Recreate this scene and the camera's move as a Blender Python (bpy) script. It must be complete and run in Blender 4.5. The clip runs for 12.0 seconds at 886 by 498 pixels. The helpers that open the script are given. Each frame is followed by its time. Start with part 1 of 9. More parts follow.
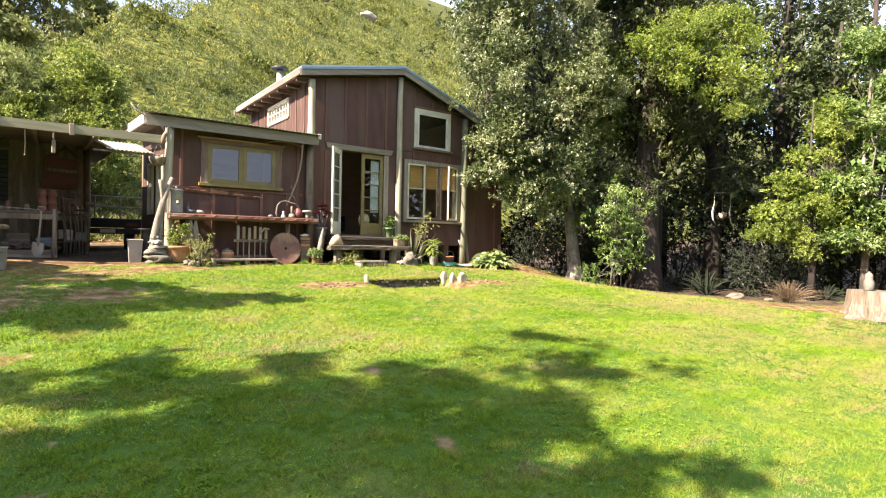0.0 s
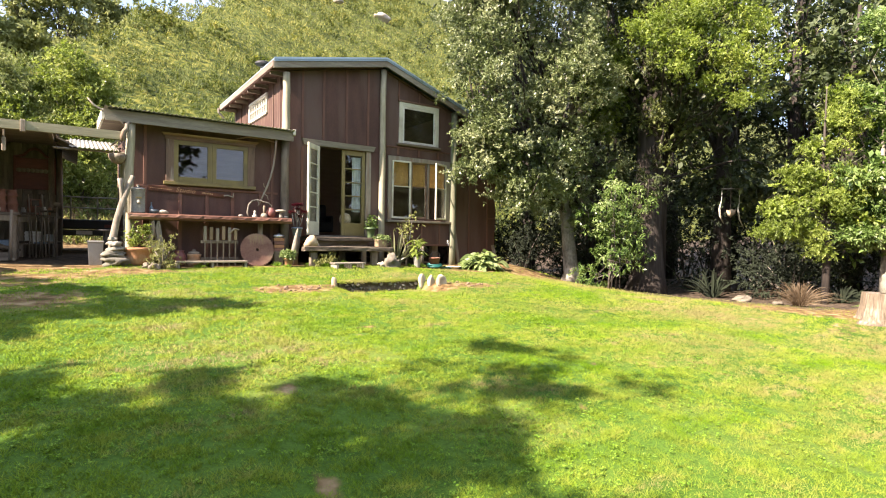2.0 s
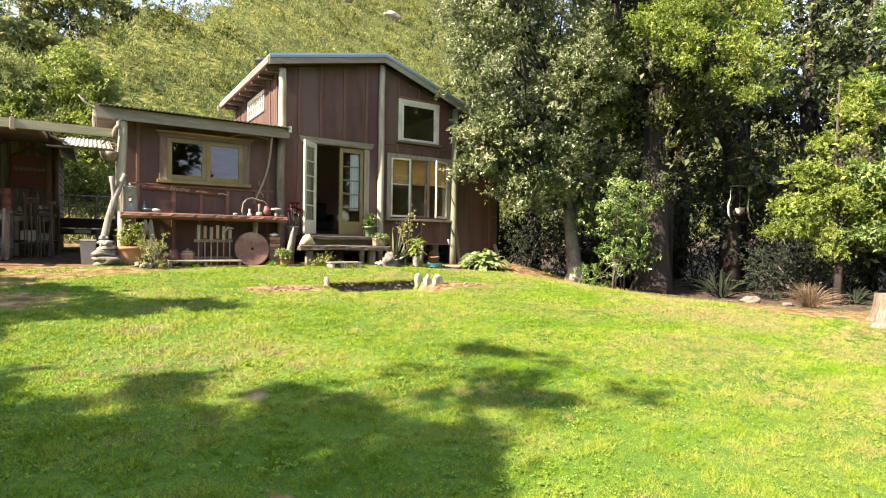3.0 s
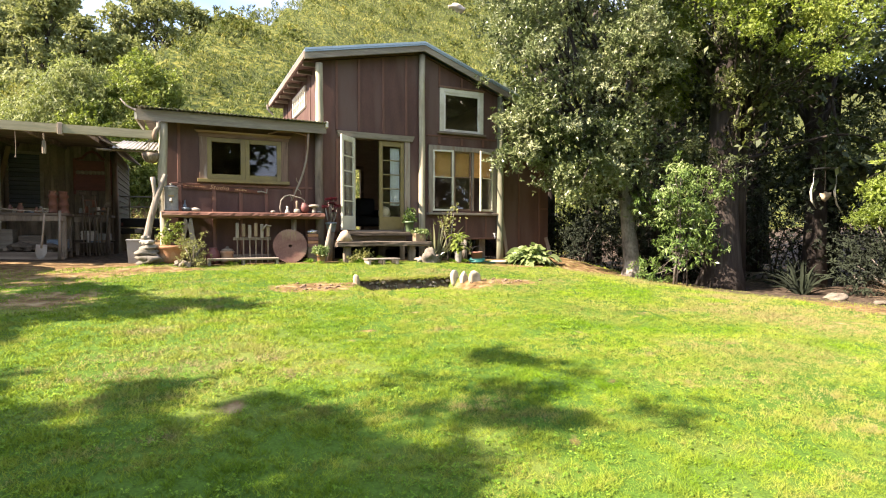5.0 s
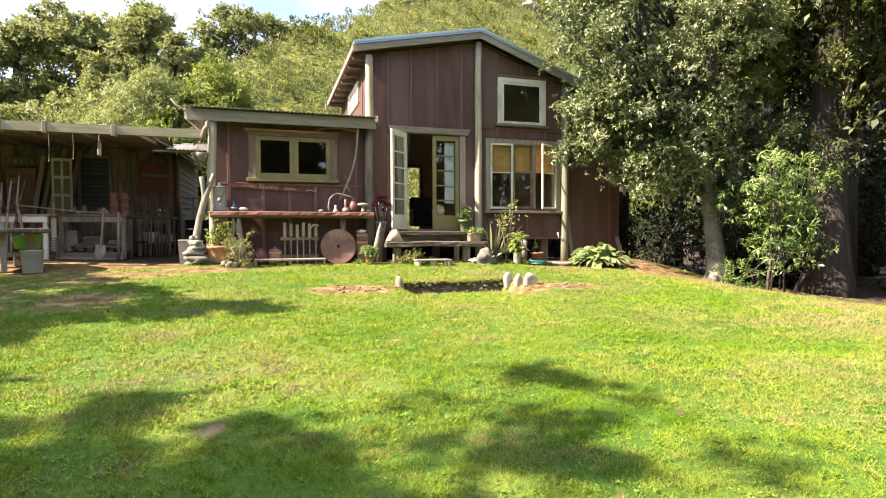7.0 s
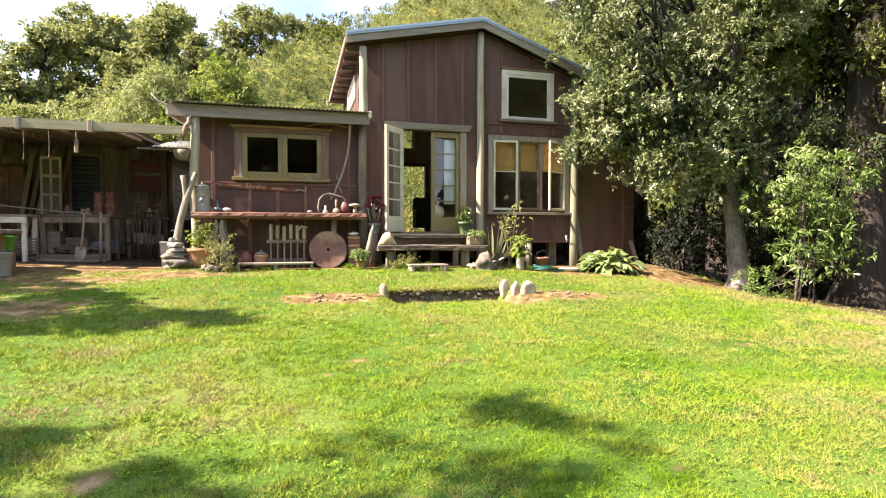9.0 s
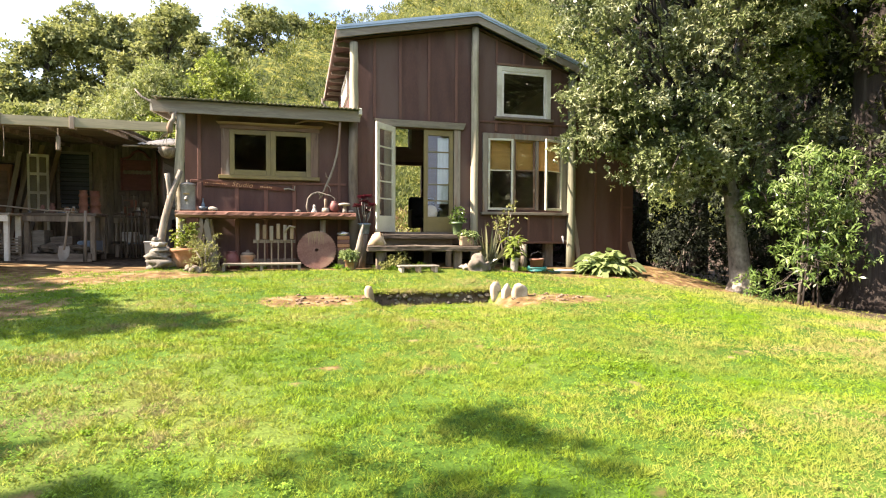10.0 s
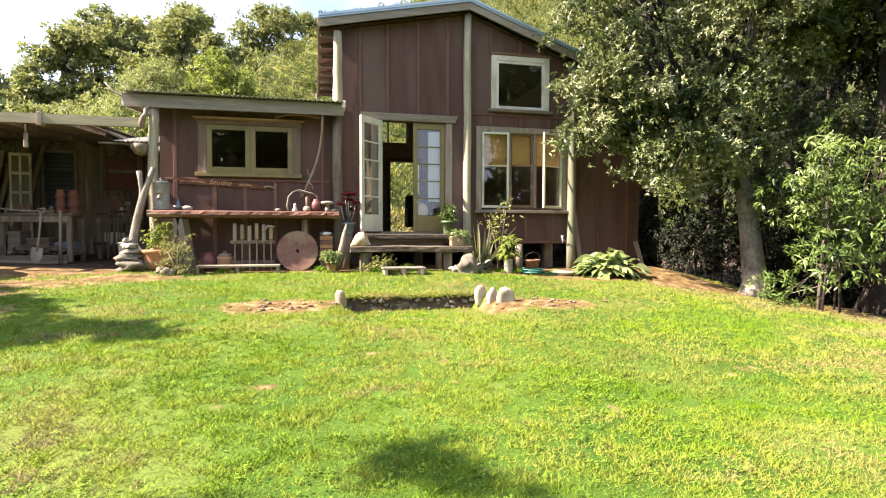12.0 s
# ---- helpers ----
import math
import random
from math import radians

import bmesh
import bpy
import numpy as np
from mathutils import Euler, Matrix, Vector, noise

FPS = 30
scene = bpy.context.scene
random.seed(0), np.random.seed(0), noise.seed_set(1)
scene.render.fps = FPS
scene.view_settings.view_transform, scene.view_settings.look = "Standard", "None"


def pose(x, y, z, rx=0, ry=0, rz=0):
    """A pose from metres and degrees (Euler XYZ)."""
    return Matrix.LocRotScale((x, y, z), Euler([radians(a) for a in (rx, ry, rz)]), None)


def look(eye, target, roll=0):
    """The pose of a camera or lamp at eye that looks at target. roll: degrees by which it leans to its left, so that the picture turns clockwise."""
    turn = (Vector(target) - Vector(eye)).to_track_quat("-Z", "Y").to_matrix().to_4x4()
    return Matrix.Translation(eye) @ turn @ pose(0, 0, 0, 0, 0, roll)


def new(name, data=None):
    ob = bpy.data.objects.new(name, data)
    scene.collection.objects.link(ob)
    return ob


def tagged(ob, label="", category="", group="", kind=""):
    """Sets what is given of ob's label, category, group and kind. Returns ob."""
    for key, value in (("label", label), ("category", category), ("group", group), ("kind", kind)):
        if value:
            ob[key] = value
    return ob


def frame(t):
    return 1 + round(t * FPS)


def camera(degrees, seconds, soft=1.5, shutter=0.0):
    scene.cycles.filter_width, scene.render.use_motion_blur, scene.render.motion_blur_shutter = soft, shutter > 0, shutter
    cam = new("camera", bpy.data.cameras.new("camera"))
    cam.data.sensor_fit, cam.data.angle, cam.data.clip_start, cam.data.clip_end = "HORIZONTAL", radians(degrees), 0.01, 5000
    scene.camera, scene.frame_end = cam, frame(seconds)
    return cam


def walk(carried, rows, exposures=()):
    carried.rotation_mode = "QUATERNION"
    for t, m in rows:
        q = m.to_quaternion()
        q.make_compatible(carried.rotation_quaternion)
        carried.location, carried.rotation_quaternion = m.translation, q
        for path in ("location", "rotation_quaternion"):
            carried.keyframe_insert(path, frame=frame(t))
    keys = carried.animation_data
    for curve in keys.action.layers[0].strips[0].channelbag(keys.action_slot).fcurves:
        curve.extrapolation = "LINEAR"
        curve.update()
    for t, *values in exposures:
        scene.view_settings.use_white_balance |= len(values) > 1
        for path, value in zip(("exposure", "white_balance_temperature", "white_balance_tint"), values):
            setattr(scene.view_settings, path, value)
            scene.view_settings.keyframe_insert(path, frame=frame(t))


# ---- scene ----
cam = camera(79.0, 12.0, soft=1.1)
PATH = [
    (0, (-0.834, -1.111, 1.599), (0.354, 0.497, 1.559), 1.3),
    (0.5, (-0.572, -1.063, 1.604), (0.608, 0.551, 1.563), 1.2),
    (1, (-0.301, -0.991, 1.586), (0.872, 0.628, 1.549), 1.2),
    (1.5, (-0.031, -0.971, 1.588), (1.126, 0.659, 1.55), 1.2),
    (2, (0.237, -1.007, 1.59), (1.369, 0.641, 1.553), 1.0),
    (2.5, (0.427, -1.077, 1.632), (1.541, 0.584, 1.586), 1.0),
    (3, (0.602, -0.958, 1.601), (1.7, 0.713, 1.558), 1.0),
    (5, (1.411, -0.838, 1.635), (2.281, 0.961, 1.564), 0.1),
    (5.5, (1.579, -0.641, 1.598), (2.394, 1.185, 1.532), 0.2),
    (6, (1.769, -0.494, 1.587), (2.51, 1.363, 1.52), 0.2),
    (6.5, (1.957, -0.48, 1.6), (2.615, 1.408, 1.531), -0.4),
    (7, (2.109, -0.28, 1.574), (2.719, 1.623, 1.511), -0.2),
    (9, (2.781, 0.254, 1.628), (3.312, 2.181, 1.565), 0.1),
    (9.5, (2.927, 0.338, 1.635), (3.45, 2.267, 1.568), 0.3),
    (10, (3.082, 0.451, 1.634), (3.596, 2.383, 1.571), 0.3),
    (10.5, (3.271, 0.538, 1.641), (3.76, 2.476, 1.574), 0.1),
    (11, (3.45, 0.647, 1.652), (3.918, 2.591, 1.584), -0.0),
    (11.5, (3.604, 0.772, 1.642), (4.058, 2.718, 1.575), -0.0),
    (12, (3.734, 0.897, 1.644), (4.182, 2.845, 1.577), 0.1),
]
walk(cam, [(t, look(eye, target, roll)) for t, eye, target, roll in PATH], exposures=[(0, 2.23, 6400, 20.4), (12, 2.36, 6480, 22.4)])

# ---- light ----
SUN_EL, SUN_BEARING = 40.0, 266.5
world = bpy.data.worlds.new("sky")
scene.world = world
world.use_nodes = True
wt = world.node_tree
wt.nodes.clear()
w_out = wt.nodes.new("ShaderNodeOutputWorld")
w_bg = wt.nodes.new("ShaderNodeBackground")
w_sky = wt.nodes.new("ShaderNodeTexSky")
w_sky.sky_type, w_sky.sun_disc = "NISHITA", False
w_sky.sun_elevation, w_sky.sun_rotation = radians(SUN_EL), radians(SUN_BEARING)
w_geo = wt.nodes.new("ShaderNodeTexCoord")
w_map = wt.nodes.new("ShaderNodeMapping")
w_map.inputs["Scale"].default_value = (1.6, 1.6, 4.5)
w_noise = wt.nodes.new("ShaderNodeTexNoise")
w_noise.inputs["Scale"].default_value, w_noise.inputs["Detail"].default_value = 1.7, 6.0
w_ramp = wt.nodes.new("ShaderNodeValToRGB")
w_ramp.color_ramp.elements[0].position, w_ramp.color_ramp.elements[1].position = 0.30, 0.62
w_mix = wt.nodes.new("ShaderNodeMix")
w_mix.data_type = "RGBA"
w_mix.inputs["B"].default_value = (3.6, 4.2, 5.0, 1)
wt.links.new(w_geo.outputs["Generated"], w_map.inputs["Vector"])
wt.links.new(w_map.outputs["Vector"], w_noise.inputs["Vector"])
wt.links.new(w_noise.outputs["Fac"], w_ramp.inputs["Fac"])
wt.links.new(w_ramp.outputs["Color"], w_mix.inputs["Factor"])
wt.links.new(w_sky.outputs["Color"], w_mix.inputs["A"])
wt.links.new(w_mix.outputs["Result"], w_bg.inputs["Color"])
w_bg.inputs["Strength"].default_value = 0.094
wt.links.new(w_bg.outputs["Background"], w_out.inputs["Surface"])
sun_data = bpy.data.lights.new("sun", "SUN")
sun_data.energy, sun_data.angle, sun_data.color = 5.0, radians(0.6), (1.0, 0.875, 0.70)
sun = new("sun", sun_data)
sb, se = radians(SUN_BEARING), radians(SUN_EL)
SUN_DIR = Vector((math.sin(sb) * math.cos(se), math.cos(sb) * math.cos(se), math.sin(se)))
sun.matrix_world = look(SUN_DIR * 80, (0, 0, 0))

# ---- materials ----
def mat(name, c1, c2, scale=3.0, rough=0.75, metal=0.0, bump=0.25, stretch=(1, 1, 1), fine=40.0, stain=None, vary=0.0, coat=0.0):
    """Two colours mixed by broad noise, fine grain over it, a bump, and now and then a third colour in blotches."""
    m = bpy.data.materials.new(name)
    m.use_nodes = True
    nt = m.node_tree
    n, l = nt.nodes, nt.links
    bsdf = n["Principled BSDF"]
    tc = n.new("ShaderNodeTexCoord")
    mp = n.new("ShaderNodeMapping")
    mp.inputs["Scale"].default_value = stretch
    l.new(tc.outputs["Object"], mp.inputs["Vector"])
    info = n.new("ShaderNodeObjectInfo")
    addv = n.new("ShaderNodeVectorMath")
    addv.operation = "MULTIPLY_ADD"
    addv.inputs[1].default_value = (1, 1, 1)
    l.new(mp.outputs["Vector"], addv.inputs[0])
    spread = n.new("ShaderNodeMath")
    spread.operation, spread.inputs[1].default_value = "MULTIPLY", 37.0
    l.new(info.outputs["Random"], spread.inputs[0])
    l.new(spread.outputs[0], addv.inputs[2])
    big = n.new("ShaderNodeTexNoise")
    big.inputs["Scale"].default_value, big.inputs["Detail"].default_value = scale, 5
    l.new(addv.outputs[0], big.inputs["Vector"])
    small = n.new("ShaderNodeTexNoise")
    small.inputs["Scale"].default_value, small.inputs["Detail"].default_value = fine, 4
    l.new(addv.outputs[0], small.inputs["Vector"])
    ramp = n.new("ShaderNodeValToRGB")
    ramp.color_ramp.elements[0].position, ramp.color_ramp.elements[1].position = 0.33, 0.67
    ramp.color_ramp.elements[0].color, ramp.color_ramp.elements[1].color = (*c1, 1), (*c2, 1)
    mixf = n.new("ShaderNodeMath")
    mixf.operation, mixf.inputs[1].default_value = "MULTIPLY_ADD", 0.55
    sm = n.new("ShaderNodeMath")
    sm.operation, sm.inputs[1].default_value = "MULTIPLY", 0.45
    l.new(small.outputs["Fac"], sm.inputs[0])
    l.new(big.outputs["Fac"], mixf.inputs[0])
    l.new(sm.outputs[0], mixf.inputs[2])
    l.new(mixf.outputs[0], ramp.inputs["Fac"])
    col = ramp.outputs["Color"]
    if stain:
        st = n.new("ShaderNodeTexNoise")
        st.inputs["Scale"].default_value, st.inputs["Detail"].default_value = scale * 0.45, 6
        l.new(addv.outputs[0], st.inputs["Vector"])
        sr = n.new("ShaderNodeValToRGB")
        sr.color_ramp.elements[0].position, sr.color_ramp.elements[1].position = 0.52, 0.66
        l.new(st.outputs["Fac"], sr.inputs["Fac"])
        mx = n.new("ShaderNodeMix")
        mx.data_type = "RGBA"
        mx.inputs["B"].default_value = (*stain, 1)
        l.new(sr.outputs["Color"], mx.inputs["Factor"])
        l.new(col, mx.inputs["A"])
        col = mx.outputs["Result"]
    if vary:
        hs = n.new("ShaderNodeHueSaturation")
        mr = n.new("ShaderNodeMapRange")
        mr.inputs["To Min"].default_value, mr.inputs["To Max"].default_value = 1 - vary, 1 + vary
        l.new(info.outputs["Random"], mr.inputs["Value"])
        l.new(mr.outputs["Result"], hs.inputs["Value"])
        l.new(col, hs.inputs["Color"])
        col = hs.outputs["Color"]
    l.new(col, bsdf.inputs["Base Color"])
    rr = n.new("ShaderNodeMapRange")
    rr.inputs["To Min"].default_value, rr.inputs["To Max"].default_value = max(rough - 0.12, 0.03), min(rough + 0.12, 1)
    l.new(small.outputs["Fac"], rr.inputs["Value"])
    l.new(rr.outputs["Result"], bsdf.inputs["Roughness"])
    bsdf.inputs["Metallic"].default_value = metal
    bsdf.inputs["Coat Weight"].default_value = coat
    if bump:
        bp = n.new("ShaderNodeBump")
        bp.inputs["Strength"].default_value, bp.inputs["Distance"].default_value = bump, 0.01
        l.new(mixf.outputs[0], bp.inputs["Height"])
        l.new(bp.outputs["Normal"], bsdf.inputs["Normal"])
    return m


def leaf_mat(name, dark, mid, light, gloss=0.45, through_light=0.35, patch=1.3, broad=0.0):
    """Leaves: the colour goes by the leaf, the spray and the stretch of growth; light shines through a little."""
    m = bpy.data.materials.new(name)
    m.use_nodes = True
    n, l = m.node_tree.nodes, m.node_tree.links
    bsdf = n["Principled BSDF"]
    geo = n.new("ShaderNodeNewGeometry")
    ramp = n.new("ShaderNodeValToRGB")
    e = ramp.color_ramp.elements
    e[0].color, e[1].color = (*dark, 1), (*light, 1)
    e.new(0.55).color = (*mid, 1)
    tc = n.new("ShaderNodeTexCoord")
    ns = n.new("ShaderNodeTexNoise")
    ns.inputs["Scale"].default_value = patch
    l.new(tc.outputs["Object"], ns.inputs["Vector"])
    mix = n.new("ShaderNodeMath")
    mix.operation, mix.inputs[1].default_value = "MULTIPLY_ADD", 0.42
    nz = n.new("ShaderNodeMath")
    nz.operation, nz.inputs[1].default_value, nz.inputs[2].default_value = "MULTIPLY_ADD", 1.7, -0.56
    l.new(ns.outputs["Fac"], nz.inputs[0])
    l.new(geo.outputs["Random Per Island"], mix.inputs[0])
    l.new(nz.outputs[0], mix.inputs[2])
    fac = mix.outputs[0]
    if broad:
        far = n.new("ShaderNodeTexNoise")
        far.inputs["Scale"].default_value, far.inputs["Detail"].default_value = broad, 3
        l.new(tc.outputs["Object"], far.inputs["Vector"])
        drift = n.new("ShaderNodeMath")
        drift.operation, drift.inputs[1].default_value = "MULTIPLY_ADD", 1.0
        low = n.new("ShaderNodeMath")
        low.operation, low.inputs[1].default_value = "SUBTRACT", 0.5
        l.new(fac, low.inputs[0])
        l.new(far.outputs["Fac"], drift.inputs[0])
        l.new(low.outputs[0], drift.inputs[2])
        fac = drift.outputs[0]
    l.new(fac, ramp.inputs["Fac"])
    l.new(ramp.outputs["Color"], bsdf.inputs["Base Color"])
    bsdf.inputs["Roughness"].default_value = gloss
    tr = n.new("ShaderNodeBsdfTranslucent")
    hs = n.new("ShaderNodeHueSaturation")
    hs.inputs["Value"].default_value, hs.inputs["Saturation"].default_value = 1.25, 1.1
    l.new(ramp.outputs["Color"], hs.inputs["Color"])
    l.new(hs.outputs["Color"], tr.inputs["Color"])
    ms = n.new("ShaderNodeMixShader")
    ms.inputs["Fac"].default_value = through_light
    l.new(bsdf.outputs["BSDF"], ms.inputs[1])
    l.new(tr.outputs["BSDF"], ms.inputs[2])
    l.new(ms.outputs["Shader"], n["Material Output"].inputs["Surface"])
    return m


def grass_mat(name):
    """Grass blades: broad patches from lush to dry, tufts within them, and each blade a little different."""
    m = bpy.data.materials.new(name)
    m.use_nodes = True
    n, l = m.node_tree.nodes, m.node_tree.links
    bsdf = n["Principled BSDF"]
    geo, tc = n.new("ShaderNodeNewGeometry"), n.new("ShaderNodeTexCoord")
    total = None
    for scale, detail, share, stretch in ((0.5, 3, 0.62, (1, 1.5, 1)), (1.7, 5, 0.62, (0.7, 2.2, 1)), (9.0, 4, 0.30, (1, 1, 1))):
        mp = n.new("ShaderNodeMapping")
        mp.inputs["Scale"].default_value = stretch
        mp.inputs["Rotation"].default_value = (0, 0, -0.25)
        l.new(tc.outputs["Object"], mp.inputs["Vector"])
        k = n.new("ShaderNodeTexNoise")
        k.inputs["Scale"].default_value, k.inputs["Detail"].default_value = scale, detail
        l.new(mp.outputs["Vector"], k.inputs["Vector"])
        q = n.new("ShaderNodeMath")
        q.operation, q.inputs[1].default_value, q.inputs[2].default_value = "MULTIPLY_ADD", share, 0.0
        l.new(k.outputs["Fac"], q.inputs[0])
        if total:
            l.new(total, q.inputs[2])
        total = q.outputs[0]
    q = n.new("ShaderNodeMath")
    q.operation, q.inputs[1].default_value = "MULTIPLY_ADD", 0.08
    l.new(geo.outputs["Random Per Island"], q.inputs[0])
    l.new(total, q.inputs[2])
    ramp = n.new("ShaderNodeValToRGB")
    e = ramp.color_ramp.elements
    e[0].position, e[0].color = 0.66, (0.108, 0.212, 0.005, 1)
    e[1].position, e[1].color = 1.0, (0.27, 0.232, 0.105, 1)
    e.new(0.82).color = (0.208, 0.288, 0.021, 1)
    e.new(0.93).color = (0.256, 0.272, 0.058, 1)
    l.new(q.outputs[0], ramp.inputs["Fac"])
    # the ground dries out, thatch showing through, towards the wood
    axes = n.new("ShaderNodeSeparateXYZ")
    l.new(tc.outputs["Object"], axes.inputs[0])
    dry = n.new("ShaderNodeMapRange")
    dry.inputs["From Min"].default_value, dry.inputs["From Max"].default_value = 2.5, 9.0
    dry.inputs["To Min"].default_value, dry.inputs["To Max"].default_value = 0.10, 0.88
    l.new(axes.outputs["X"], dry.inputs["Value"])
    thin = n.new("ShaderNodeTexNoise")
    thin.inputs["Scale"].default_value, thin.inputs["Detail"].default_value = 0.9, 6
    l.new(tc.outputs["Object"], thin.inputs["Vector"])
    worn = n.new("ShaderNodeMapRange")
    worn.inputs["From Min"].default_value, worn.inputs["From Max"].default_value = 0.35, 0.65
    l.new(thin.outputs["Fac"], worn.inputs["Value"])
    share = n.new("ShaderNodeMath")
    share.operation = "MULTIPLY"
    l.new(dry.outputs["Result"], share.inputs[0])
    l.new(worn.outputs["Result"], share.inputs[1])
    thatch = n.new("ShaderNodeMix")
    thatch.data_type = "RGBA"
    thatch.inputs["B"].default_value = (0.246, 0.206, 0.084, 1)
    l.new(share.outputs[0], thatch.inputs["Factor"])
    l.new(ramp.outputs["Color"], thatch.inputs["A"])
    colour = thatch.outputs["Result"]
    l.new(colour, bsdf.inputs["Base Color"])
    bsdf.inputs["Roughness"].default_value = 0.7
    bsdf.inputs["Specular IOR Level"].default_value = 0.08
    lean = n.new("ShaderNodeVectorMath")
    lean.operation, lean.inputs[1].default_value, lean.inputs[2].default_value = "MULTIPLY_ADD", (0.42, 0.42, 0.42), (0, 0, 0.75)
    l.new(geo.outputs["Normal"], lean.inputs[0])
    whole = n.new("ShaderNodeVectorMath")
    whole.operation = "NORMALIZE"
    l.new(lean.outputs[0], whole.inputs[0])
    l.new(whole.outputs[0], bsdf.inputs["Normal"])
    tr = n.new("ShaderNodeBsdfTranslucent")
    l.new(colour, tr.inputs["Color"])
    ms = n.new("ShaderNodeMixShader")
    ms.inputs["Fac"].default_value = 0.2
    l.new(bsdf.outputs["BSDF"], ms.inputs[1])
    l.new(tr.outputs["BSDF"], ms.inputs[2])
    l.new(ms.outputs["Shader"], n["Material Output"].inputs["Surface"])
    return m


def glass_mat(name):
    """A window pane: clear, with a mirror sheen by Fresnel."""
    m = bpy.data.materials.new(name)
    m.use_nodes = True
    n, l = m.node_tree.nodes, m.node_tree.links
    n.remove(n["Principled BSDF"])
    tr = n.new("ShaderNodeBsdfTransparent")
    tr.inputs["Color"].default_value = (0.90, 0.92, 0.90, 1)
    gl = n.new("ShaderNodeBsdfGlossy")
    gl.inputs["Roughness"].default_value = 0.015
    facing = n.new("ShaderNodeLayerWeight")
    facing.inputs["Blend"].default_value = 0.5
    steep = n.new("ShaderNodeMath")
    steep.operation, steep.inputs[1].default_value = "POWER", 4.5
    l.new(facing.outputs["Facing"], steep.inputs[0])
    fr = n.new("ShaderNodeMath")
    fr.operation, fr.inputs[1].default_value, fr.inputs[2].default_value = "MULTIPLY_ADD", 0.94, 0.055
    l.new(steep.outputs[0], fr.inputs[0])
    tc = n.new("ShaderNodeTexCoord")
    ns = n.new("ShaderNodeTexNoise")
    ns.inputs["Scale"].default_value = 1.3
    bp = n.new("ShaderNodeBump")
    bp.inputs["Strength"].default_value, bp.inputs["Distance"].default_value = 0.06, 0.01
    l.new(tc.outputs["Object"], ns.inputs["Vector"])
    l.new(ns.outputs["Fac"], bp.inputs["Height"])
    l.new(bp.outputs["Normal"], gl.inputs["Normal"])
    ms = n.new("ShaderNodeMixShader")
    l.new(fr.outputs[0], ms.inputs["Fac"])
    l.new(tr.outputs["BSDF"], ms.inputs[1])
    l.new(gl.outputs["BSDF"], ms.inputs[2])
    l.new(ms.outputs["Shader"], n["Material Output"].inputs["Surface"])
    return m


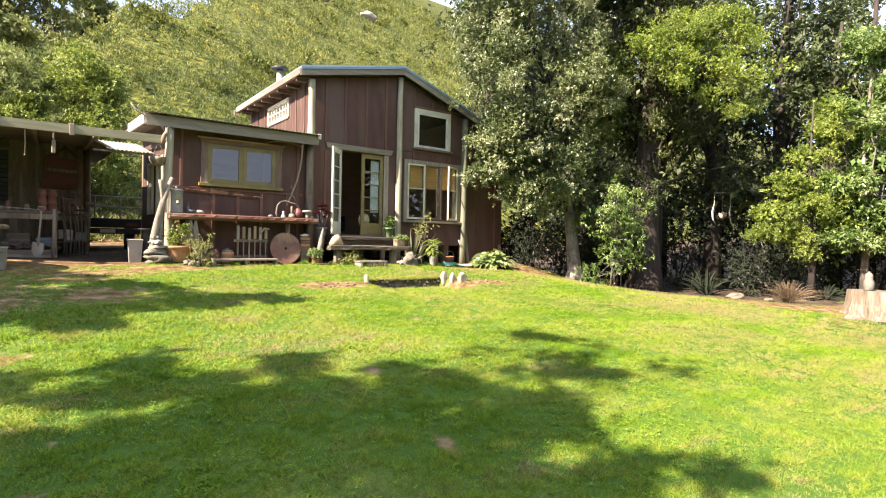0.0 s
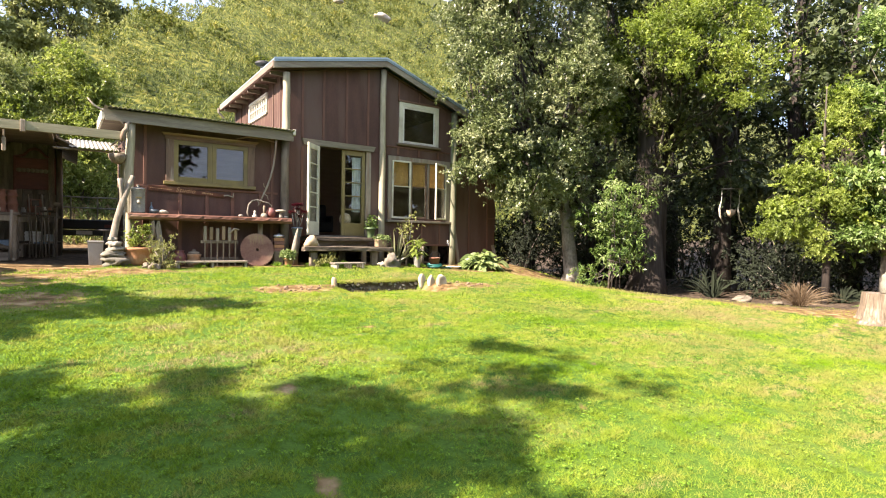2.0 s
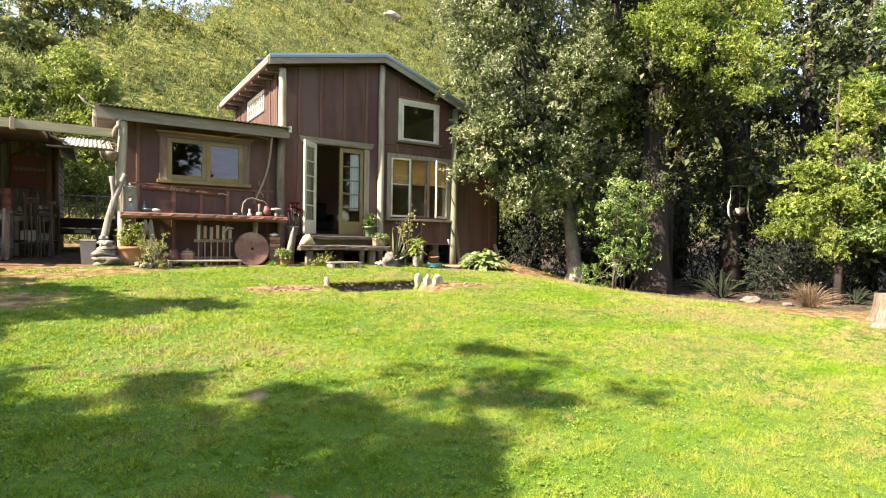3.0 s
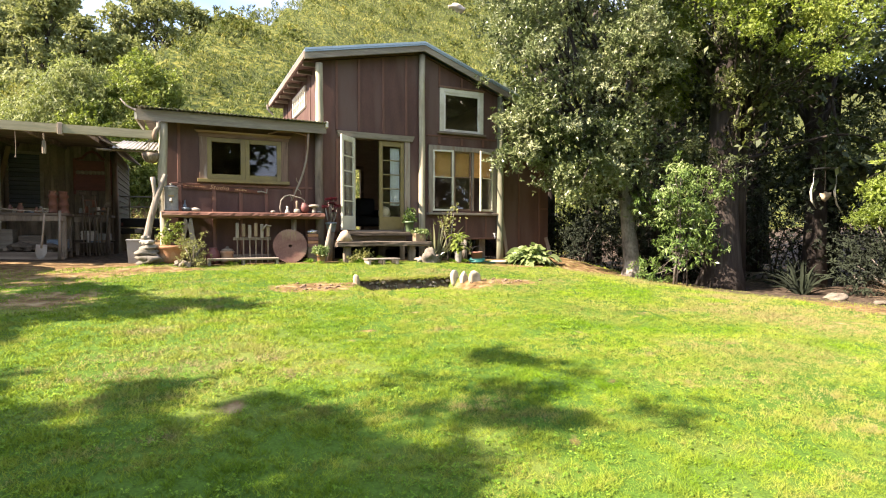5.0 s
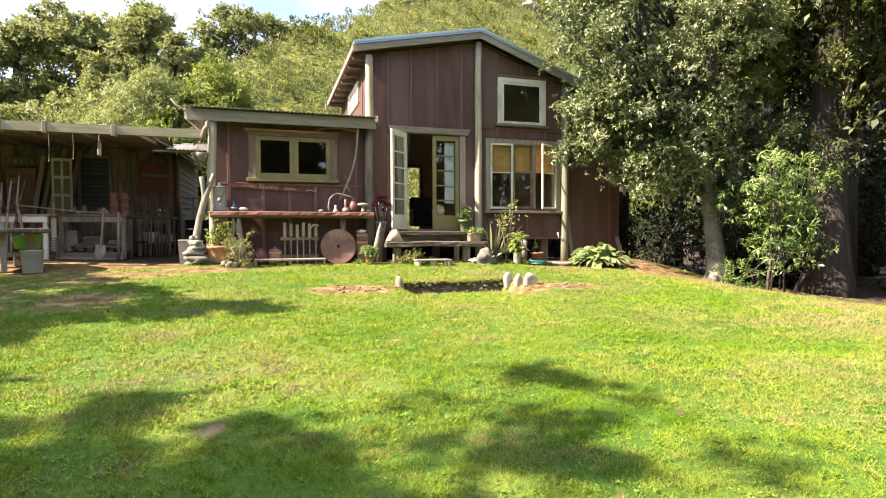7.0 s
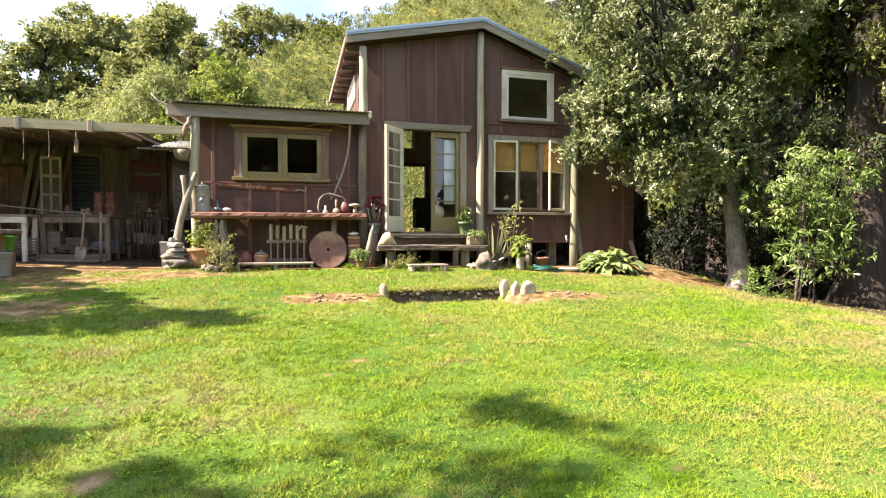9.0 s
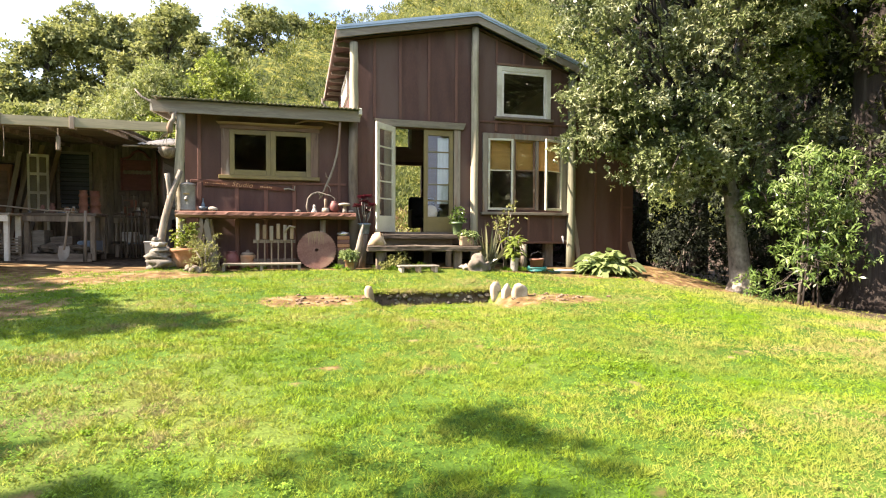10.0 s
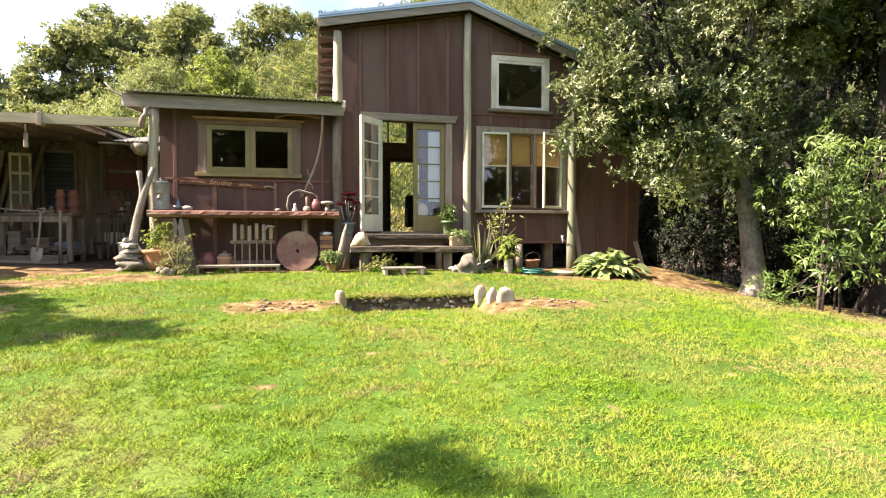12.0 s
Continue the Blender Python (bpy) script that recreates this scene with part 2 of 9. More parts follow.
def ground_mat(name):
    """Turf that gives way to bare earth where the mesh's earth value is high."""
    m = bpy.data.materials.new(name)
    m.use_nodes = True
    n, l = m.node_tree.nodes, m.node_tree.links
    bsdf = n["Principled BSDF"]
    tc = n.new("ShaderNodeTexCoord")

    def noise_node(scale, detail=5):
        k = n.new("ShaderNodeTexNoise")
        k.inputs["Scale"].default_value, k.inputs["Detail"].default_value = scale, detail
        l.new(tc.outputs["Object"], k.inputs["Vector"])
        return k

    def ramp_node(fac, stops):
        r = n.new("ShaderNodeValToRGB")
        e = r.color_ramp.elements
        e[0].position, e[0].color = stops[0][0], (*stops[0][1], 1)
        e[1].position, e[1].color = stops[-1][0], (*stops[-1][1], 1)
        for p, c in stops[1:-1]:
            e.new(p).color = (*c, 1)
        l.new(fac, r.inputs["Fac"])
        return r

    n1, n2, n3 = noise_node(0.7), noise_node(6.0, 6), noise_node(60.0, 3)
    turf = ramp_node(n1.outputs["Fac"], [(0.3, (0.036, 0.082, 0.008)), (0.5, (0.062, 0.118, 0.013)), (0.7, (0.12, 0.150, 0.030))])
    fine = ramp_node(n3.outputs["Fac"], [(0.3, (0.6, 0.6, 0.55)), (0.7, (1.25, 1.25, 1.2))])
    mul = n.new("ShaderNodeMix")
    mul.data_type, mul.blend_type = "RGBA", "MULTIPLY"
    mul.inputs["Factor"].default_value = 1.0
    l.new(turf.outputs["Color"], mul.inputs["A"])
    l.new(fine.outputs["Color"], mul.inputs["B"])
    wild = ramp_node(noise_node(2.6, 12).outputs["Fac"], [(0.36, (0.018, 0.028, 0.005)), (0.5, (0.055, 0.07, 0.011)), (0.64, (0.14, 0.135, 0.026))])
    wild_at = n.new("ShaderNodeAttribute")
    wild_at.attribute_name = "wild"
    wildmix = n.new("ShaderNodeMix")
    wildmix.data_type = "RGBA"
    l.new(wild_at.outputs["Fac"], wildmix.inputs["Factor"])
    l.new(mul.outputs["Result"], wildmix.inputs["A"])
    l.new(wild.outputs["Color"], wildmix.inputs["B"])
    earth = ramp_node(n2.outputs["Fac"], [(0.3, (0.066, 0.038, 0.015)), (0.52, (0.150, 0.096, 0.040)), (0.72, (0.28, 0.210, 0.108))])
    # darker earth tone that paints in the shade under the trees
    earth_shade = ramp_node(noise_node(9.0, 8).outputs["Fac"], [(0.32, (0.022, 0.016, 0.011)), (0.5, (0.060, 0.044, 0.030)), (0.68, (0.125, 0.094, 0.062))])
    earth_shade_at = n.new("ShaderNodeAttribute")
    earth_shade_at.attribute_name = "earth_shade"
    earth_shade_mix = n.new("ShaderNodeMix")
    earth_shade_mix.data_type = "RGBA"
    l.new(earth_shade_at.outputs["Fac"], earth_shade_mix.inputs["Factor"])
    l.new(earth.outputs["Color"], earth_shade_mix.inputs["A"])
    l.new(earth_shade.outputs["Color"], earth_shade_mix.inputs["B"])
    att = n.new("ShaderNodeAttribute")
    att.attribute_name = "earth"
    jitter = n.new("ShaderNodeMath")
    jitter.operation = "ADD"
    half = n.new("ShaderNodeMath")
    half.operation, half.inputs[1].default_value = "MULTIPLY_ADD", 0.9
    half.inputs[2].default_value = -0.45
    l.new(n2.outputs["Fac"], half.inputs[0])
    l.new(att.outputs["Fac"], jitter.inputs[0])
    l.new(half.outputs[0], jitter.inputs[1])
    edge = ramp_node(jitter.outputs[0], [(0.38, (0, 0, 0)), (0.62, (1, 1, 1))])
    mix = n.new("ShaderNodeMix")
    mix.data_type = "RGBA"
    l.new(edge.outputs["Color"], mix.inputs["Factor"])
    l.new(wildmix.outputs["Result"], mix.inputs["A"])
    l.new(earth_shade_mix.outputs["Result"], mix.inputs["B"])
    l.new(mix.outputs["Result"], bsdf.inputs["Base Color"])
    bsdf.inputs["Roughness"].default_value = 0.95
    bsdf.inputs["Specular IOR Level"].default_value = 0.15
    bp = n.new("ShaderNodeBump")
    bp.inputs["Strength"].default_value, bp.inputs["Distance"].default_value = 0.7, 0.03
    l.new(n2.outputs["Fac"], bp.inputs["Height"])
    l.new(bp.outputs["Normal"], bsdf.inputs["Normal"])
    return m


M_WALL = mat("brown_stained_ply", (0.056, 0.026, 0.018), (0.112, 0.054, 0.037), 2.0, 0.8, 0, 0.4, (2.2, 2.2, 0.5), 45, (0.108, 0.066, 0.049))
M_BATTEN = mat("red_brown_batten", (0.099, 0.042, 0.026), (0.165, 0.079, 0.050), 4, 0.75, 0, 0.3, (6, 6, 0.6), 30, None, 0.15)
M_BOARD = mat("sunned_brown_board", (0.040, 0.017, 0.011), (0.084, 0.038, 0.024), 3, 0.75, 0, 0.4, (1, 6, 1), 30, (0.11, 0.066, 0.044), 0.12)
M_POST = mat("weathered_post", (0.215, 0.192, 0.126), (0.455, 0.408, 0.285), 3, 0.85, 0, 0.6, (6, 6, 0.4), 18, (0.205, 0.205, 0.115))
M_GREY = mat("grey_weathered_timber", (0.150, 0.130, 0.096), (0.306, 0.270, 0.204), 3, 0.85, 0, 0.5, (0.5, 5, 5), 18, (0.204, 0.162, 0.114), 0.18)
M_GREYV = mat("grey_weathered_upright", (0.162, 0.138, 0.102), (0.318, 0.276, 0.210), 3, 0.85, 0, 0.5, (5, 5, 0.5), 18, (0.216, 0.144, 0.090), 0.18)
M_BEAM = mat("pale_green_beam", (0.255, 0.230, 0.138), (0.405, 0.360, 0.228), 3, 0.85, 0, 0.4, (0.5, 5, 5), 18, (0.240, 0.230, 0.130))
M_CASING = mat("varnished_casing", (0.095, 0.050, 0.027), (0.195, 0.108, 0.060), 3, 0.6, 0, 0.4, (0.5, 5, 5), 18, (0.28, 0.20, 0.135), 0.1)
M_OLIVE = mat("olive_paint", (0.174, 0.132, 0.038), (0.234, 0.180, 0.060), 4, 0.5, 0, 0.15, (1, 1, 1), 40, (0.150, 0.114, 0.046))
M_CREAM = mat("cream_paint", (0.506, 0.484, 0.363), (0.660, 0.638, 0.506), 4, 0.5, 0, 0.15, (1, 1, 1), 40, (0.396, 0.352, 0.242))
M_WHITE = mat("old_white_paint", (0.550, 0.528, 0.440), (0.726, 0.704, 0.616), 4, 0.55, 0, 0.2, (1, 1, 1), 40, (0.418, 0.363, 0.275))
M_GLASS = glass_mat("window_glass")
M_ROOF = mat("blue_grey_roof_steel", (0.220, 0.297, 0.341), (0.308, 0.396, 0.440), 2, 0.42, 0.5, 0.1, (1, 1, 1), 30)
M_CORR = mat("galvanised_corrugated", (0.24, 0.235, 0.20), (0.36, 0.345, 0.29), 3, 0.55, 0.4, 0.15, (1, 1, 1), 30, (0.22, 0.16, 0.11))
M_PLASTIC_ROOF = mat("clear_corrugated", (0.22, 0.21, 0.175), (0.35, 0.335, 0.28), 3, 0.45, 0, 0.1, (12, 1, 1), 30, (0.19, 0.17, 0.13))
M_GALV = mat("dull_galvanised", (0.165, 0.156, 0.128), (0.30, 0.285, 0.240), 8, 0.85, 0.0, 0.25, (1, 1, 1), 50, (0.20, 0.165, 0.125))
M_RUST = mat("rusty_iron", (0.135, 0.062, 0.044), (0.255, 0.138, 0.102), 5, 0.8, 0.2, 0.4, (1, 1, 1), 45, (0.30, 0.19, 0.13), 0.1)
M_SAW = mat("dark_saw_rust", (0.075, 0.028, 0.016), (0.175, 0.068, 0.034), 8, 0.8, 0.2, 0.4, (1, 1, 1), 45, (0.22, 0.10, 0.055))
M_LETTER = mat("faded_orange_lettering", (0.42, 0.22, 0.10), (0.60, 0.36, 0.18), 12, 0.8, 0, 0.1, (1, 1, 1), 60, (0.30, 0.14, 0.07))
M_DRIP = mat("yellowed_drip_stain", (0.22, 0.145, 0.075), (0.36, 0.265, 0.145), 12, 0.85, 0.1, 0.3, (1, 1, 1), 50, (0.24, 0.13, 0.08))
M_SLAB = mat("red_stained_slab", (0.070, 0.028, 0.017), (0.180, 0.078, 0.046), 3, 0.75, 0, 0.9, (0.3, 5, 5), 22, (0.30, 0.20, 0.13))
M_TERRA = mat("terracotta", (0.27, 0.125, 0.055), (0.40, 0.215, 0.105), 6, 0.85, 0, 0.3, (1, 1, 1), 50, (0.36, 0.26, 0.16), 0.12)
M_CLAY = mat("dusty_old_clay", (0.150, 0.062, 0.038), (0.260, 0.120, 0.074), 6, 0.9, 0, 0.2, (1, 1, 1), 50, (0.230, 0.150, 0.100), 0.12)
M_STEP = mat("dark_worn_step_timber", (0.024, 0.017, 0.011), (0.128, 0.100, 0.066), 4, 0.9, 0, 1.0, (0.4, 7, 7), 18, (0.18, 0.148, 0.104), 0.15)
M_GREENPOT = mat("dull_green_plastic", (0.075, 0.12, 0.05), (0.11, 0.165, 0.07), 5, 0.5, 0, 0.05)
M_STONE = mat("pale_stone", (0.21, 0.185, 0.14), (0.40, 0.355, 0.28), 7, 0.9, 0, 0.6, (1, 1, 1), 40, (0.27, 0.22, 0.15), 0.15)
M_DRIFT = mat("driftwood", (0.070, 0.058, 0.041), (0.37, 0.325, 0.255), 6, 0.85, 0, 1.0, (8, 8, 0.5), 22, (0.17, 0.14, 0.10))
M_OLDWOOD = mat("dark_old_timber", (0.078, 0.060, 0.042), (0.185, 0.147, 0.104), 3, 0.85, 0, 0.5, (0.7, 4, 4), 20, (0.24, 0.195, 0.14), 0.25)
M_OLDWOODV = mat("dark_old_upright", (0.094, 0.073, 0.050), (0.225, 0.180, 0.126), 3, 0.85, 0, 0.5, (4, 4, 0.7), 20, (0.28, 0.23, 0.165), 0.3)
M_TIMBER = mat("raw_timber", (0.20, 0.14, 0.08), (0.32, 0.235, 0.145), 3, 0.8, 0, 0.4, (4, 4, 0.6), 18, None, 0.2)
M_REDWOOD = mat("dark_red_wood", (0.102, 0.030, 0.024), (0.186, 0.062, 0.048), 4, 0.6, 0, 0.2, (1, 1, 4), 25, None)
M_LICHEN = mat("pale_lichened_bark", (0.075, 0.064, 0.047), (0.29, 0.26, 0.21), 5, 0.95, 0, 1.0, (1, 1, 0.6), 22, (0.52, 0.49, 0.42))
M_BARK = mat("grey_bark", (0.055, 0.046, 0.034), (0.19, 0.165, 0.13), 5, 0.95, 0, 1.0, (1, 1, 0.6), 22, (0.28, 0.255, 0.21))
# red bark darkened: the crowns' shade on trunks is put into its colour
M_BARKRED = mat("shade_toned_stringy_red_bark", (0.014, 0.010, 0.008), (0.044, 0.033, 0.024), 5, 0.95, 0, 1.0, (5, 5, 0.3), 14, (0.060, 0.051, 0.039))
M_BLIND = mat("bamboo_blind", (0.58, 0.29, 0.075), (0.86, 0.49, 0.16), 3, 0.7, 0, 0.3, (0.4, 1, 9), 22, None)
M_BLACK = mat("black_plastic", (0.018, 0.018, 0.018), (0.035, 0.034, 0.033), 5, 0.5, 0, 0.1)
M_TRUCK = mat("dark_vehicle_paint", (0.012, 0.013, 0.014), (0.022, 0.023, 0.025), 3, 0.55, 0.0, 0.05, (1, 1, 1), 30, (0.035, 0.03, 0.026))
M_RUBBER = mat("tyre_rubber", (0.02, 0.02, 0.02), (0.035, 0.033, 0.03), 6, 0.9, 0, 0.3)
M_GREYBIN = mat("grey_plastic", (0.27, 0.27, 0.24), (0.36, 0.355, 0.32), 4, 0.5, 0, 0.05)
M_TEAL = mat("teal_hose", (0.012, 0.10, 0.085), (0.02, 0.16, 0.135), 6, 0.45, 0, 0.05)
M_GREENTUB = mat("green_plastic", (0.10, 0.42, 0.09), (0.14, 0.52, 0.12), 4, 0.4, 0, 0.05)
M_BLUEPOT = mat("blue_glaze", (0.08, 0.12, 0.145), (0.16, 0.20, 0.23), 5, 0.35, 0, 0.1)
M_CURTAIN = mat("white_cotton", (0.68, 0.70, 0.70), (0.80, 0.81, 0.80), 3, 0.9, 0, 0.2, (8, 8, 0.4), 20)
M_PAPER = mat("paper_shade", (0.62, 0.47, 0.28), (0.74, 0.58, 0.38), 3, 0.8, 0, 0.1)
M_TARP = mat("blue_grey_tarp", (0.10, 0.14, 0.18), (0.18, 0.22, 0.26), 3, 0.7, 0, 0.3)
M_SOIL = mat("dark_potting_soil", (0.035, 0.025, 0.018), (0.07, 0.05, 0.035), 20, 0.95, 0, 0.6)
M_INTERIOR = mat("interior_brown_lining", (0.264, 0.168, 0.108), (0.384, 0.264, 0.174), 2, 0.8, 0, 0.2, (1, 1, 4), 30)
M_BRASS = mat("tarnished_brass", (0.30, 0.22, 0.10), (0.42, 0.32, 0.16), 10, 0.4, 0.9, 0.1)
M_CHROME = mat("dull_chrome", (0.5, 0.5, 0.5), (0.62, 0.62, 0.62), 10, 0.3, 0.9, 0.05)
M_GROUND = ground_mat("turf_and_earth")
M_EARTHCUT = mat("cut_earth", (0.050, 0.034, 0.022), (0.135, 0.095, 0.062), 9, 0.95, 0, 1.0, (1, 1, 1), 40, (0.20, 0.155, 0.10))
L_GRASS = grass_mat("grass_blade")
L_WEED = leaf_mat("lawn_weed", (0.085, 0.190, 0.006), (0.150, 0.265, 0.014), (0.23, 0.34, 0.04), 0.95, 0.25, 2.0)
L_BROAD = leaf_mat("glossy_broadleaf", (0.022, 0.038, 0.014), (0.135, 0.170, 0.056), (0.41, 0.43, 0.24), 0.36, 0.14, 1.3, 0.7)
L_BRIGHT = leaf_mat("fresh_green_leaf", (0.036, 0.075, 0.016), (0.150, 0.225, 0.058), (0.42, 0.49, 0.22), 0.27, 0.35)
# needles kept dark, with the shade of the wood in their colour
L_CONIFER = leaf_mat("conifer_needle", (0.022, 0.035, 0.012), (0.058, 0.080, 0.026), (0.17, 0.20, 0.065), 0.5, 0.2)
# young growth; on grown conifers this lighter leaf paints in the sun
L_YOUNG = leaf_mat("young_and_sunlit_conifer_green", (0.070, 0.108, 0.016), (0.205, 0.270, 0.045), (0.42, 0.47, 0.12), 0.5, 0.4)
# near-black leaves: the wood's deep shade is put into their colour
L_DARK = leaf_mat("shade_toned_undergrowth", (0.009, 0.014, 0.006), (0.016, 0.024, 0.009), (0.028, 0.038, 0.015), 0.95, 0.1)
L_HILL = leaf_mat("hill_scrub", (0.024, 0.040, 0.008), (0.108, 0.136, 0.022), (0.31, 0.29, 0.072), 0.8, 0.25, 1.1, 0.16)
L_BUSH = leaf_mat("yellow_green_bush", (0.060, 0.095, 0.016), (0.190, 0.245, 0.045), (0.42, 0.46, 0.13), 0.45, 0.35)
L_WILLOW = leaf_mat("pale_green_foliage", (0.085, 0.118, 0.030), (0.185, 0.220, 0.062), (0.33, 0.355, 0.13), 0.6, 0.4)
L_FAR = leaf_mat("far_forest", (0.120, 0.140, 0.050), (0.205, 0.230, 0.080), (0.33, 0.34, 0.13), 0.8, 0.3, 0.4)
L_FLAX = leaf_mat("flax_blade", (0.085, 0.092, 0.045), (0.17, 0.175, 0.09), (0.33, 0.31, 0.19), 0.35, 0.2)
L_TUSSOCK = leaf_mat("brown_tussock", (0.09, 0.065, 0.035), (0.17, 0.12, 0.07), (0.26, 0.20, 0.11), 0.6, 0.25)
L_HOSTA = leaf_mat("hosta_leaf", (0.11, 0.165, 0.05), (0.22, 0.285, 0.10), (0.38, 0.44, 0.20), 0.4, 0.3)
L_RED = leaf_mat("dark_red_rosette", (0.045, 0.010, 0.015), (0.10, 0.020, 0.030), (0.22, 0.075, 0.075), 0.35, 0.2)
L_SAGE = leaf_mat("sage_shrub", (0.11, 0.122, 0.034), (0.235, 0.245, 0.075), (0.41, 0.40, 0.15), 0.7, 0.25)
M_CASINGV = mat("weathered_jamb", (0.095, 0.056, 0.034), (0.205, 0.130, 0.082), 3, 0.7, 0, 0.6, (5, 5, 0.5), 18, (0.44, 0.385, 0.31))
M_EAVE = mat("sunlit_grey_eave_board", (0.115, 0.080, 0.058), (0.22, 0.165, 0.125), 3, 0.85, 0, 0.4, (5, 0.5, 5), 20, (0.29, 0.24, 0.19))
M_SHEDSIDE = mat("grey_green_weatherboard", (0.050, 0.046, 0.029), (0.108, 0.098, 0.064), 3, 0.9, 0, 0.5, (5, 0.5, 5), 20, (0.075, 0.08, 0.045), 0.15)
M_ORANGEWOOD = mat("orange_brown_panel_wood", (0.17, 0.075, 0.032), (0.30, 0.145, 0.068), 3, 0.6, 0, 0.2, (4, 4, 0.5), 20, (0.12, 0.055, 0.025))
M_STUMP = mat("old_stump_wood", (0.060, 0.043, 0.028), (0.215, 0.165, 0.110), 4, 0.9, 0, 1.0, (7, 7, 0.5), 20, (0.28, 0.235, 0.175))
M_ROCK = mat("rough_brown_rock", (0.10, 0.085, 0.062), (0.24, 0.205, 0.15), 7, 0.9, 0, 0.8, (1, 1, 1), 40, (0.30, 0.26, 0.19), 0.15)
M_SAND = mat("tan_sandstone", (0.36, 0.27, 0.165), (0.52, 0.41, 0.27), 6, 0.9, 0, 0.5, (1, 1, 1), 40, (0.30, 0.22, 0.13))
# dark tones hold crown shade, the light end the sun on clumps
L_TOTARA = leaf_mat("sun_toned_conifer", (0.024, 0.036, 0.010), (0.058, 0.076, 0.020), (0.27, 0.30, 0.08), 0.55, 0.22, 0.5)
M_DUSTPANE = mat("dusty_yellowed_pane", (0.11, 0.088, 0.045), (0.19, 0.15, 0.08), 3, 0.35, 0, 0.1, (1, 1, 1), 30)
M_SLATE = mat("dark_blue_grey_slat", (0.040, 0.048, 0.055), (0.085, 0.098, 0.11), 5, 0.6, 0, 0.2, (0.5, 4, 4), 20, None, 0.2)
M_PALE = mat("cream_limestone", (0.28, 0.24, 0.155), (0.47, 0.42, 0.30), 8, 0.9, 0, 0.7, (1, 1, 1), 40, (0.25, 0.20, 0.12), 0.1)
M_CAIRN = mat("grey_river_stone", (0.085, 0.084, 0.062), (0.235, 0.212, 0.162), 6, 0.85, 0, 0.5, (1, 1, 1), 45, (0.30, 0.27, 0.21), 0.25)
# darker green post tone: the foliage's shade is put into the colour
M_SHADEPOST = mat("shade_toned_round_post", (0.102, 0.106, 0.062), (0.228, 0.222, 0.150), 3, 0.85, 0, 0.6, (6, 6, 0.4), 18, (0.120, 0.144, 0.072))
M_CLOD = mat("dry_clod", (0.13, 0.085, 0.05), (0.27, 0.185, 0.11), 9, 0.95, 0, 0.8, (1, 1, 1), 40, None, 0.2)

# ---- building helpers ----
def thing(name, at=(0, 0, 0), label="", category="", group="", kind="", turn=0.0):
    ob = new(name)
    ob.matrix_world = pose(*at, 0, 0, turn)
    return tagged(ob, label, category, group, kind)


def part(name, bm, material, parent=None, label="", smooth=False):
    """Links a bmesh as one mesh object, under a thing or a part where one is given."""
    me = bpy.data.meshes.new(name)
    bm.normal_update()
    bm.to_mesh(me)
    bm.free()
    me.materials.append(material)
    if smooth:
        me.polygons.foreach_set("use_smooth", [True] * len(me.polygons))
    ob = new(name, me)
    if parent:
        ob.parent = parent
    if label:
        ob["label"] = label
    return ob


def np_part(name, verts, faces, material, parent=None, label=""):
    """The same for arrays of corners and of faces with a fixed number of corners."""
    verts, faces = np.asarray(verts, np.float32), np.asarray(faces, np.int32)
    me = bpy.data.meshes.new(name)
    me.vertices.add(len(verts))
    me.vertices.foreach_set("co", verts.ravel())
    k = faces.shape[1]
    me.loops.add(faces.size)
    me.loops.foreach_set("vertex_index", faces.ravel())
    me.polygons.add(len(faces))
    me.polygons.foreach_set("loop_start", np.arange(0, faces.size, k, dtype=np.int32))
    me.polygons.foreach_set("loop_total", np.full(len(faces), k, dtype=np.int32))
    me.update(calc_edges=True)
    me.materials.append(material)
    ob = new(name, me)
    if parent:
        ob.parent = parent
    if label:
        ob["label"] = label
    return ob


def B():
    return bmesh.new()


def box(bm, x0, x1, y0, y1, z0, z1, bev=0.004, turn=None):
    """A box with softened edges; turn is a matrix laid on it."""
    vs = bmesh.ops.create_cube(bm, size=1.0)["verts"]
    for v in vs:
        v.co = Vector(((x0 + x1) / 2 + v.co.x * (x1 - x0), (y0 + y1) / 2 + v.co.y * (y1 - y0), (z0 + z1) / 2 + v.co.z * (z1 - z0)))
    if bev:
        es = list({e for v in vs for e in v.link_edges})
        r = bmesh.ops.bevel(bm, geom=es, offset=min(bev, 0.3 * min(x1 - x0, y1 - y0, z1 - z0)), segments=1, affect="EDGES")
        vs = list({v for v in r["verts"]} | {v for v in vs if v.is_valid})
    if turn is not None:
        for v in vs:
            v.co = turn @ v.co
    return bm


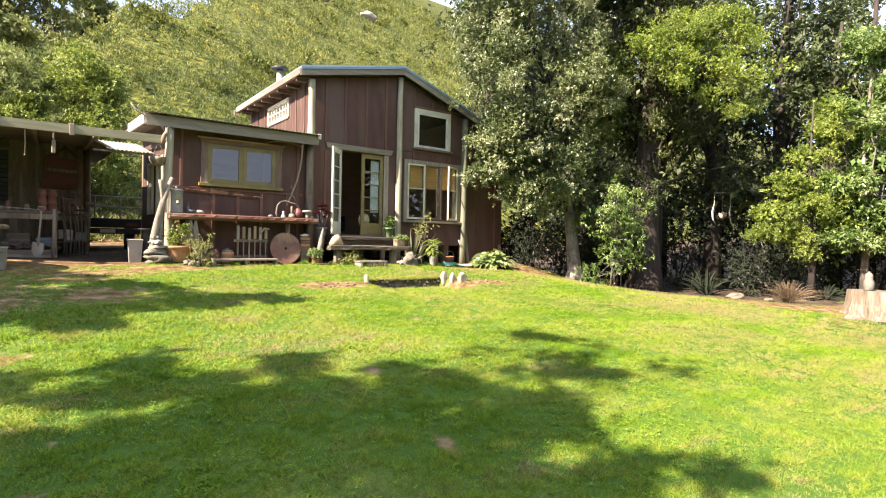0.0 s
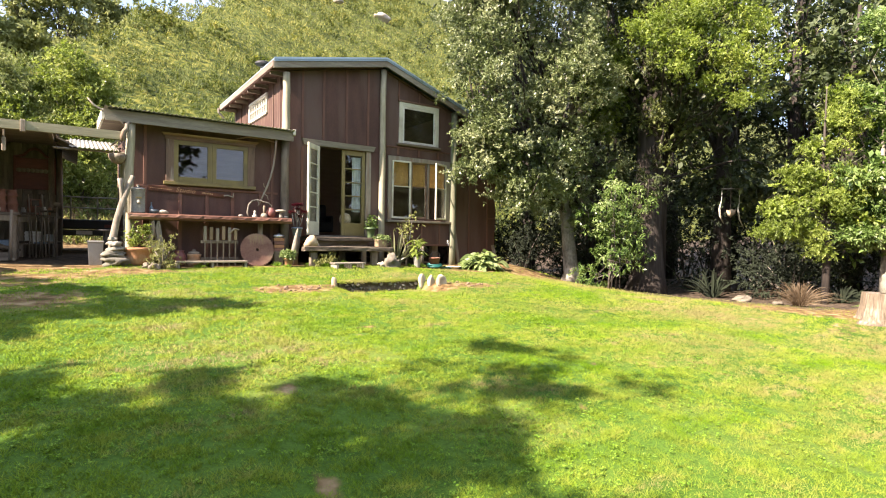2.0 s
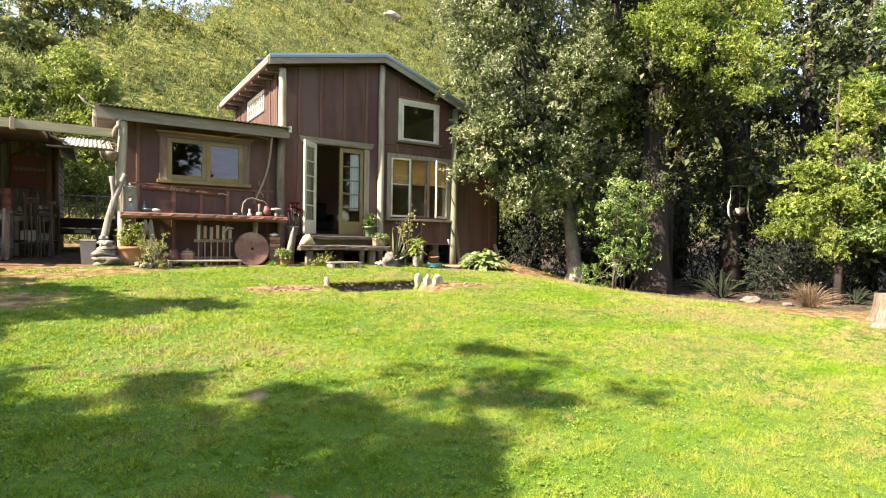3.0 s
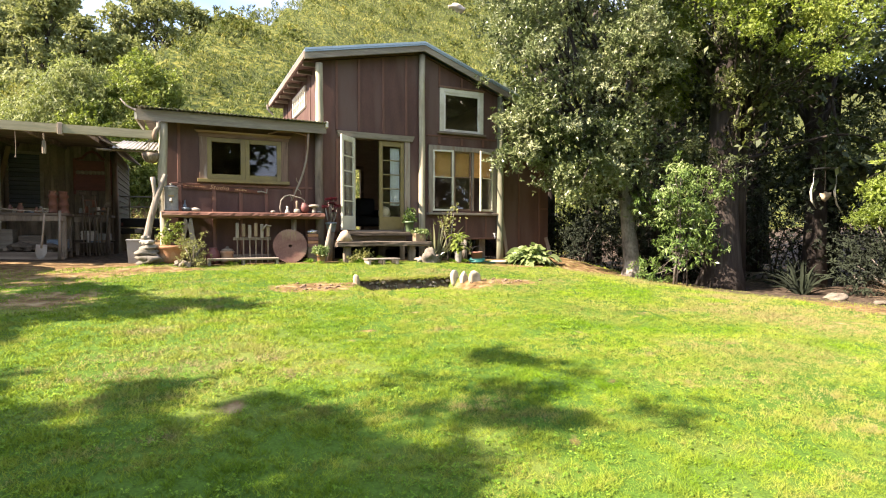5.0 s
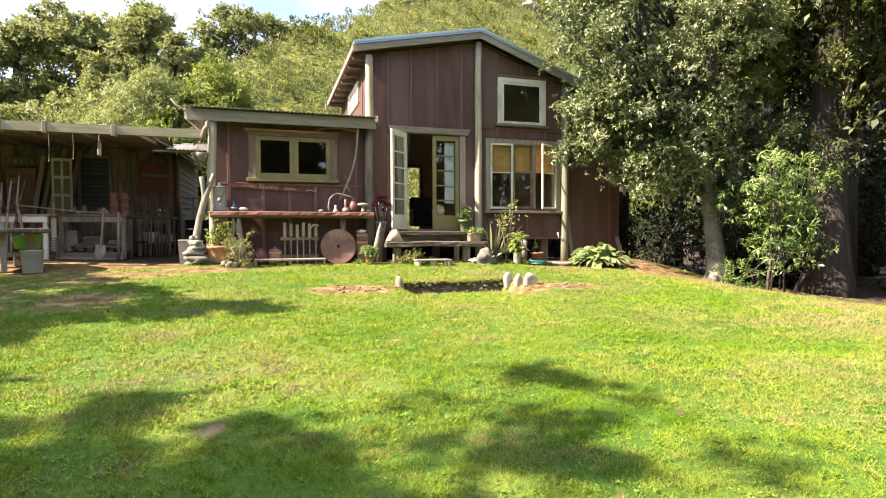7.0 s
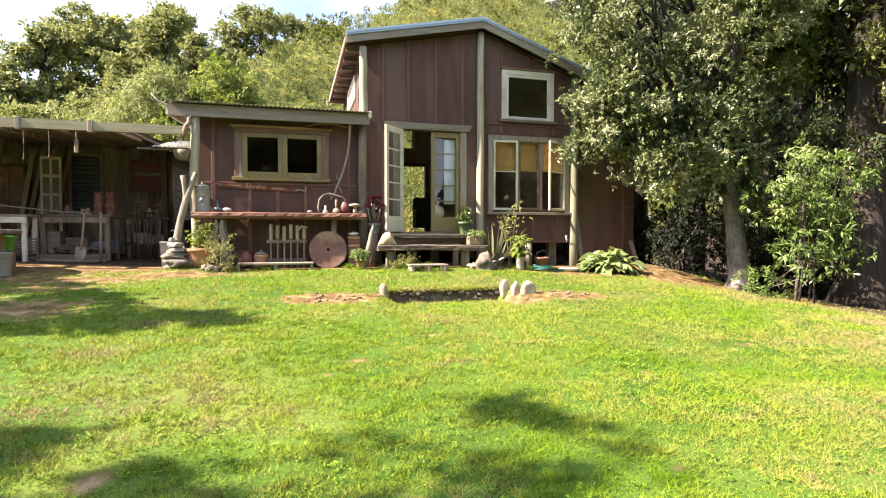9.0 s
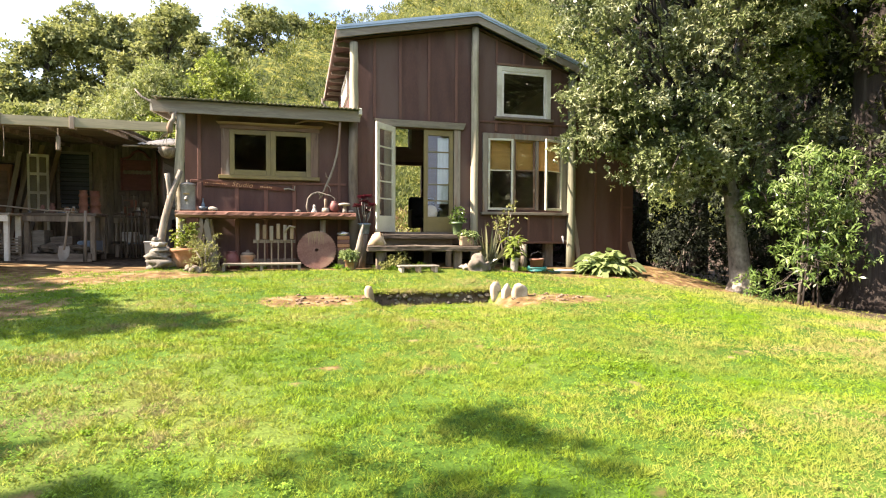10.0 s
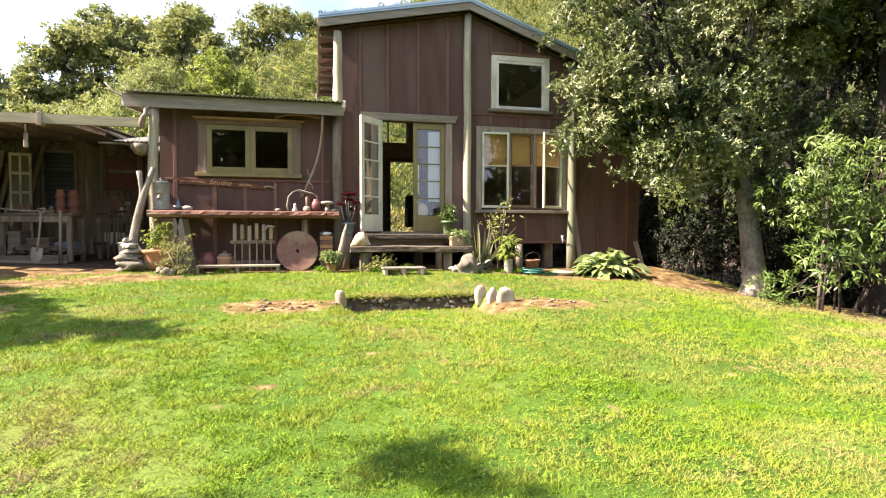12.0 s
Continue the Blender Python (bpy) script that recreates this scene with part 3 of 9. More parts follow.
def worn_beam(bm, x0, x1, y0, y1, z0, z1, wear=0.012, seed=1, steps=26):
    """An old squared timber along x: edges rounded and chipped, ends ragged, top hollowed a little."""
    rnd = random.Random(seed)
    c = min(y1 - y0, z1 - z0) * 0.16
    form = ((y0 + c, z0), (y1 - c, z0), (y1, z0 + c), (y1, z1 - c), (y1 - c, z1), ((y0 + y1) / 2, z1), (y0 + c, z1), (y0, z1 - c), (y0, (z0 + z1) / 2), (y0, z0 + c))
    rings = []
    for k in range(steps + 1):
        x = x0 + (x1 - x0) * k / steps
        sway = wear * noise.noise(Vector((x * 2.1, seed * 3.7, 0)))
        ring = []
        for j, (y, z) in enumerate(form):
            chip = wear * 0.8 * noise.noise(Vector((x * 9.0, j * 1.7, seed)))
            ring.append(bm.verts.new((x + (rnd.uniform(-1, 1) * wear if k in (0, steps) else 0), y + chip + sway * 0.5, z + sway + chip * 0.7)))
        rings.append(ring)
    m = len(form)
    for a, b in zip(rings, rings[1:]):
        for j in range(m):
            bm.faces.new((a[j], b[j], b[(j + 1) % m], a[(j + 1) % m]))
    bm.faces.new(rings[0])
    bm.faces.new(rings[-1][::-1])
    bmesh.ops.recalc_face_normals(bm, faces=bm.faces)
    return bm


def hexa(bm, c):
    """A solid from eight corners: four below, four above."""
    v = [bm.verts.new(p) for p in c]
    for f in ((3, 2, 1, 0), (4, 5, 6, 7), (0, 1, 5, 4), (1, 2, 6, 5), (2, 3, 7, 6), (3, 0, 4, 7)):
        bm.faces.new([v[i] for i in f])
    return bm


def tube(bm, pts, radii, seg=10, wob=0.0, rng=None):
    """A round limb along points, with a radius at each."""
    pts = [Vector(p) for p in pts]
    rings = []
    for i, p in enumerate(pts):
        d = (pts[min(i + 1, len(pts) - 1)] - pts[max(i - 1, 0)]).normalized()
        side = d.cross(Vector((0, 1, 0.01)) if abs(d.y) < 0.9 else Vector((1, 0, 0))).normalized()
        up = side.cross(d)
        r = radii[i] if hasattr(radii, "__len__") else radii
        ring = []
        for k in range(seg):
            a = 2 * math.pi * k / seg
            rr = r * (1 + (rng.uniform(-wob, wob) if rng else 0))
            ring.append(bm.verts.new(p + (side * math.cos(a) + up * math.sin(a)) * rr))
        rings.append(ring)
    for a, b in zip(rings, rings[1:]):
        for k in range(seg):
            bm.faces.new((a[k], a[(k + 1) % seg], b[(k + 1) % seg], b[k]))
    bm.faces.new(list(reversed(rings[0])))
    bm.faces.new(rings[-1])
    return bm


def lathe(bm, profile, at=(0, 0, 0), seg=20, close=True):
    """A turned form: (radius, height) from below upwards."""
    rings = []
    for r, z in profile:
        rings.append([bm.verts.new((at[0] + r * math.cos(2 * math.pi * k / seg), at[1] + r * math.sin(2 * math.pi * k / seg), at[2] + z)) for k in range(seg)])
    for a, b in zip(rings, rings[1:]):
        for k in range(seg):
            bm.faces.new((a[k], a[(k + 1) % seg], b[(k + 1) % seg], b[k]))
    if close:
        bm.faces.new(list(reversed(rings[0])))
        bm.faces.new(rings[-1])
    return bm


def stone(bm, at, size, seed=0, sub=3, rough=0.22):
    """A lump with an uneven skin."""
    vs = bmesh.ops.create_icosphere(bm, subdivisions=sub, radius=1.0)["verts"]
    for v in vs:
        k = 1 + rough * noise.noise(v.co * 1.6 + Vector((seed * 7.3, seed * 3.1, seed))) + 0.3 * rough * noise.noise(v.co * 5 + Vector((seed, 0, seed * 2)))
        v.co = Vector((at[0] + v.co.x * size[0] * k, at[1] + v.co.y * size[1] * k, at[2] + v.co.z * size[2] * k))
    return bm


def unit(a):
    return a / np.maximum(np.linalg.norm(a, axis=1, keepdims=True), 1e-6)


def leaf_quads(base, way, face, length, width, bend=0.12):
    """Folded leaves of four corners: from base along way, turned to face."""
    way = unit(way)
    side = unit(np.cross(way, face))
    up = np.cross(side, way)
    length, width = np.asarray(length)[:, None], np.asarray(width)[:, None]
    mid = base + way * length * 0.5
    v = np.stack([base, mid + side * width * 0.5 + up * length * bend, base + way * length - up * length * bend * 0.6, mid - side * width * 0.5 + up * length * bend], 1)
    return v.reshape(-1, 3), np.arange(len(base) * 4).reshape(-1, 4)


def blades(base, way, length, width, droop, rng, steps=3):
    """Long arching blades in a few bends, as strips of quads."""
    n = len(base)
    way = unit(way)
    side = unit(np.cross(way, rng.normal(size=(n, 3))))
    vs, fs = [], []
    for s in range(steps + 1):
        k = s / steps
        c = base + way * (length * k)[:, None]
        c[:, 2] -= droop * length * k * k
        w = (width * (1 - 0.92 * k ** 2))[:, None] * 0.5
        vs.append(np.stack([c - side * w, c + side * w], 1))
    v = np.stack(vs, 1).reshape(n, -1, 3)
    per = 2 * (steps + 1)
    for s in range(steps):
        f = np.array([2 * s, 2 * s + 1, 2 * s + 3, 2 * s + 2])
        fs.append(f[None] + (np.arange(n) * per)[:, None])
    return v.reshape(-1, 3), np.concatenate(fs)


def broad_leaves(base, way, length, width, droop, rng, steps=5):
    """Wide oval leaves that arch over, each a strip of quads with a fold along the middle left out."""
    n = len(base)
    way = unit(way)
    side = unit(np.cross(way, np.array([0, 0, 1.0]) + 0.35 * rng.normal(size=(n, 3))))
    vs = []
    for s in range(steps + 1):
        k = s / steps
        c = base + way * (length * k)[:, None]
        c[:, 2] -= droop * length * k * k
        w = (width * (0.10 + 0.90 * math.sin(math.pi * min(k * 0.97 + 0.03, 1)) ** 0.7) * (1 if s < steps else 0.15))[:, None] * 0.5
        vs.append(np.stack([c - side * w, c + side * w], 1))
    v = np.stack(vs, 1).reshape(n, 2 * (steps + 1), 3)
    quad = np.array([[2 * s, 2 * s + 1, 2 * s + 3, 2 * s + 2] for s in range(steps)])
    return v, quad


def join(*pairs):
    vs, fs, k = [], [], 0
    for v, f in pairs:
        vs.append(v)
        fs.append(f + k)
        k += len(v)
    return np.concatenate(vs), np.concatenate(fs)


def crown(lobes, clumps, tips, leaves, length, width, spread, rng, out=0.5, lift=0.15, inner=0.25, skin=0.72):
    """A leafy crown. lobes: (x, y, z, rx, ry, rz). Clumps lie near the lobes' skins, twig tips in the clumps, leaves round each tip."""
    lobes = np.asarray(lobes, float)
    weight = (lobes[:, 3] * lobes[:, 5]) ** 1.0
    pick = rng.choice(len(lobes), clumps, p=weight / weight.sum())
    d = unit(rng.normal(size=(clumps, 3)))
    rad = np.where(rng.random(clumps) < inner, rng.uniform(0.25, skin, clumps), rng.uniform(skin, 1.08, clumps))
    centre = lobes[pick, :3] + d * rad[:, None] * lobes[pick, 3:]
    ci = np.repeat(np.arange(clumps), tips)
    size = rng.uniform(0.55, 1.35, clumps)[ci]
    tip = centre[ci] + rng.normal(size=(len(ci), 3)) * spread * size[:, None] * np.array([1, 1, 0.75])
    outward = unit(tip - lobes[pick[ci], :3])
    ti = np.repeat(np.arange(len(tip)), leaves)
    way = outward[ti] * out + rng.normal(size=(len(ti), 3)) * 0.7 + np.array([0, 0, lift])
    face = rng.normal(size=(len(ti), 3)) * 0.6 + np.array([0, 0, 1.0]) + outward[ti] * 0.6
    ln = length * rng.uniform(0.65, 1.3, len(ti))
    base = tip[ti] + rng.normal(size=(len(ti), 3)) * length * 0.10
    return leaf_quads(base, way, face, ln, ln * width)


# ---- ground ----
Y_LINE = ((-60, -3.2), (-20, -1.3), (-6, -0.55), (-1, -0.12), (1, 0.05), (3.4, 0.29), (5.5, 0.52), (7.35, 0.70), (8.5, 0.83), (9.4, 0.92), (10.2, 0.96), (11, 0.99), (14, 1.04), (17, 1.1), (300, 1.3))
RIDGE = ((-90, 1.6), (-22, 2.0), (-12, 3.6), (-8.7, 5.0), (-4.4, 7.5), (-1.5, 9.6), (0.3, 11.0), (2.0, 13.4), (4.6, 17.0), (8, 20.8), (12, 24.6), (16, 29.5), (22, 40.0), (35, 60.0), (60, 84.0), (120, 118.0))
PIT = (4.06, 5.80, 8.02, 0.585)


def ground_z(x, y, pit=True):
    x, y = np.asarray(x, float), np.asarray(y, float)
    z = np.interp(y, [a for a, b in Y_LINE], [b for a, b in Y_LINE])
    fall = 0.045 * np.clip(x - 6, 0, 3) + 0.115 * np.clip(x - 9, 0, 4.5) + 0.012 * np.clip(x - 13.5, 0, 40)
    z = z - fall * np.clip(z / 0.9, 0, 1)
    z = z + 0.22 * np.clip((x - 9) / 2.5, 0, 1) * np.clip((6.5 - y) / 3, 0, 1)
    z = z + 0.10 * np.clip((-x) / 2, 0, 1) * np.clip((y - 9.5) / 1.5, 0, 1)
    z = z + 0.018 * np.sin(x * 1.3 + 0.6 * y) * np.sin(y * 1.1 - 0.4 * x) * np.clip((9 - y) / 3, 0.15, 1)
    z = z + 0.24 * np.exp(-(((x - 10.3) / 1.3) ** 2 + ((y - 10.5) / 1.0) ** 2))
    z = z + 0.09 * np.exp(-(((x - 0.98) / 0.42) ** 2 + ((y - 10.3) / 0.40) ** 2))
    ridge = np.interp(x + 0.02 * (y - 40), [a for a, b in RIDGE], [b for a, b in RIDGE])
    length = ridge / 0.62
    s = (y - 18.5 - 0.05 * np.abs(x - 4)) / length
    rise = np.where(s < 1, np.clip(s, 0, 1) ** 1.12, 1 - 0.35 * np.clip(s - 1, 0, 2))
    z = z + ridge * np.clip(rise, 0, 1)
    far = np.clip((y - 62) / 60, 0, 1)
    z = np.maximum(z, far * np.interp(x, [-120, -60, -20, 0, 40], [24, 30, 31, 30, 20]))
    side = np.clip((x - 26) / 30, 0, 1) * np.clip((30 - y) / 20, 0, 1)
    z = z + side * 6.0
    z = z + 0.35 * np.sin(x * 0.55 + y * 0.21) * np.sin(y * 0.37 - x * 0.12) * np.clip((y - 22) / 10, 0, 1)
    if pit:
        x0, x1, yb, zf = PIT
        edge = 0.04 + 0.55 * np.clip(yb - 0.12 - y, 0, 1)
        depth = np.clip((x - x0 + 0.2 * np.clip(yb - y, 0, 1)) / edge, 0, 1) * np.clip((x1 + 0.6 * np.clip(yb - y, 0, 1) - x) / edge, 0, 1)
        z = np.where((y < yb) & (y > 5.5), z - depth * np.clip(z - zf, 0, 1), z)
    return z


scuff = random.Random(77)
SCUFFS = [(scuff.uniform(-1, 10), scuff.uniform(2.2, 8.6), scuff.uniform(0.07, 0.26), scuff.uniform(0.05, 0.12), scuff.uniform(0.5, 0.72)) for _ in range(40)]


def earth_value(x, y):
    """How bare the soil is, 0 to 1."""
    x, y = np.asarray(x, float), np.asarray(y, float)

    def spot(cx, cy, rx, ry, power=1.0):
        return power * np.exp(-(((x - cx) / rx) ** 2 + ((y - cy) / ry) ** 2) * 1.4)

    e = np.zeros_like(x)
    for s in ((3.2, 7.62, 0.95, 0.5, 1.0), (6.75, 7.5, 0.95, 0.42, 1.0), (1.72, 3.46, 0.17, 0.17, 0.85), (1.48, 1.9, 0.14, 0.32, 0.8), (3.72, 2.5, 0.16, 0.10, 0.7), (3.85, 2.06, 0.12, 0.10, 0.7), (1.06, 4.56, 0.14, 0.10, 0.7), (3.1, 4.77, 0.16, 0.07, 0.7), (7.4, 4.9, 0.8, 0.25, 0.5),
              (-2.2, 8.2, 2.2, 1.5, 0.72), (-0.5, 8.7, 1.6, 0.6, 0.62), (-1.6, 7.2, 1.3, 1.0, 0.70), (10.6, 9.6, 1.4, 0.9, 1.0), (-0.2, 7.6, 1.1, 0.9, 0.72), (11.6, 8.4, 1.2, 0.8, 1.0), (-2.0, 10.2, 3.2, 1.1, 1.0), (-0.3, 9.3, 1.9, 0.6, 0.82), (0.9, 9.65, 1.5, 0.4, 0.95), (9.7, 9.9, 2.0, 1.0, 1.0), (11.0, 9.0, 1.3, 0.8, 0.9), (10.2, 9.2, 1.5, 0.6, 1.0), (8.6, 9.5, 1.7, 0.42, 1.0), (7.2, 9.8, 1.2, 0.28, 0.85), (6.15, 7.55, 0.5, 0.55, 1.0), (3.9, 7.75, 0.3, 0.3, 0.8),
              (5.6, 4.3, 1.2, 0.25, 0.40), (7.2, 6.0, 1.5, 0.3, 0.40), (3.3, 5.1, 0.24, 0.14, 0.75), (5.5, 5.5, 0.3, 0.10, 0.75), (4.85, 5.0, 0.6, 0.10, 0.55),
              (8.5, 2.6, 2.4, 0.35, 0.42), (10.4, 3.6, 1.8, 0.5, 0.5), (10.6, 2.4, 1.6, 0.5, 0.55), (-1.3, 4.9, 0.55, 0.3, 0.85), (5.3, 6.4, 0.18, 0.08, 0.7), (2.8, 6.6, 0.2, 0.08, 0.6)):
        e = np.maximum(e, spot(*s))
    for cx, cy, rx, ry, power in SCUFFS:
        e = np.maximum(e, spot(cx, cy, rx, ry, power))
    e = np.maximum(e, np.clip((y - 9.75) / 0.5, 0, 1) * np.clip((y - 9.4), 0, 1) * (x < 9.5))
    edge = 11.0 + 0.45 * np.sin(y * 1.3) - 0.25 * np.clip(3 - y, 0, 3) * 0.3
    e = np.maximum(e, np.clip((x - edge) / 0.8, 0, 1))
    e = np.maximum(e, np.clip((y - 10.0) / 0.6, 0, 1) * (y < 19))
    return e * (y < 22)


def make_ground():
    def lines(a, b, step, lo, hi, grow=1.22):
        out = list(np.arange(a, b + 1e-6, step))
        s, v = step, b
        while v < hi:
            s = min(s * grow, 14)
            v += s
            out.append(v)
        s, v = step, a
        while v > lo:
            s = min(s * grow, 14)
            v -= s
            out.insert(0, v)
        return out

    xs = sorted(set([round(v, 3) for v in lines(-4, 13, 0.16, -400, 400)] + [PIT[0] - 0.012, PIT[0] + 0.012, PIT[1] - 0.012, PIT[1] + 0.012]))
    ys = sorted(set([round(v, 3) for v in lines(0, 12, 0.16, -300, 420)] + [PIT[2] - 0.012, PIT[2] + 0.012]))
    X, Y = np.meshgrid(xs, ys)
    Z = ground_z(X, Y)
    nx, ny = len(xs), len(ys)
    idx = np.arange(nx * ny).reshape(ny, nx)
    faces = np.stack([idx[:-1, :-1], idx[:-1, 1:], idx[1:, 1:], idx[1:, :-1]], -1).reshape(-1, 4)
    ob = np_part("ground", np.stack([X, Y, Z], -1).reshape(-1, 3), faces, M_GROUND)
    ob.data.polygons.foreach_set("use_smooth", [True] * len(ob.data.polygons))
    att = ob.data.attributes.new("earth", "FLOAT", "POINT")
    att.data.foreach_set("value", earth_value(X, Y).ravel().astype(np.float32))
    wild = np.clip((Y - 17.5) / 2.0, 0, 1)
    att = ob.data.attributes.new("wild", "FLOAT", "POINT")
    att.data.foreach_set("value", wild.ravel().astype(np.float32))
    # where shade is put into the earth: the wood, and beyond y 10.9
    earth_shade = np.clip((X - 11.5 - 0.35 * np.sin(Y * 1.7)) / 0.7, 0, 1) * (Y > 3.2) + np.clip((Y - 10.9) / 0.5, 0, 1) * (Y < 18)
    att = ob.data.attributes.new("earth_shade", "FLOAT", "POINT")
    att.data.foreach_set("value", np.clip(earth_shade, 0, 1).ravel().astype(np.float32))
    return tagged(ob, "mown sloping lawn with bare earth patches and hillside", "ground", kind="structure")


make_ground()

# ---- the cottage ----
FLOOR, FRONT, BACK = 1.62, 10.84, 15.4
LX, RX = 4.10, 8.66
ROOF_L, ROOF_P, ROOF_R = (3.74, 5.20), (6.47, 5.74), (10.45, 4.30)


def under_roof(x):
    return float(np.interp(x, [ROOF_L[0], ROOF_P[0], ROOF_R[0]], [ROOF_L[1], ROOF_P[1], ROOF_R[1]])) - 0.02


def wall_with_holes(bm, u0, u1, zb, top, holes, v0, v1, along="x", breaks=()):
    """An upright wall from u0 to u1 with its top by top(u), and openings (u0, u1, z0, z1) through it."""
    us = sorted({u0, u1, *breaks, *[h[0] for h in holes], *[h[1] for h in holes]})
    zs = sorted({zb, *[h[2] for h in holes], *[h[3] for h in holes]})
    for a, b in zip(us, us[1:]):
        um = (a + b) / 2
        cols = list(zip(zs, zs[1:])) + [(zs[-1], None)]
        for z0, z1 in cols:
            zm = (z0 + (z1 if z1 is not None else min(top(a), top(b)))) / 2
            if any(h[0] < um < h[1] and h[2] < zm < h[3] for h in holes):
                continue
            ta, tb = (z1, z1) if z1 is not None else (top(a), top(b))
            if along == "x":
                c = [(a, v0, z0), (b, v0, z0), (b, v1, z0), (a, v1, z0), (a, v0, ta), (b, v0, tb), (b, v1, tb), (a, v1, ta)]
            else:
                c = [(v0, a, z0), (v0, b, z0), (v1, b, z0), (v1, a, z0), (v0, a, ta), (v0, b, tb), (v1, b, tb), (v1, a, ta)]
            hexa(bm, c)
    bmesh.ops.remove_doubles(bm, verts=bm.verts, dist=0.0005)
    bmesh.ops.recalc_face_normals(bm, faces=bm.faces)
    return bm


cottage = thing("cottage", label="brown board-and-batten timber cottage with gable roof and lean-to kitchen", category="house")
part("wall", wall_with_holes(B(), LX, RX, 1.40, under_roof, [(4.80, 6.06, FLOOR, 3.66), (6.80, 8.44, 2.10, 3.56), (7.06, 8.04, 4.06, 4.93)], FRONT, FRONT + 0.10, "x", (ROOF_P[0],)), M_WALL, cottage, "dark brown stained plywood front wall")
part("wall", wall_with_holes(B(), FRONT + 0.1, BACK, 1.40, lambda y: under_roof(LX + 0.1), [(12.25, 13.75, 4.62, 5.02)], LX, LX + 0.1, "y"), M_BOARD, cottage, "sunlit brown boarded side wall")
part("wall", wall_with_holes(B(), LX, 8.66, 1.40, under_roof, [(5.60, 6.42, FLOOR, 3.52), (5.05, 6.05, 4.02, 4.62)], BACK, BACK + 0.1, "x", (ROOF_P[0],)), M_INTERIOR, cottage)
part("wall", wall_with_holes(B(), FRONT + 0.1, BACK, 1.40, lambda y: under_roof(8.64), [], 8.56, 8.655, "y"), M_INTERIOR, cottage)
part("wall", wall_with_holes(B(), RX + 0.002, 10.24, 0.88, under_roof, [], 10.95, 11.04, "x"), M_WALL, cottage, "brown sheet wall of the side annex")
part("wall", wall_with_holes(B(), 11.04, 15.0, 0.80, lambda y: under_roof(10.2), [], 10.15, 10.24, "y"), M_WALL, cottage)
bm = B()
box(bm, LX + 0.1, 8.56, FRONT + 0.02, BACK, FLOOR - 0.16, FLOOR, 0)
part("floor", bm, M_OLDWOOD, cottage)
for x in (4.4, 5.6, 7.0, 8.3):
    for y in (11.2, 13.0, 15.0):
        bm = B()
        box(bm, x - 0.09, x + 0.09, y - 0.09, y + 0.09, 0.85, 1.46, 0.01)
        part("foundation_post", bm, M_OLDWOODV, cottage)


def sheet_roof(bm, a, b, y0, y1, thick=0.035):
    """A roof plane from a to b (x, z) between two depths."""
    hexa(bm, [(a[0], y0, a[1]), (b[0], y0, b[1]), (b[0], y1, b[1]), (a[0], y1, a[1]), (a[0], y0, a[1] + thick), (b[0], y0, b[1] + thick), (b[0], y1, b[1] + thick), (a[0], y1, a[1] + thick)])
    bmesh.ops.recalc_face_normals(bm, faces=bm.faces)
    return bm


def up(p, dz):
    return (p[0], p[1] + dz)


RY0, RY1 = 10.58, 15.7
part("roof", sheet_roof(B(), up(ROOF_L, 0.16), up(ROOF_P, 0.16), RY0 - 0.03, RY1), M_ROOF, cottage, "blue-grey steel roof sheet")
part("roof", sheet_roof(B(), up(ROOF_P, 0.165), up(ROOF_R, 0.165), RY0 - 0.03, RY1), M_ROOF, cottage, "blue-grey steel roof sheet")
part("ceiling_lining", sheet_roof(B(), up(ROOF_L, 0.0), up(ROOF_P, 0.0), FRONT + 0.01, RY1 - 0.1, 0.05), M_BOARD, cottage)
part("ceiling_lining", sheet_roof(B(), up(ROOF_P, 0.0), up(ROOF_R, 0.0), FRONT + 0.01, RY1 - 0.1, 0.05), M_BOARD, cottage)
for a, b in ((ROOF_L, ROOF_P), (ROOF_P, ROOF_R)):
    part("barge_board", sheet_roof(B(), up(a, -0.01), up(b, -0.01), RY0, RY0 + 0.035, 0.16), M_GREY, cottage, "weathered grey barge board")
    part("flashing", sheet_roof(B(), up(a, 0.125), up(b, 0.125), RY0 - 0.02, RY0 - 0.004, 0.085), M_ROOF, cottage, "folded blue-grey roof flashing")
bm = B()
box(bm, ROOF_L[0] - 0.02, ROOF_L[0] + 0.02, RY0 + 0.03, RY1, ROOF_L[1] + 0.02, ROOF_L[1] + 0.15)
part("fascia", bm, M_EAVE, cottage, "sunlit weathered eave board")
for k in range(8):
    bm = B()
    y = RY0 + 0.35 + k * 0.62
    box(bm, ROOF_L[0] + 0.03, LX, y, y + 0.05, ROOF_L[1] - 0.06, ROOF_L[1] + 0.03)
    part("rafter_end", bm, M_OLDWOOD, cottage)
bm = B()
tube(bm, [(ROOF_L[0] - 0.06, RY1 - 0.05, ROOF_L[1] + 0.08), (ROOF_L[0] - 0.05, RY1 - 0.05, ROOF_L[1] - 0.05), (ROOF_L[0] + 0.1, RY1 - 0.05, ROOF_L[1] - 0.2)], 0.03, 8)
part("downpipe", bm, M_GALV, cottage)
# flue
flue = thing("stove_flue", (4.67, 14.6, 5.5), "galvanised stove flue with dark cap on the roof", "chimney")
bm = B()
lathe(bm, [(0.16, -0.05), (0.15, 0.18), (0.10, 0.22), (0.10, 0.90)], seg=14)
part("pipe", bm, M_GALV, flue, "", True)
bm = B()
lathe(bm, [(0.16, 0.93), (0.24, 0.95), (0.24, 1.00), (0.10, 1.05), (0.10, 0.94)], seg=14)
part("cap", bm, M_BLACK, flue, "sooty flue cap")


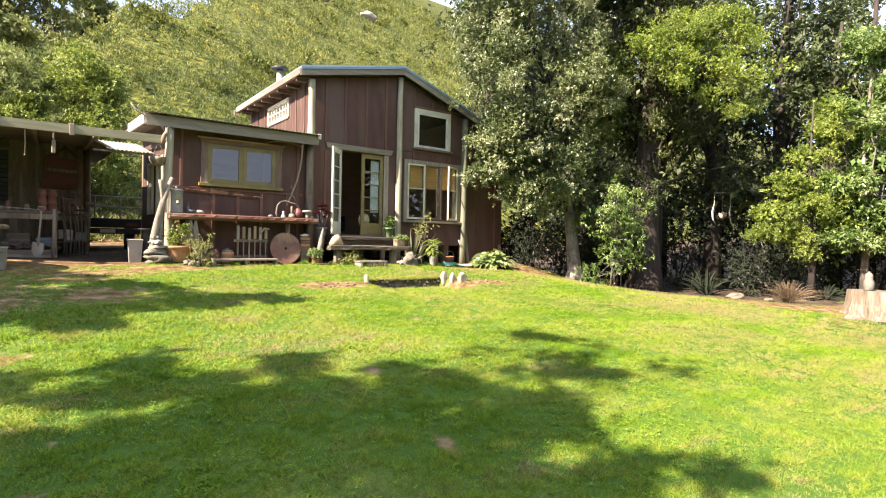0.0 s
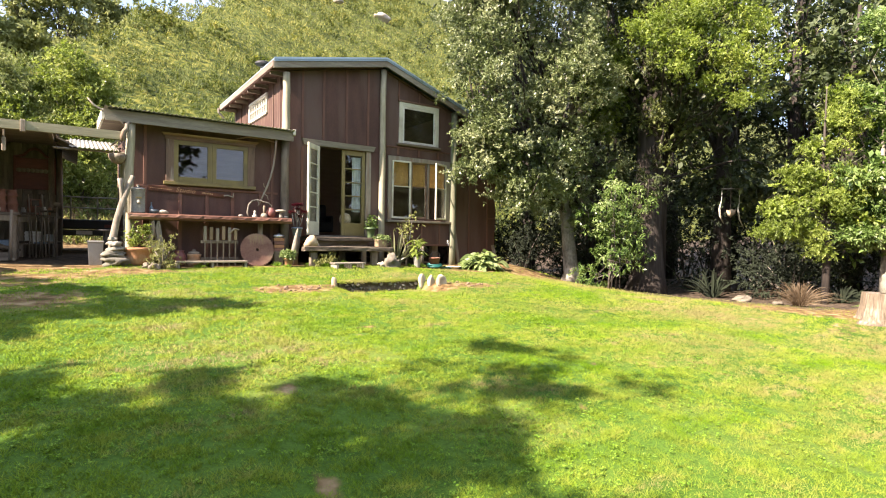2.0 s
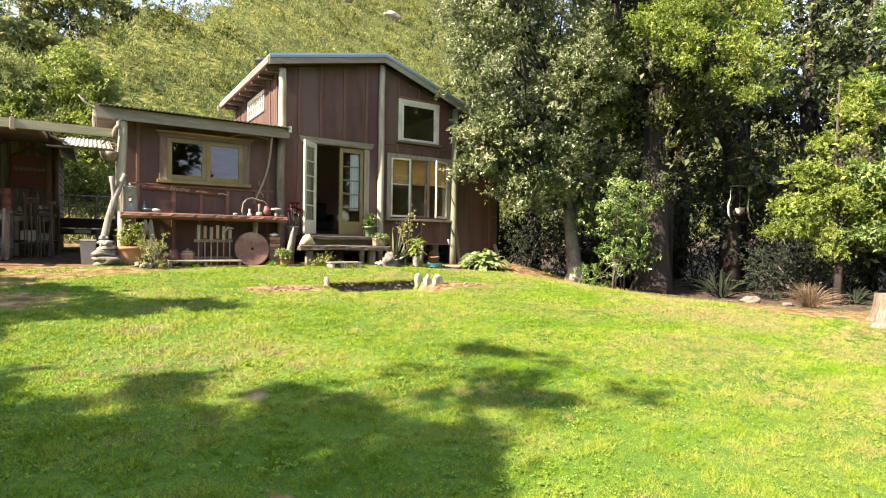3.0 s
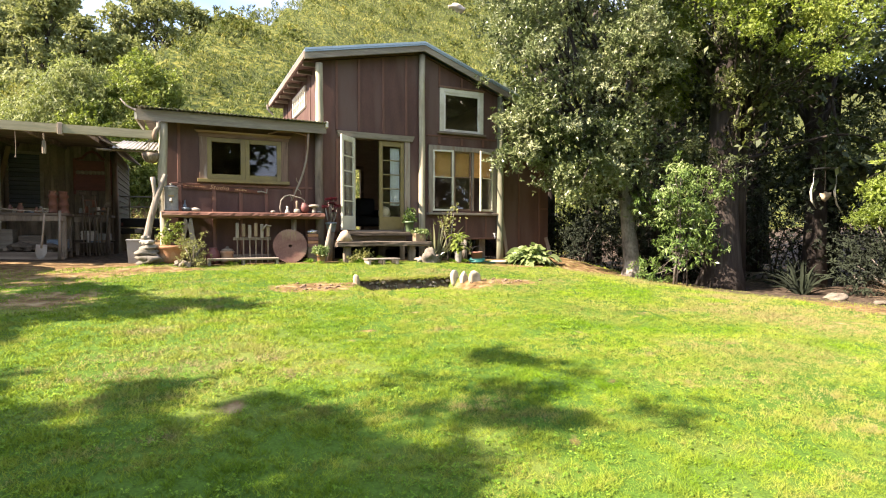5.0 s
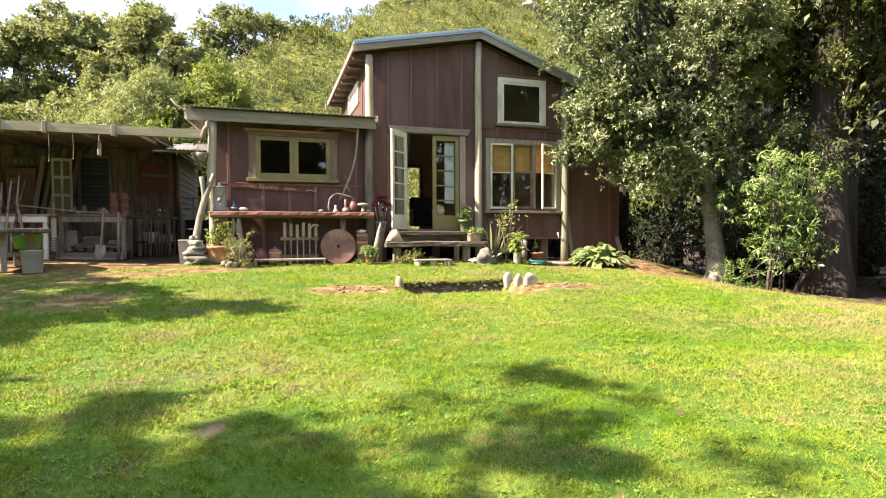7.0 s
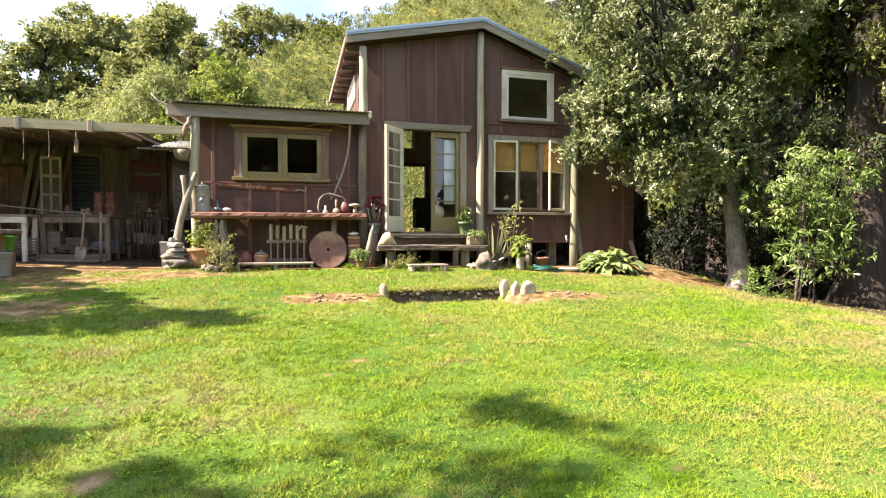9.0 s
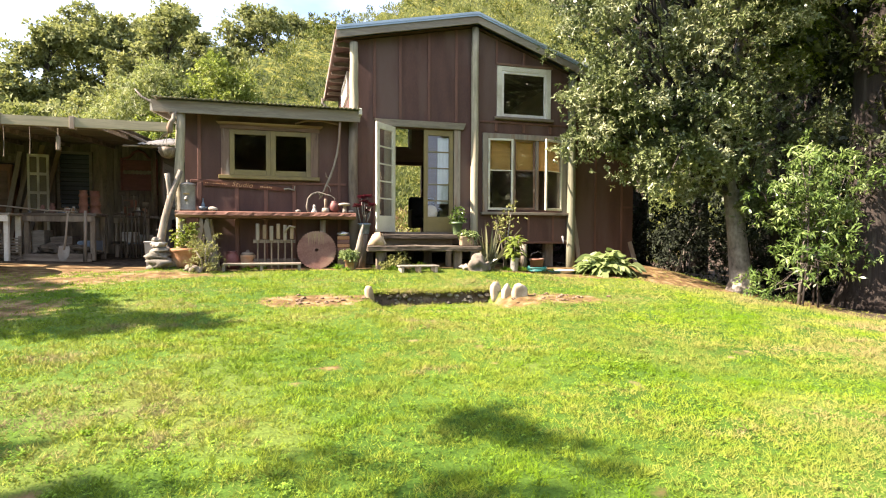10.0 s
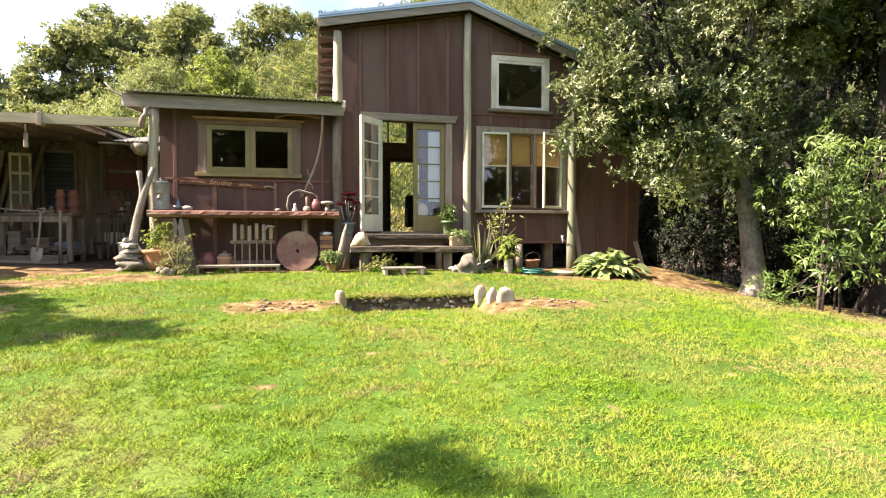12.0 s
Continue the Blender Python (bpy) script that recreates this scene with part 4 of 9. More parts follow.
def batten(x0, x1, z0, z1, y=FRONT, m=None, proud=0.022):
    bm = B()
    box(bm, x0, x1, y - proud, y + 0.002, z0, z1, 0.004)
    return part("batten", bm, m or M_BATTEN, cottage)


for x in (4.47, 4.97, 5.54, 6.10):
    batten(x - 0.028, x + 0.028, 3.82, under_roof(x))
batten(4.47 - 0.028, 4.47 + 0.028, 1.45, 3.62)
for x in (6.95, 7.55, 8.15):
    batten(x - 0.025, x + 0.025, under_roof(8.2) if x > 8 else 5.06, under_roof(x) - 0.002)
batten(6.58, 8.55, 1.405, 1.45)
for x in (7.05, 7.68, 8.24):
    batten(x - 0.025, x + 0.025, 1.455, 1.99)
batten(6.60, 8.53, 3.86, 3.90)
for x in (6.95, 7.55, 8.15):
    batten(x - 0.03, x + 0.03, 3.69, 3.855)
for x in (9.3, 9.95):
    batten(x - 0.025, x + 0.025, 0.95, 3.4, 10.95)
batten(9.97, 10.22, 2.18, 2.22, 10.95)
rng = random.Random(4)
for x, y, r, z0, z1, lab in ((4.07, 10.74, 0.080, 3.76, 5.18, "sun-bleached round corner post"), (6.47, 10.765, 0.074, 0.88, 5.70, "grey-green round timber post"), (8.62, 10.765, 0.085, 0.82, 4.96, "grey-green round timber post")):
    pts = [(x + 0.005 * math.sin(k * 1.7 + x), y, z0 + (z1 - z0) * k / 8) for k in range(9)]
    part("post", tube(B(), pts, [r * (1.06 - 0.012 * k) for k in range(9)], 16, 0.03, rng), M_SHADEPOST if x > 8 else M_POST, cottage, lab, True)


# lower half made apart, its darker timber painting in the eave's shade
pts = [(4.06 + 0.01 * math.sin(k * 1.3), 10.745, 0.9 + 2.855 * k / 5) for k in range(6)]
part("post", tube(B(), pts, [0.095 - 0.002 * k for k in range(6)], 14, 0.04, rng), M_OLDWOODV, cottage, "lower corner post, the eave's shade put into its dark timber", True)


def pane(x0, x1, z0, z1, y, parent):
    bm = B()
    box(bm, x0, x1, y, y + 0.004, z0, z1, 0)
    ob = part("pane", bm, M_GLASS, parent)
    ob.visible_shadow = False
    return ob


def sash(parent, x0, x1, z0, z1, y, w, m, bars=(), name="sash", thick=0.04):
    """A frame with its pane in the plane y; bars are heights of glazing bars."""
    bm = B()
    box(bm, x0, x0 + w, y, y + thick, z0, z1)
    box(bm, x1 - w, x1, y, y + thick, z0, z1)
    box(bm, x0 + w, x1 - w, y + 0.002, y + thick - 0.002, z0, z0 + w * 1.15)
    box(bm, x0 + w, x1 - w, y + 0.002, y + thick - 0.002, z1 - w, z1)
    for b in bars:
        box(bm, x0 + w, x1 - w, y + 0.006, y + thick - 0.006, b - 0.012, b + 0.012)
    return part(name, bm, m, parent)


def glazing(parent, x0, x1, z0, z1, y):
    return pane(x0, x1, z0, z1, y, parent)


def frame_of(name, x0, x1, z0, z1, w, y0, y1, m, parent, label, posts=()):
    """A head board that carries two jambs and any mullions as its parts."""
    bm = B()
    box(bm, x0 + w, x1 - w, y0 + 0.002, y1, z1 - w, z1)
    head = part(name, bm, m, parent, label)
    for a, b in ((x0, x0 + w), (x1 - w, x1)):
        bm = B()
        box(bm, a, b, y0, y1, z0, z1)
        part("jamb", bm, m, head)
    for a, b in posts:
        bm = B()
        box(bm, a, b, y0 + 0.02, y1, z0 + 0.05, z1 - w)
        part("mullion", bm, m, head)
    return head


# upper window
w_up = frame_of("window", 6.96, 8.15, 3.98, 5.02, 0.10, FRONT - 0.035, FRONT + 0.05, M_CREAM, cottage, "pale painted upper window with dark glass")
bm = B()
box(bm, 6.90, 8.20, FRONT - 0.09, FRONT + 0.05, 3.935, 3.985)
part("sill", bm, M_OLDWOOD, w_up)
sash(w_up, 7.06, 8.05, 4.0, 4.92, FRONT - 0.025, 0.05, M_WHITE)
glazing(w_up, 7.1, 8.0, 4.05, 4.88, FRONT - 0.005)
bm = B()
box(bm, 6.93, 8.18, FRONT - 0.05, FRONT + 0.02, 5.022, 5.07)
part("head", bm, M_CASING, w_up)

# lower window with two open casements
w_low = frame_of("window", 6.66, 8.54, 2.05, 3.65, 0.11, FRONT - 0.04, FRONT + 0.09, M_GREYV, cottage, "weathered three-light window with open casements and bamboo blinds", ((7.30, 7.36), (7.84, 7.90)))
bm = B()
box(bm, 6.62, 8.56, FRONT - 0.12, FRONT + 0.08, 1.995, 2.05)
part("sill", bm, M_GREY, w_low)
sash(w_low, 7.36, 7.84, 2.10, 3.55, FRONT + 0.02, 0.042, M_CASING, (2.92,))
glazing(w_low, 7.40, 7.80, 2.14, 3.52, FRONT + 0.035)
for hinge, width, ang in ((6.78, 0.54, -2.0), (8.43, 0.53, 205.0)):
    s = sash(w_low, 0, width, 2.09, 3.55, -0.02, 0.042, M_CREAM, (2.90,), "casement")
    s.matrix_local = pose(hinge, FRONT - 0.015, 0, 0, 0, ang)
    p = glazing(s, 0.04, width - 0.04, 2.13, 3.52, 0.0)
for x0, x1 in ((6.80, 7.30), (7.37, 7.84), (7.91, 8.42)):
    bm = B()
    k = 0
    z = 2.93
    while z < 3.56:
        box(bm, x0, x1, FRONT + 0.075, FRONT + 0.083, z, z + 0.015, 0)
        z += 0.02
    for x in (x0 + 0.1, x1 - 0.1):
        box(bm, x, x + 0.008, FRONT + 0.070, FRONT + 0.075, 2.93, 3.56, 0)
    part("blind", bm, M_BLIND, w_low, "half-drawn bamboo blind")

# french door
bm = B()
box(bm, 4.66, 4.80, FRONT - 0.03, FRONT + 0.12, FLOOR, 3.67)
door = part("door_frame", bm, M_GREYV, cottage, "weathered grey door surround")
bm = B()
box(bm, 6.06, 6.19, FRONT - 0.03, FRONT + 0.12, FLOOR, 3.67)
part("jamb", bm, M_GREYV, door)
bm = B()
hexa(bm, [(4.50, FRONT - 0.06, 3.675), (6.24, FRONT - 0.06, 3.675), (6.24, FRONT + 0.1, 3.675), (4.50, FRONT + 0.1, 3.675), (4.46, FRONT - 0.08, 3.80), (6.29, FRONT - 0.08, 3.80), (6.29, FRONT + 0.1, 3.80), (4.46, FRONT + 0.1, 3.80)])
part("lintel", bm, M_GREY, door, "worn grey lintel board")
bm = B()
box(bm, 4.66, 6.19, FRONT - 0.10, FRONT + 0.14, FLOOR - 0.045, FLOOR + 0.012)
part("threshold", bm, M_OLDWOOD, door)


def door_leaf(parent, width, m, label, panes=5):
    """A glazed leaf, hinge at x 0, its face to -y."""
    bm = B()
    z0, z1, s = FLOOR + 0.015, 3.655, 0.085
    box(bm, 0, s, 0, 0.042, z0, z1)
    box(bm, width - s, width, 0, 0.042, z0, z1)
    box(bm, s, width - s, 0.002, 0.04, z1 - 0.11, z1)
    box(bm, s, width - s, 0.002, 0.04, z0, z0 + 0.30)
    step = (z1 - 0.11 - z0 - 0.30) / panes
    for k in range(1, panes):
        z = z0 + 0.30 + k * step
        box(bm, s, width - s, 0.008, 0.034, z - 0.013, z + 0.013)
    leaf = part("door_leaf", bm, m, parent, label)
    for k in range(panes):
        z = z0 + 0.30 + k * step
        pane(s - 0.004, width - s + 0.004, z + 0.008, z + step - 0.008, 0.019, leaf)
    return leaf


leaf = door_leaf(door, 0.605, M_OLIVE, "closed olive-painted glazed door leaf")
leaf.matrix_local = pose(6.055, FRONT + 0.055, 0, 0, 0, 180)
leaf = door_leaf(door, 0.60, M_CREAM, "glazed door leaf swung open, cream inside")
leaf.matrix_local = pose(4.84, FRONT - 0.04, 0, 0, 0, 226)
bm = B()
for k in range(19):
    x = 5.75 + k * 0.012
    box(bm, x, x + 0.0125, FRONT + 0.10 + 0.012 * math.sin(k * 1.1), FRONT + 0.106 + 0.012 * math.sin(k * 1.1), 2.2, 3.52, 0)
curtain = tagged(part("curtain", bm, M_CURTAIN), "white cotton curtain gathered behind the glazed door", "curtain")
lamp = thing("paper_lamp", (5.64, FRONT + 0.22, FLOOR), "round paper lamp on a low stand inside the door", "lamp")
bm = B()
lathe(bm, [(0.03, 0.24), (0.11, 0.28), (0.145, 0.38), (0.145, 0.42), (0.11, 0.52), (0.03, 0.56)], seg=18)
part("shade", bm, M_PAPER, lamp, "cream paper shade", True)
bm = B()
lathe(bm, [(0.10, 0.0), (0.10, 0.02), (0.02, 0.03), (0.02, 0.245)], seg=14)
part("stand", bm, M_OLDWOOD, lamp)
chair = thing("armchair", (6.25, 14.4, FLOOR), "dark armchair standing inside the room", "armchair")
bm = B()
box(bm, -0.35, 0.35, -0.3, 0.3, 0.12, 0.42, 0.05)
part("seat", bm, M_BLACK, chair)
bm = B()
box(bm, -0.35, 0.35, 0.18, 0.34, 0.42, 0.95, 0.05)
part("backrest", bm, M_BLACK, chair)
for x in (-0.38, 0.28):
    bm = B()
    box(bm, x, x + 0.1, -0.3, 0.2, 0.12, 0.6, 0.03)
    part("armrest", bm, M_BLACK, chair)
frame_of("door_frame", 5.52, 6.50, FLOOR, 3.6, 0.09, BACK - 0.03, BACK + 0.12, M_CASING, cottage, "open back door frame")
w_bk = frame_of("window", 4.98, 6.12, 3.97, 4.70, 0.07, BACK - 0.03, BACK + 0.12, M_CREAM, cottage, "cream back window high on the wall", ((5.53, 5.57),))
pane(5.05, 6.05, 4.02, 4.62, BACK + 0.05, w_bk)
# gable side window
bm = B()
for y in (12.20, 13.74):
    box(bm, LX - 0.045, LX + 0.06, y, y + 0.06, 4.58, 5.06)
for z in (4.56, 5.0):
    box(bm, LX - 0.043, LX + 0.06, 12.26, 13.74, z, z + 0.07)
for k in range(1, 7):
    y = 12.26 + k * 1.48 / 7
    box(bm, LX - 0.03, LX + 0.03, y - 0.014, y + 0.014, 4.63, 5.0)
box(bm, LX - 0.03, LX + 0.03, 12.26, 13.74, 4.80, 4.825)
w_side = part("window", bm, M_WHITE, cottage, "white small-paned side window")
bm = B()
box(bm, LX + 0.034, LX + 0.038, 12.24, 13.76, 4.6, 5.03, 0)
part("pane", bm, M_GLASS, w_side)
for y in (11.2, 11.75, 14.1, 14.7):
    bm = B()
    box(bm, LX - 0.02, LX + 0.002, y, y + 0.05, 3.9, 5.16)
    part("batten", bm, M_BOARD, cottage)

# ---- kitchen lean-to (part of the cottage) ----
KX = 1.12
part("wall", wall_with_holes(B(), KX, LX - 0.002, 1.04, lambda x: 3.74, [(1.86, 3.28, 2.64, 3.42)], FRONT, FRONT + 0.09, "x"), M_WALL, cottage, "brown kitchen front wall")
part("wall", wall_with_holes(B(), FRONT + 0.092, 14.4, 1.0, lambda y: 3.80 + 0.08 * (y - 10.8), [(11.35, 12.15, 1.3, 3.2), (12.6, 13.4, 2.0, 3.2)], KX, KX + 0.09, "y"), M_BOARD, cottage, "sunlit brown kitchen side wall")
part("wall", wall_with_holes(B(), KX, LX, 1.0, lambda x: 4.0, [], 14.41, 14.5, "x"), M_INTERIOR, cottage)
bm = B()
box(bm, KX + 0.1, LX - 0.01, FRONT + 0.1, 14.4, 1.35, 1.45, 0)
part("floor", bm, M_OLDWOOD, cottage)
for y0, y1, z0 in ((11.35, 12.15, 1.3), (12.6, 13.4, 2.0)):
    bm = B()
    box(bm, KX - 0.03, KX + 0.06, y0, y0 + 0.07, z0, 3.2)
    box(bm, KX - 0.03, KX + 0.06, y1 - 0.07, y1, z0, 3.2)
    box(bm, KX - 0.03, KX + 0.06, y0 + 0.07, y1 - 0.07, 3.13, 3.2)
    box(bm, KX - 0.03, KX + 0.06, y0 + 0.07, y1 - 0.07, z0, z0 + 0.1)
    box(bm, KX, KX + 0.04, (y0 + y1) / 2 - 0.02, (y0 + y1) / 2 + 0.02, z0 + 0.1, 3.13)
    ws = part("window", bm, M_CREAM, cottage, "cream framed side light")
    bm = B()
    box(bm, KX + 0.02, KX + 0.024, y0 + 0.06, y1 - 0.06, z0 + 0.08, 3.15, 0)
    part("pane", bm, M_GLASS, ws)


def corrugated(bm, x0, x1, y0, y1, z0, z1, pitch=0.0762, amp=0.010, thick=0.003, rows=2):
    """Wavy sheet, its waves running from y0 to y1."""
    n = int((x1 - x0) / pitch * 6)
    grid = []
    for layer in (0, thick):
        g = []
        for j in range(rows):
            k = j / (rows - 1)
            g.append([bm.verts.new((x0 + (x1 - x0) * i / n, y0 + (y1 - y0) * k, z0 + (z1 - z0) * k + amp * math.sin(2 * math.pi * (x1 - x0) * i / n / pitch) + layer)) for i in range(n + 1)])
        grid.append(g)
    lo, hi = grid
    for j in range(rows - 1):
        for i in range(n):
            bm.faces.new((lo[j][i], lo[j + 1][i], lo[j + 1][i + 1], lo[j][i + 1]))
            bm.faces.new((hi[j][i], hi[j][i + 1], hi[j + 1][i + 1], hi[j + 1][i]))
    for i in range(n):
        bm.faces.new((lo[0][i], lo[0][i + 1], hi[0][i + 1], hi[0][i]))
        bm.faces.new((lo[-1][i + 1], lo[-1][i], hi[-1][i], hi[-1][i + 1]))
    return bm


part("roof", corrugated(B(), 0.68, 4.16, 10.40, 14.7, 3.875, 4.16), M_CORR, cottage, "galvanised corrugated lean-to roof", True)
bm = B()
hexa(bm, [(0.70, 10.50, 3.64), (4.16, 10.50, 3.655), (4.16, 10.545, 3.655), (0.70, 10.545, 3.64), (0.66, 10.50, 3.845), (4.16, 10.50, 3.855), (4.16, 10.545, 3.855), (0.66, 10.545, 3.845)])
part("fascia", bm, M_GREY, cottage, "weathered grey lean-to fascia")
bm = B()
box(bm, 4.13, 4.19, 10.44, 10.74, 3.78, 3.90, 0.006)
part("fascia_end", bm, M_WHITE, cottage, "whitish end block of the fascia")
bm = B()
hexa(bm, [(0.64, 10.55, 3.66), (0.68, 10.55, 3.66), (0.68, 13.0, 3.84), (0.64, 13.0, 3.84), (0.64, 10.55, 3.85), (0.68, 10.55, 3.85), (0.68, 13.0, 4.02), (0.64, 13.0, 4.02)])
part("fascia", bm, M_WHITE, cottage, "pale side fascia of the lean-to")
bm = B()
hexa(bm, [(0.72, 10.56, 3.80), (4.1, 10.56, 3.80), (4.1, 14.4, 4.05), (0.72, 14.4, 4.05), (0.72, 10.56, 3.83), (4.1, 10.56, 3.83), (4.1, 14.4, 4.08), (0.72, 14.4, 4.08)])
part("ceiling_lining", bm, M_OLDWOOD, cottage)
pts = [(1.09 + 0.015 * math.sin(k), 10.60, 0.93 + 2.72 * k / 8) for k in range(9)]
part("post", tube(B(), pts, [0.085 - 0.0015 * k for k in range(9)], 16, 0.03, rng), M_POST, cottage, "round pale verandah post", True)
# kitchen window
bm = B()
box(bm, 1.72, 1.86, FRONT - 0.03, FRONT + 0.03, 2.64, 3.47)
w_kit = part("window", bm, M_CASINGV, cottage, "wide two-light kitchen window in an olive frame")
bm = B()
box(bm, 3.28, 3.42, FRONT - 0.03, FRONT + 0.03, 2.64, 3.47)
part("jamb", bm, M_CASINGV, w_kit)
bm = B()
box(bm, 1.70, 3.44, FRONT - 0.035, FRONT + 0.03, 3.47, 3.545)
hexa(bm, [(1.68, FRONT - 0.05, 3.545), (3.46, FRONT - 0.05, 3.545), (3.46, FRONT, 3.545), (1.68, FRONT, 3.545), (1.64, FRONT - 0.09, 3.585), (3.50, FRONT - 0.09, 3.585), (3.50, FRONT, 3.585), (1.64, FRONT, 3.585)])
part("head", bm, M_CASING, w_kit, "varnished timber window head")
bm = B()
box(bm, 1.68, 3.44, FRONT - 0.08, FRONT + 0.05, 2.575, 2.64)
part("sill", bm, M_OLIVE, w_kit)
sash(w_kit, 1.86, 2.57, 2.645, 3.465, FRONT - 0.02, 0.085, M_OLIVE)
sash(w_kit, 2.572, 3.28, 2.645, 3.465, FRONT - 0.02, 0.085, M_OLIVE)
glazing(w_kit, 1.92, 2.51, 2.7, 3.42, FRONT + 0.0)
glazing(w_kit, 2.63, 3.22, 2.7, 3.42, FRONT + 0.0)
for k, (x, s) in enumerate(((1.98, 0.03), (2.12, 0.045), (2.2, 0.03), (2.75, 0.04), (2.95, 0.025), (3.05, 0.03))):
    it = stone(B(), (x, FRONT + 0.06, 2.66 + s), (s * 1.3, s, s), k, 2)
    tagged(part("pebble", it, M_STONE, None, "", True), "small pale pebble on the kitchen window sill", "pebble", "sill pebbles")
# added dark board at the back, in place of shade under the floor
bm = B()
box(bm, 4.12, 10.2, 15.3, 15.36, 0.7, 1.46, 0)
part("base_board", bm, M_OLDWOOD, cottage, "added dark board standing in for the shade under the floor")
batten(1.21, 3.93, 2.50, 2.545, proud=0.019)
for x in (1.36,):
    batten(x - 0.03, x + 0.03, 2.55, 3.70)
for x in (1.36, 1.98, 2.48, 2.98, 3.56):
    batten(x - 0.035, x + 0.035, 1.12, 2.495)
for x in (3.80,):
    batten(x - 0.03, x + 0.03, 1.12, 3.70)

# ---- trees ----
def limbs_to(bm, start, ends, r0, rng, seg=6):
    for e in ends:
        s, e = Vector(start), Vector(e)
        mid = (s + e) / 2 + Vector((rng.uniform(-0.3, 0.3), rng.uniform(-0.3, 0.3), rng.uniform(0, 0.4)))
        tube(bm, [s, s.lerp(mid, 0.5), mid, e.lerp(mid, 0.4), e], [r0, r0 * 0.85, r0 * 0.65, r0 * 0.4, r0 * 0.15], seg)
    return bm


def tree(name, base, trunk, radii, lobes, foliage, bark, leafm, label, category="tree", limb=0.07, forks=(0.45, 0.7), group="", seed=1, twigs=3, lift=0.15, core=0.0, split=0, reach=0.80, limb_bark=None, coarse=1.8):
    """A tree: trunk points and radii from its base, limbs to the lobes, foliage = (clumps, tips, leaves, length, width, spread, inner)."""
    t = thing(name, base, label, category, group)
    r = random.Random(seed)
    g = np.random.default_rng(seed)
    bm = tube(B(), trunk, radii, 16, 0.10, r)
    if limb_bark:
        part("trunk", bm, bark, t, "", True)
        bm = B()
    for lb in lobes:
        k = r.uniform(*forks)
        j = k * (len(trunk) - 1)
        i = int(j)
        s = Vector(trunk[i]).lerp(Vector(trunk[min(i + 1, len(trunk) - 1)]), j - i)
        limbs_to(bm, s, [lb[:3]], limb, r)
        for _ in range(twigs):
            q = [lb[a] + r.uniform(-0.8, 0.8) * lb[3 + a] for a in range(3)]
            limbs_to(bm, Vector(s).lerp(Vector(lb[:3]), 0.6), [q], limb * 0.35, r, 5)
    part("bough" if limb_bark else "trunk", bm, limb_bark or bark, t, "", True)
    clumps, tips, leaves, length, width, spread, inner = foliage
    outer = lobes
    if split:
        outer = []
        for lb in lobes:
            for _ in range(split):
                d = Vector((r.gauss(0, 1), r.gauss(0, 1), r.gauss(0.15, 1))).normalized()
                k = r.uniform(0.28, 0.46)
                outer.append((*[lb[a] + d[a] * lb[3 + a] * reach for a in range(3)], lb[3] * k, lb[4] * k, lb[5] * k))
    v, f = crown(outer, clumps, tips, leaves, length, width, spread, g, inner=inner, lift=lift)
    if core:
        inside = [(*lb[:3], *[q * 0.62 for q in lb[3:]]) for lb in lobes]
        v, f = join((v, f), crown(inside, int(clumps * core), 8, 6, length * coarse, 0.5, spread * 1.2, g, inner=0.6, lift=0))
    np_part("crown", v, f, leafm, t)
    return t


def gz(x, y):
    return float(ground_z(x, y, False))


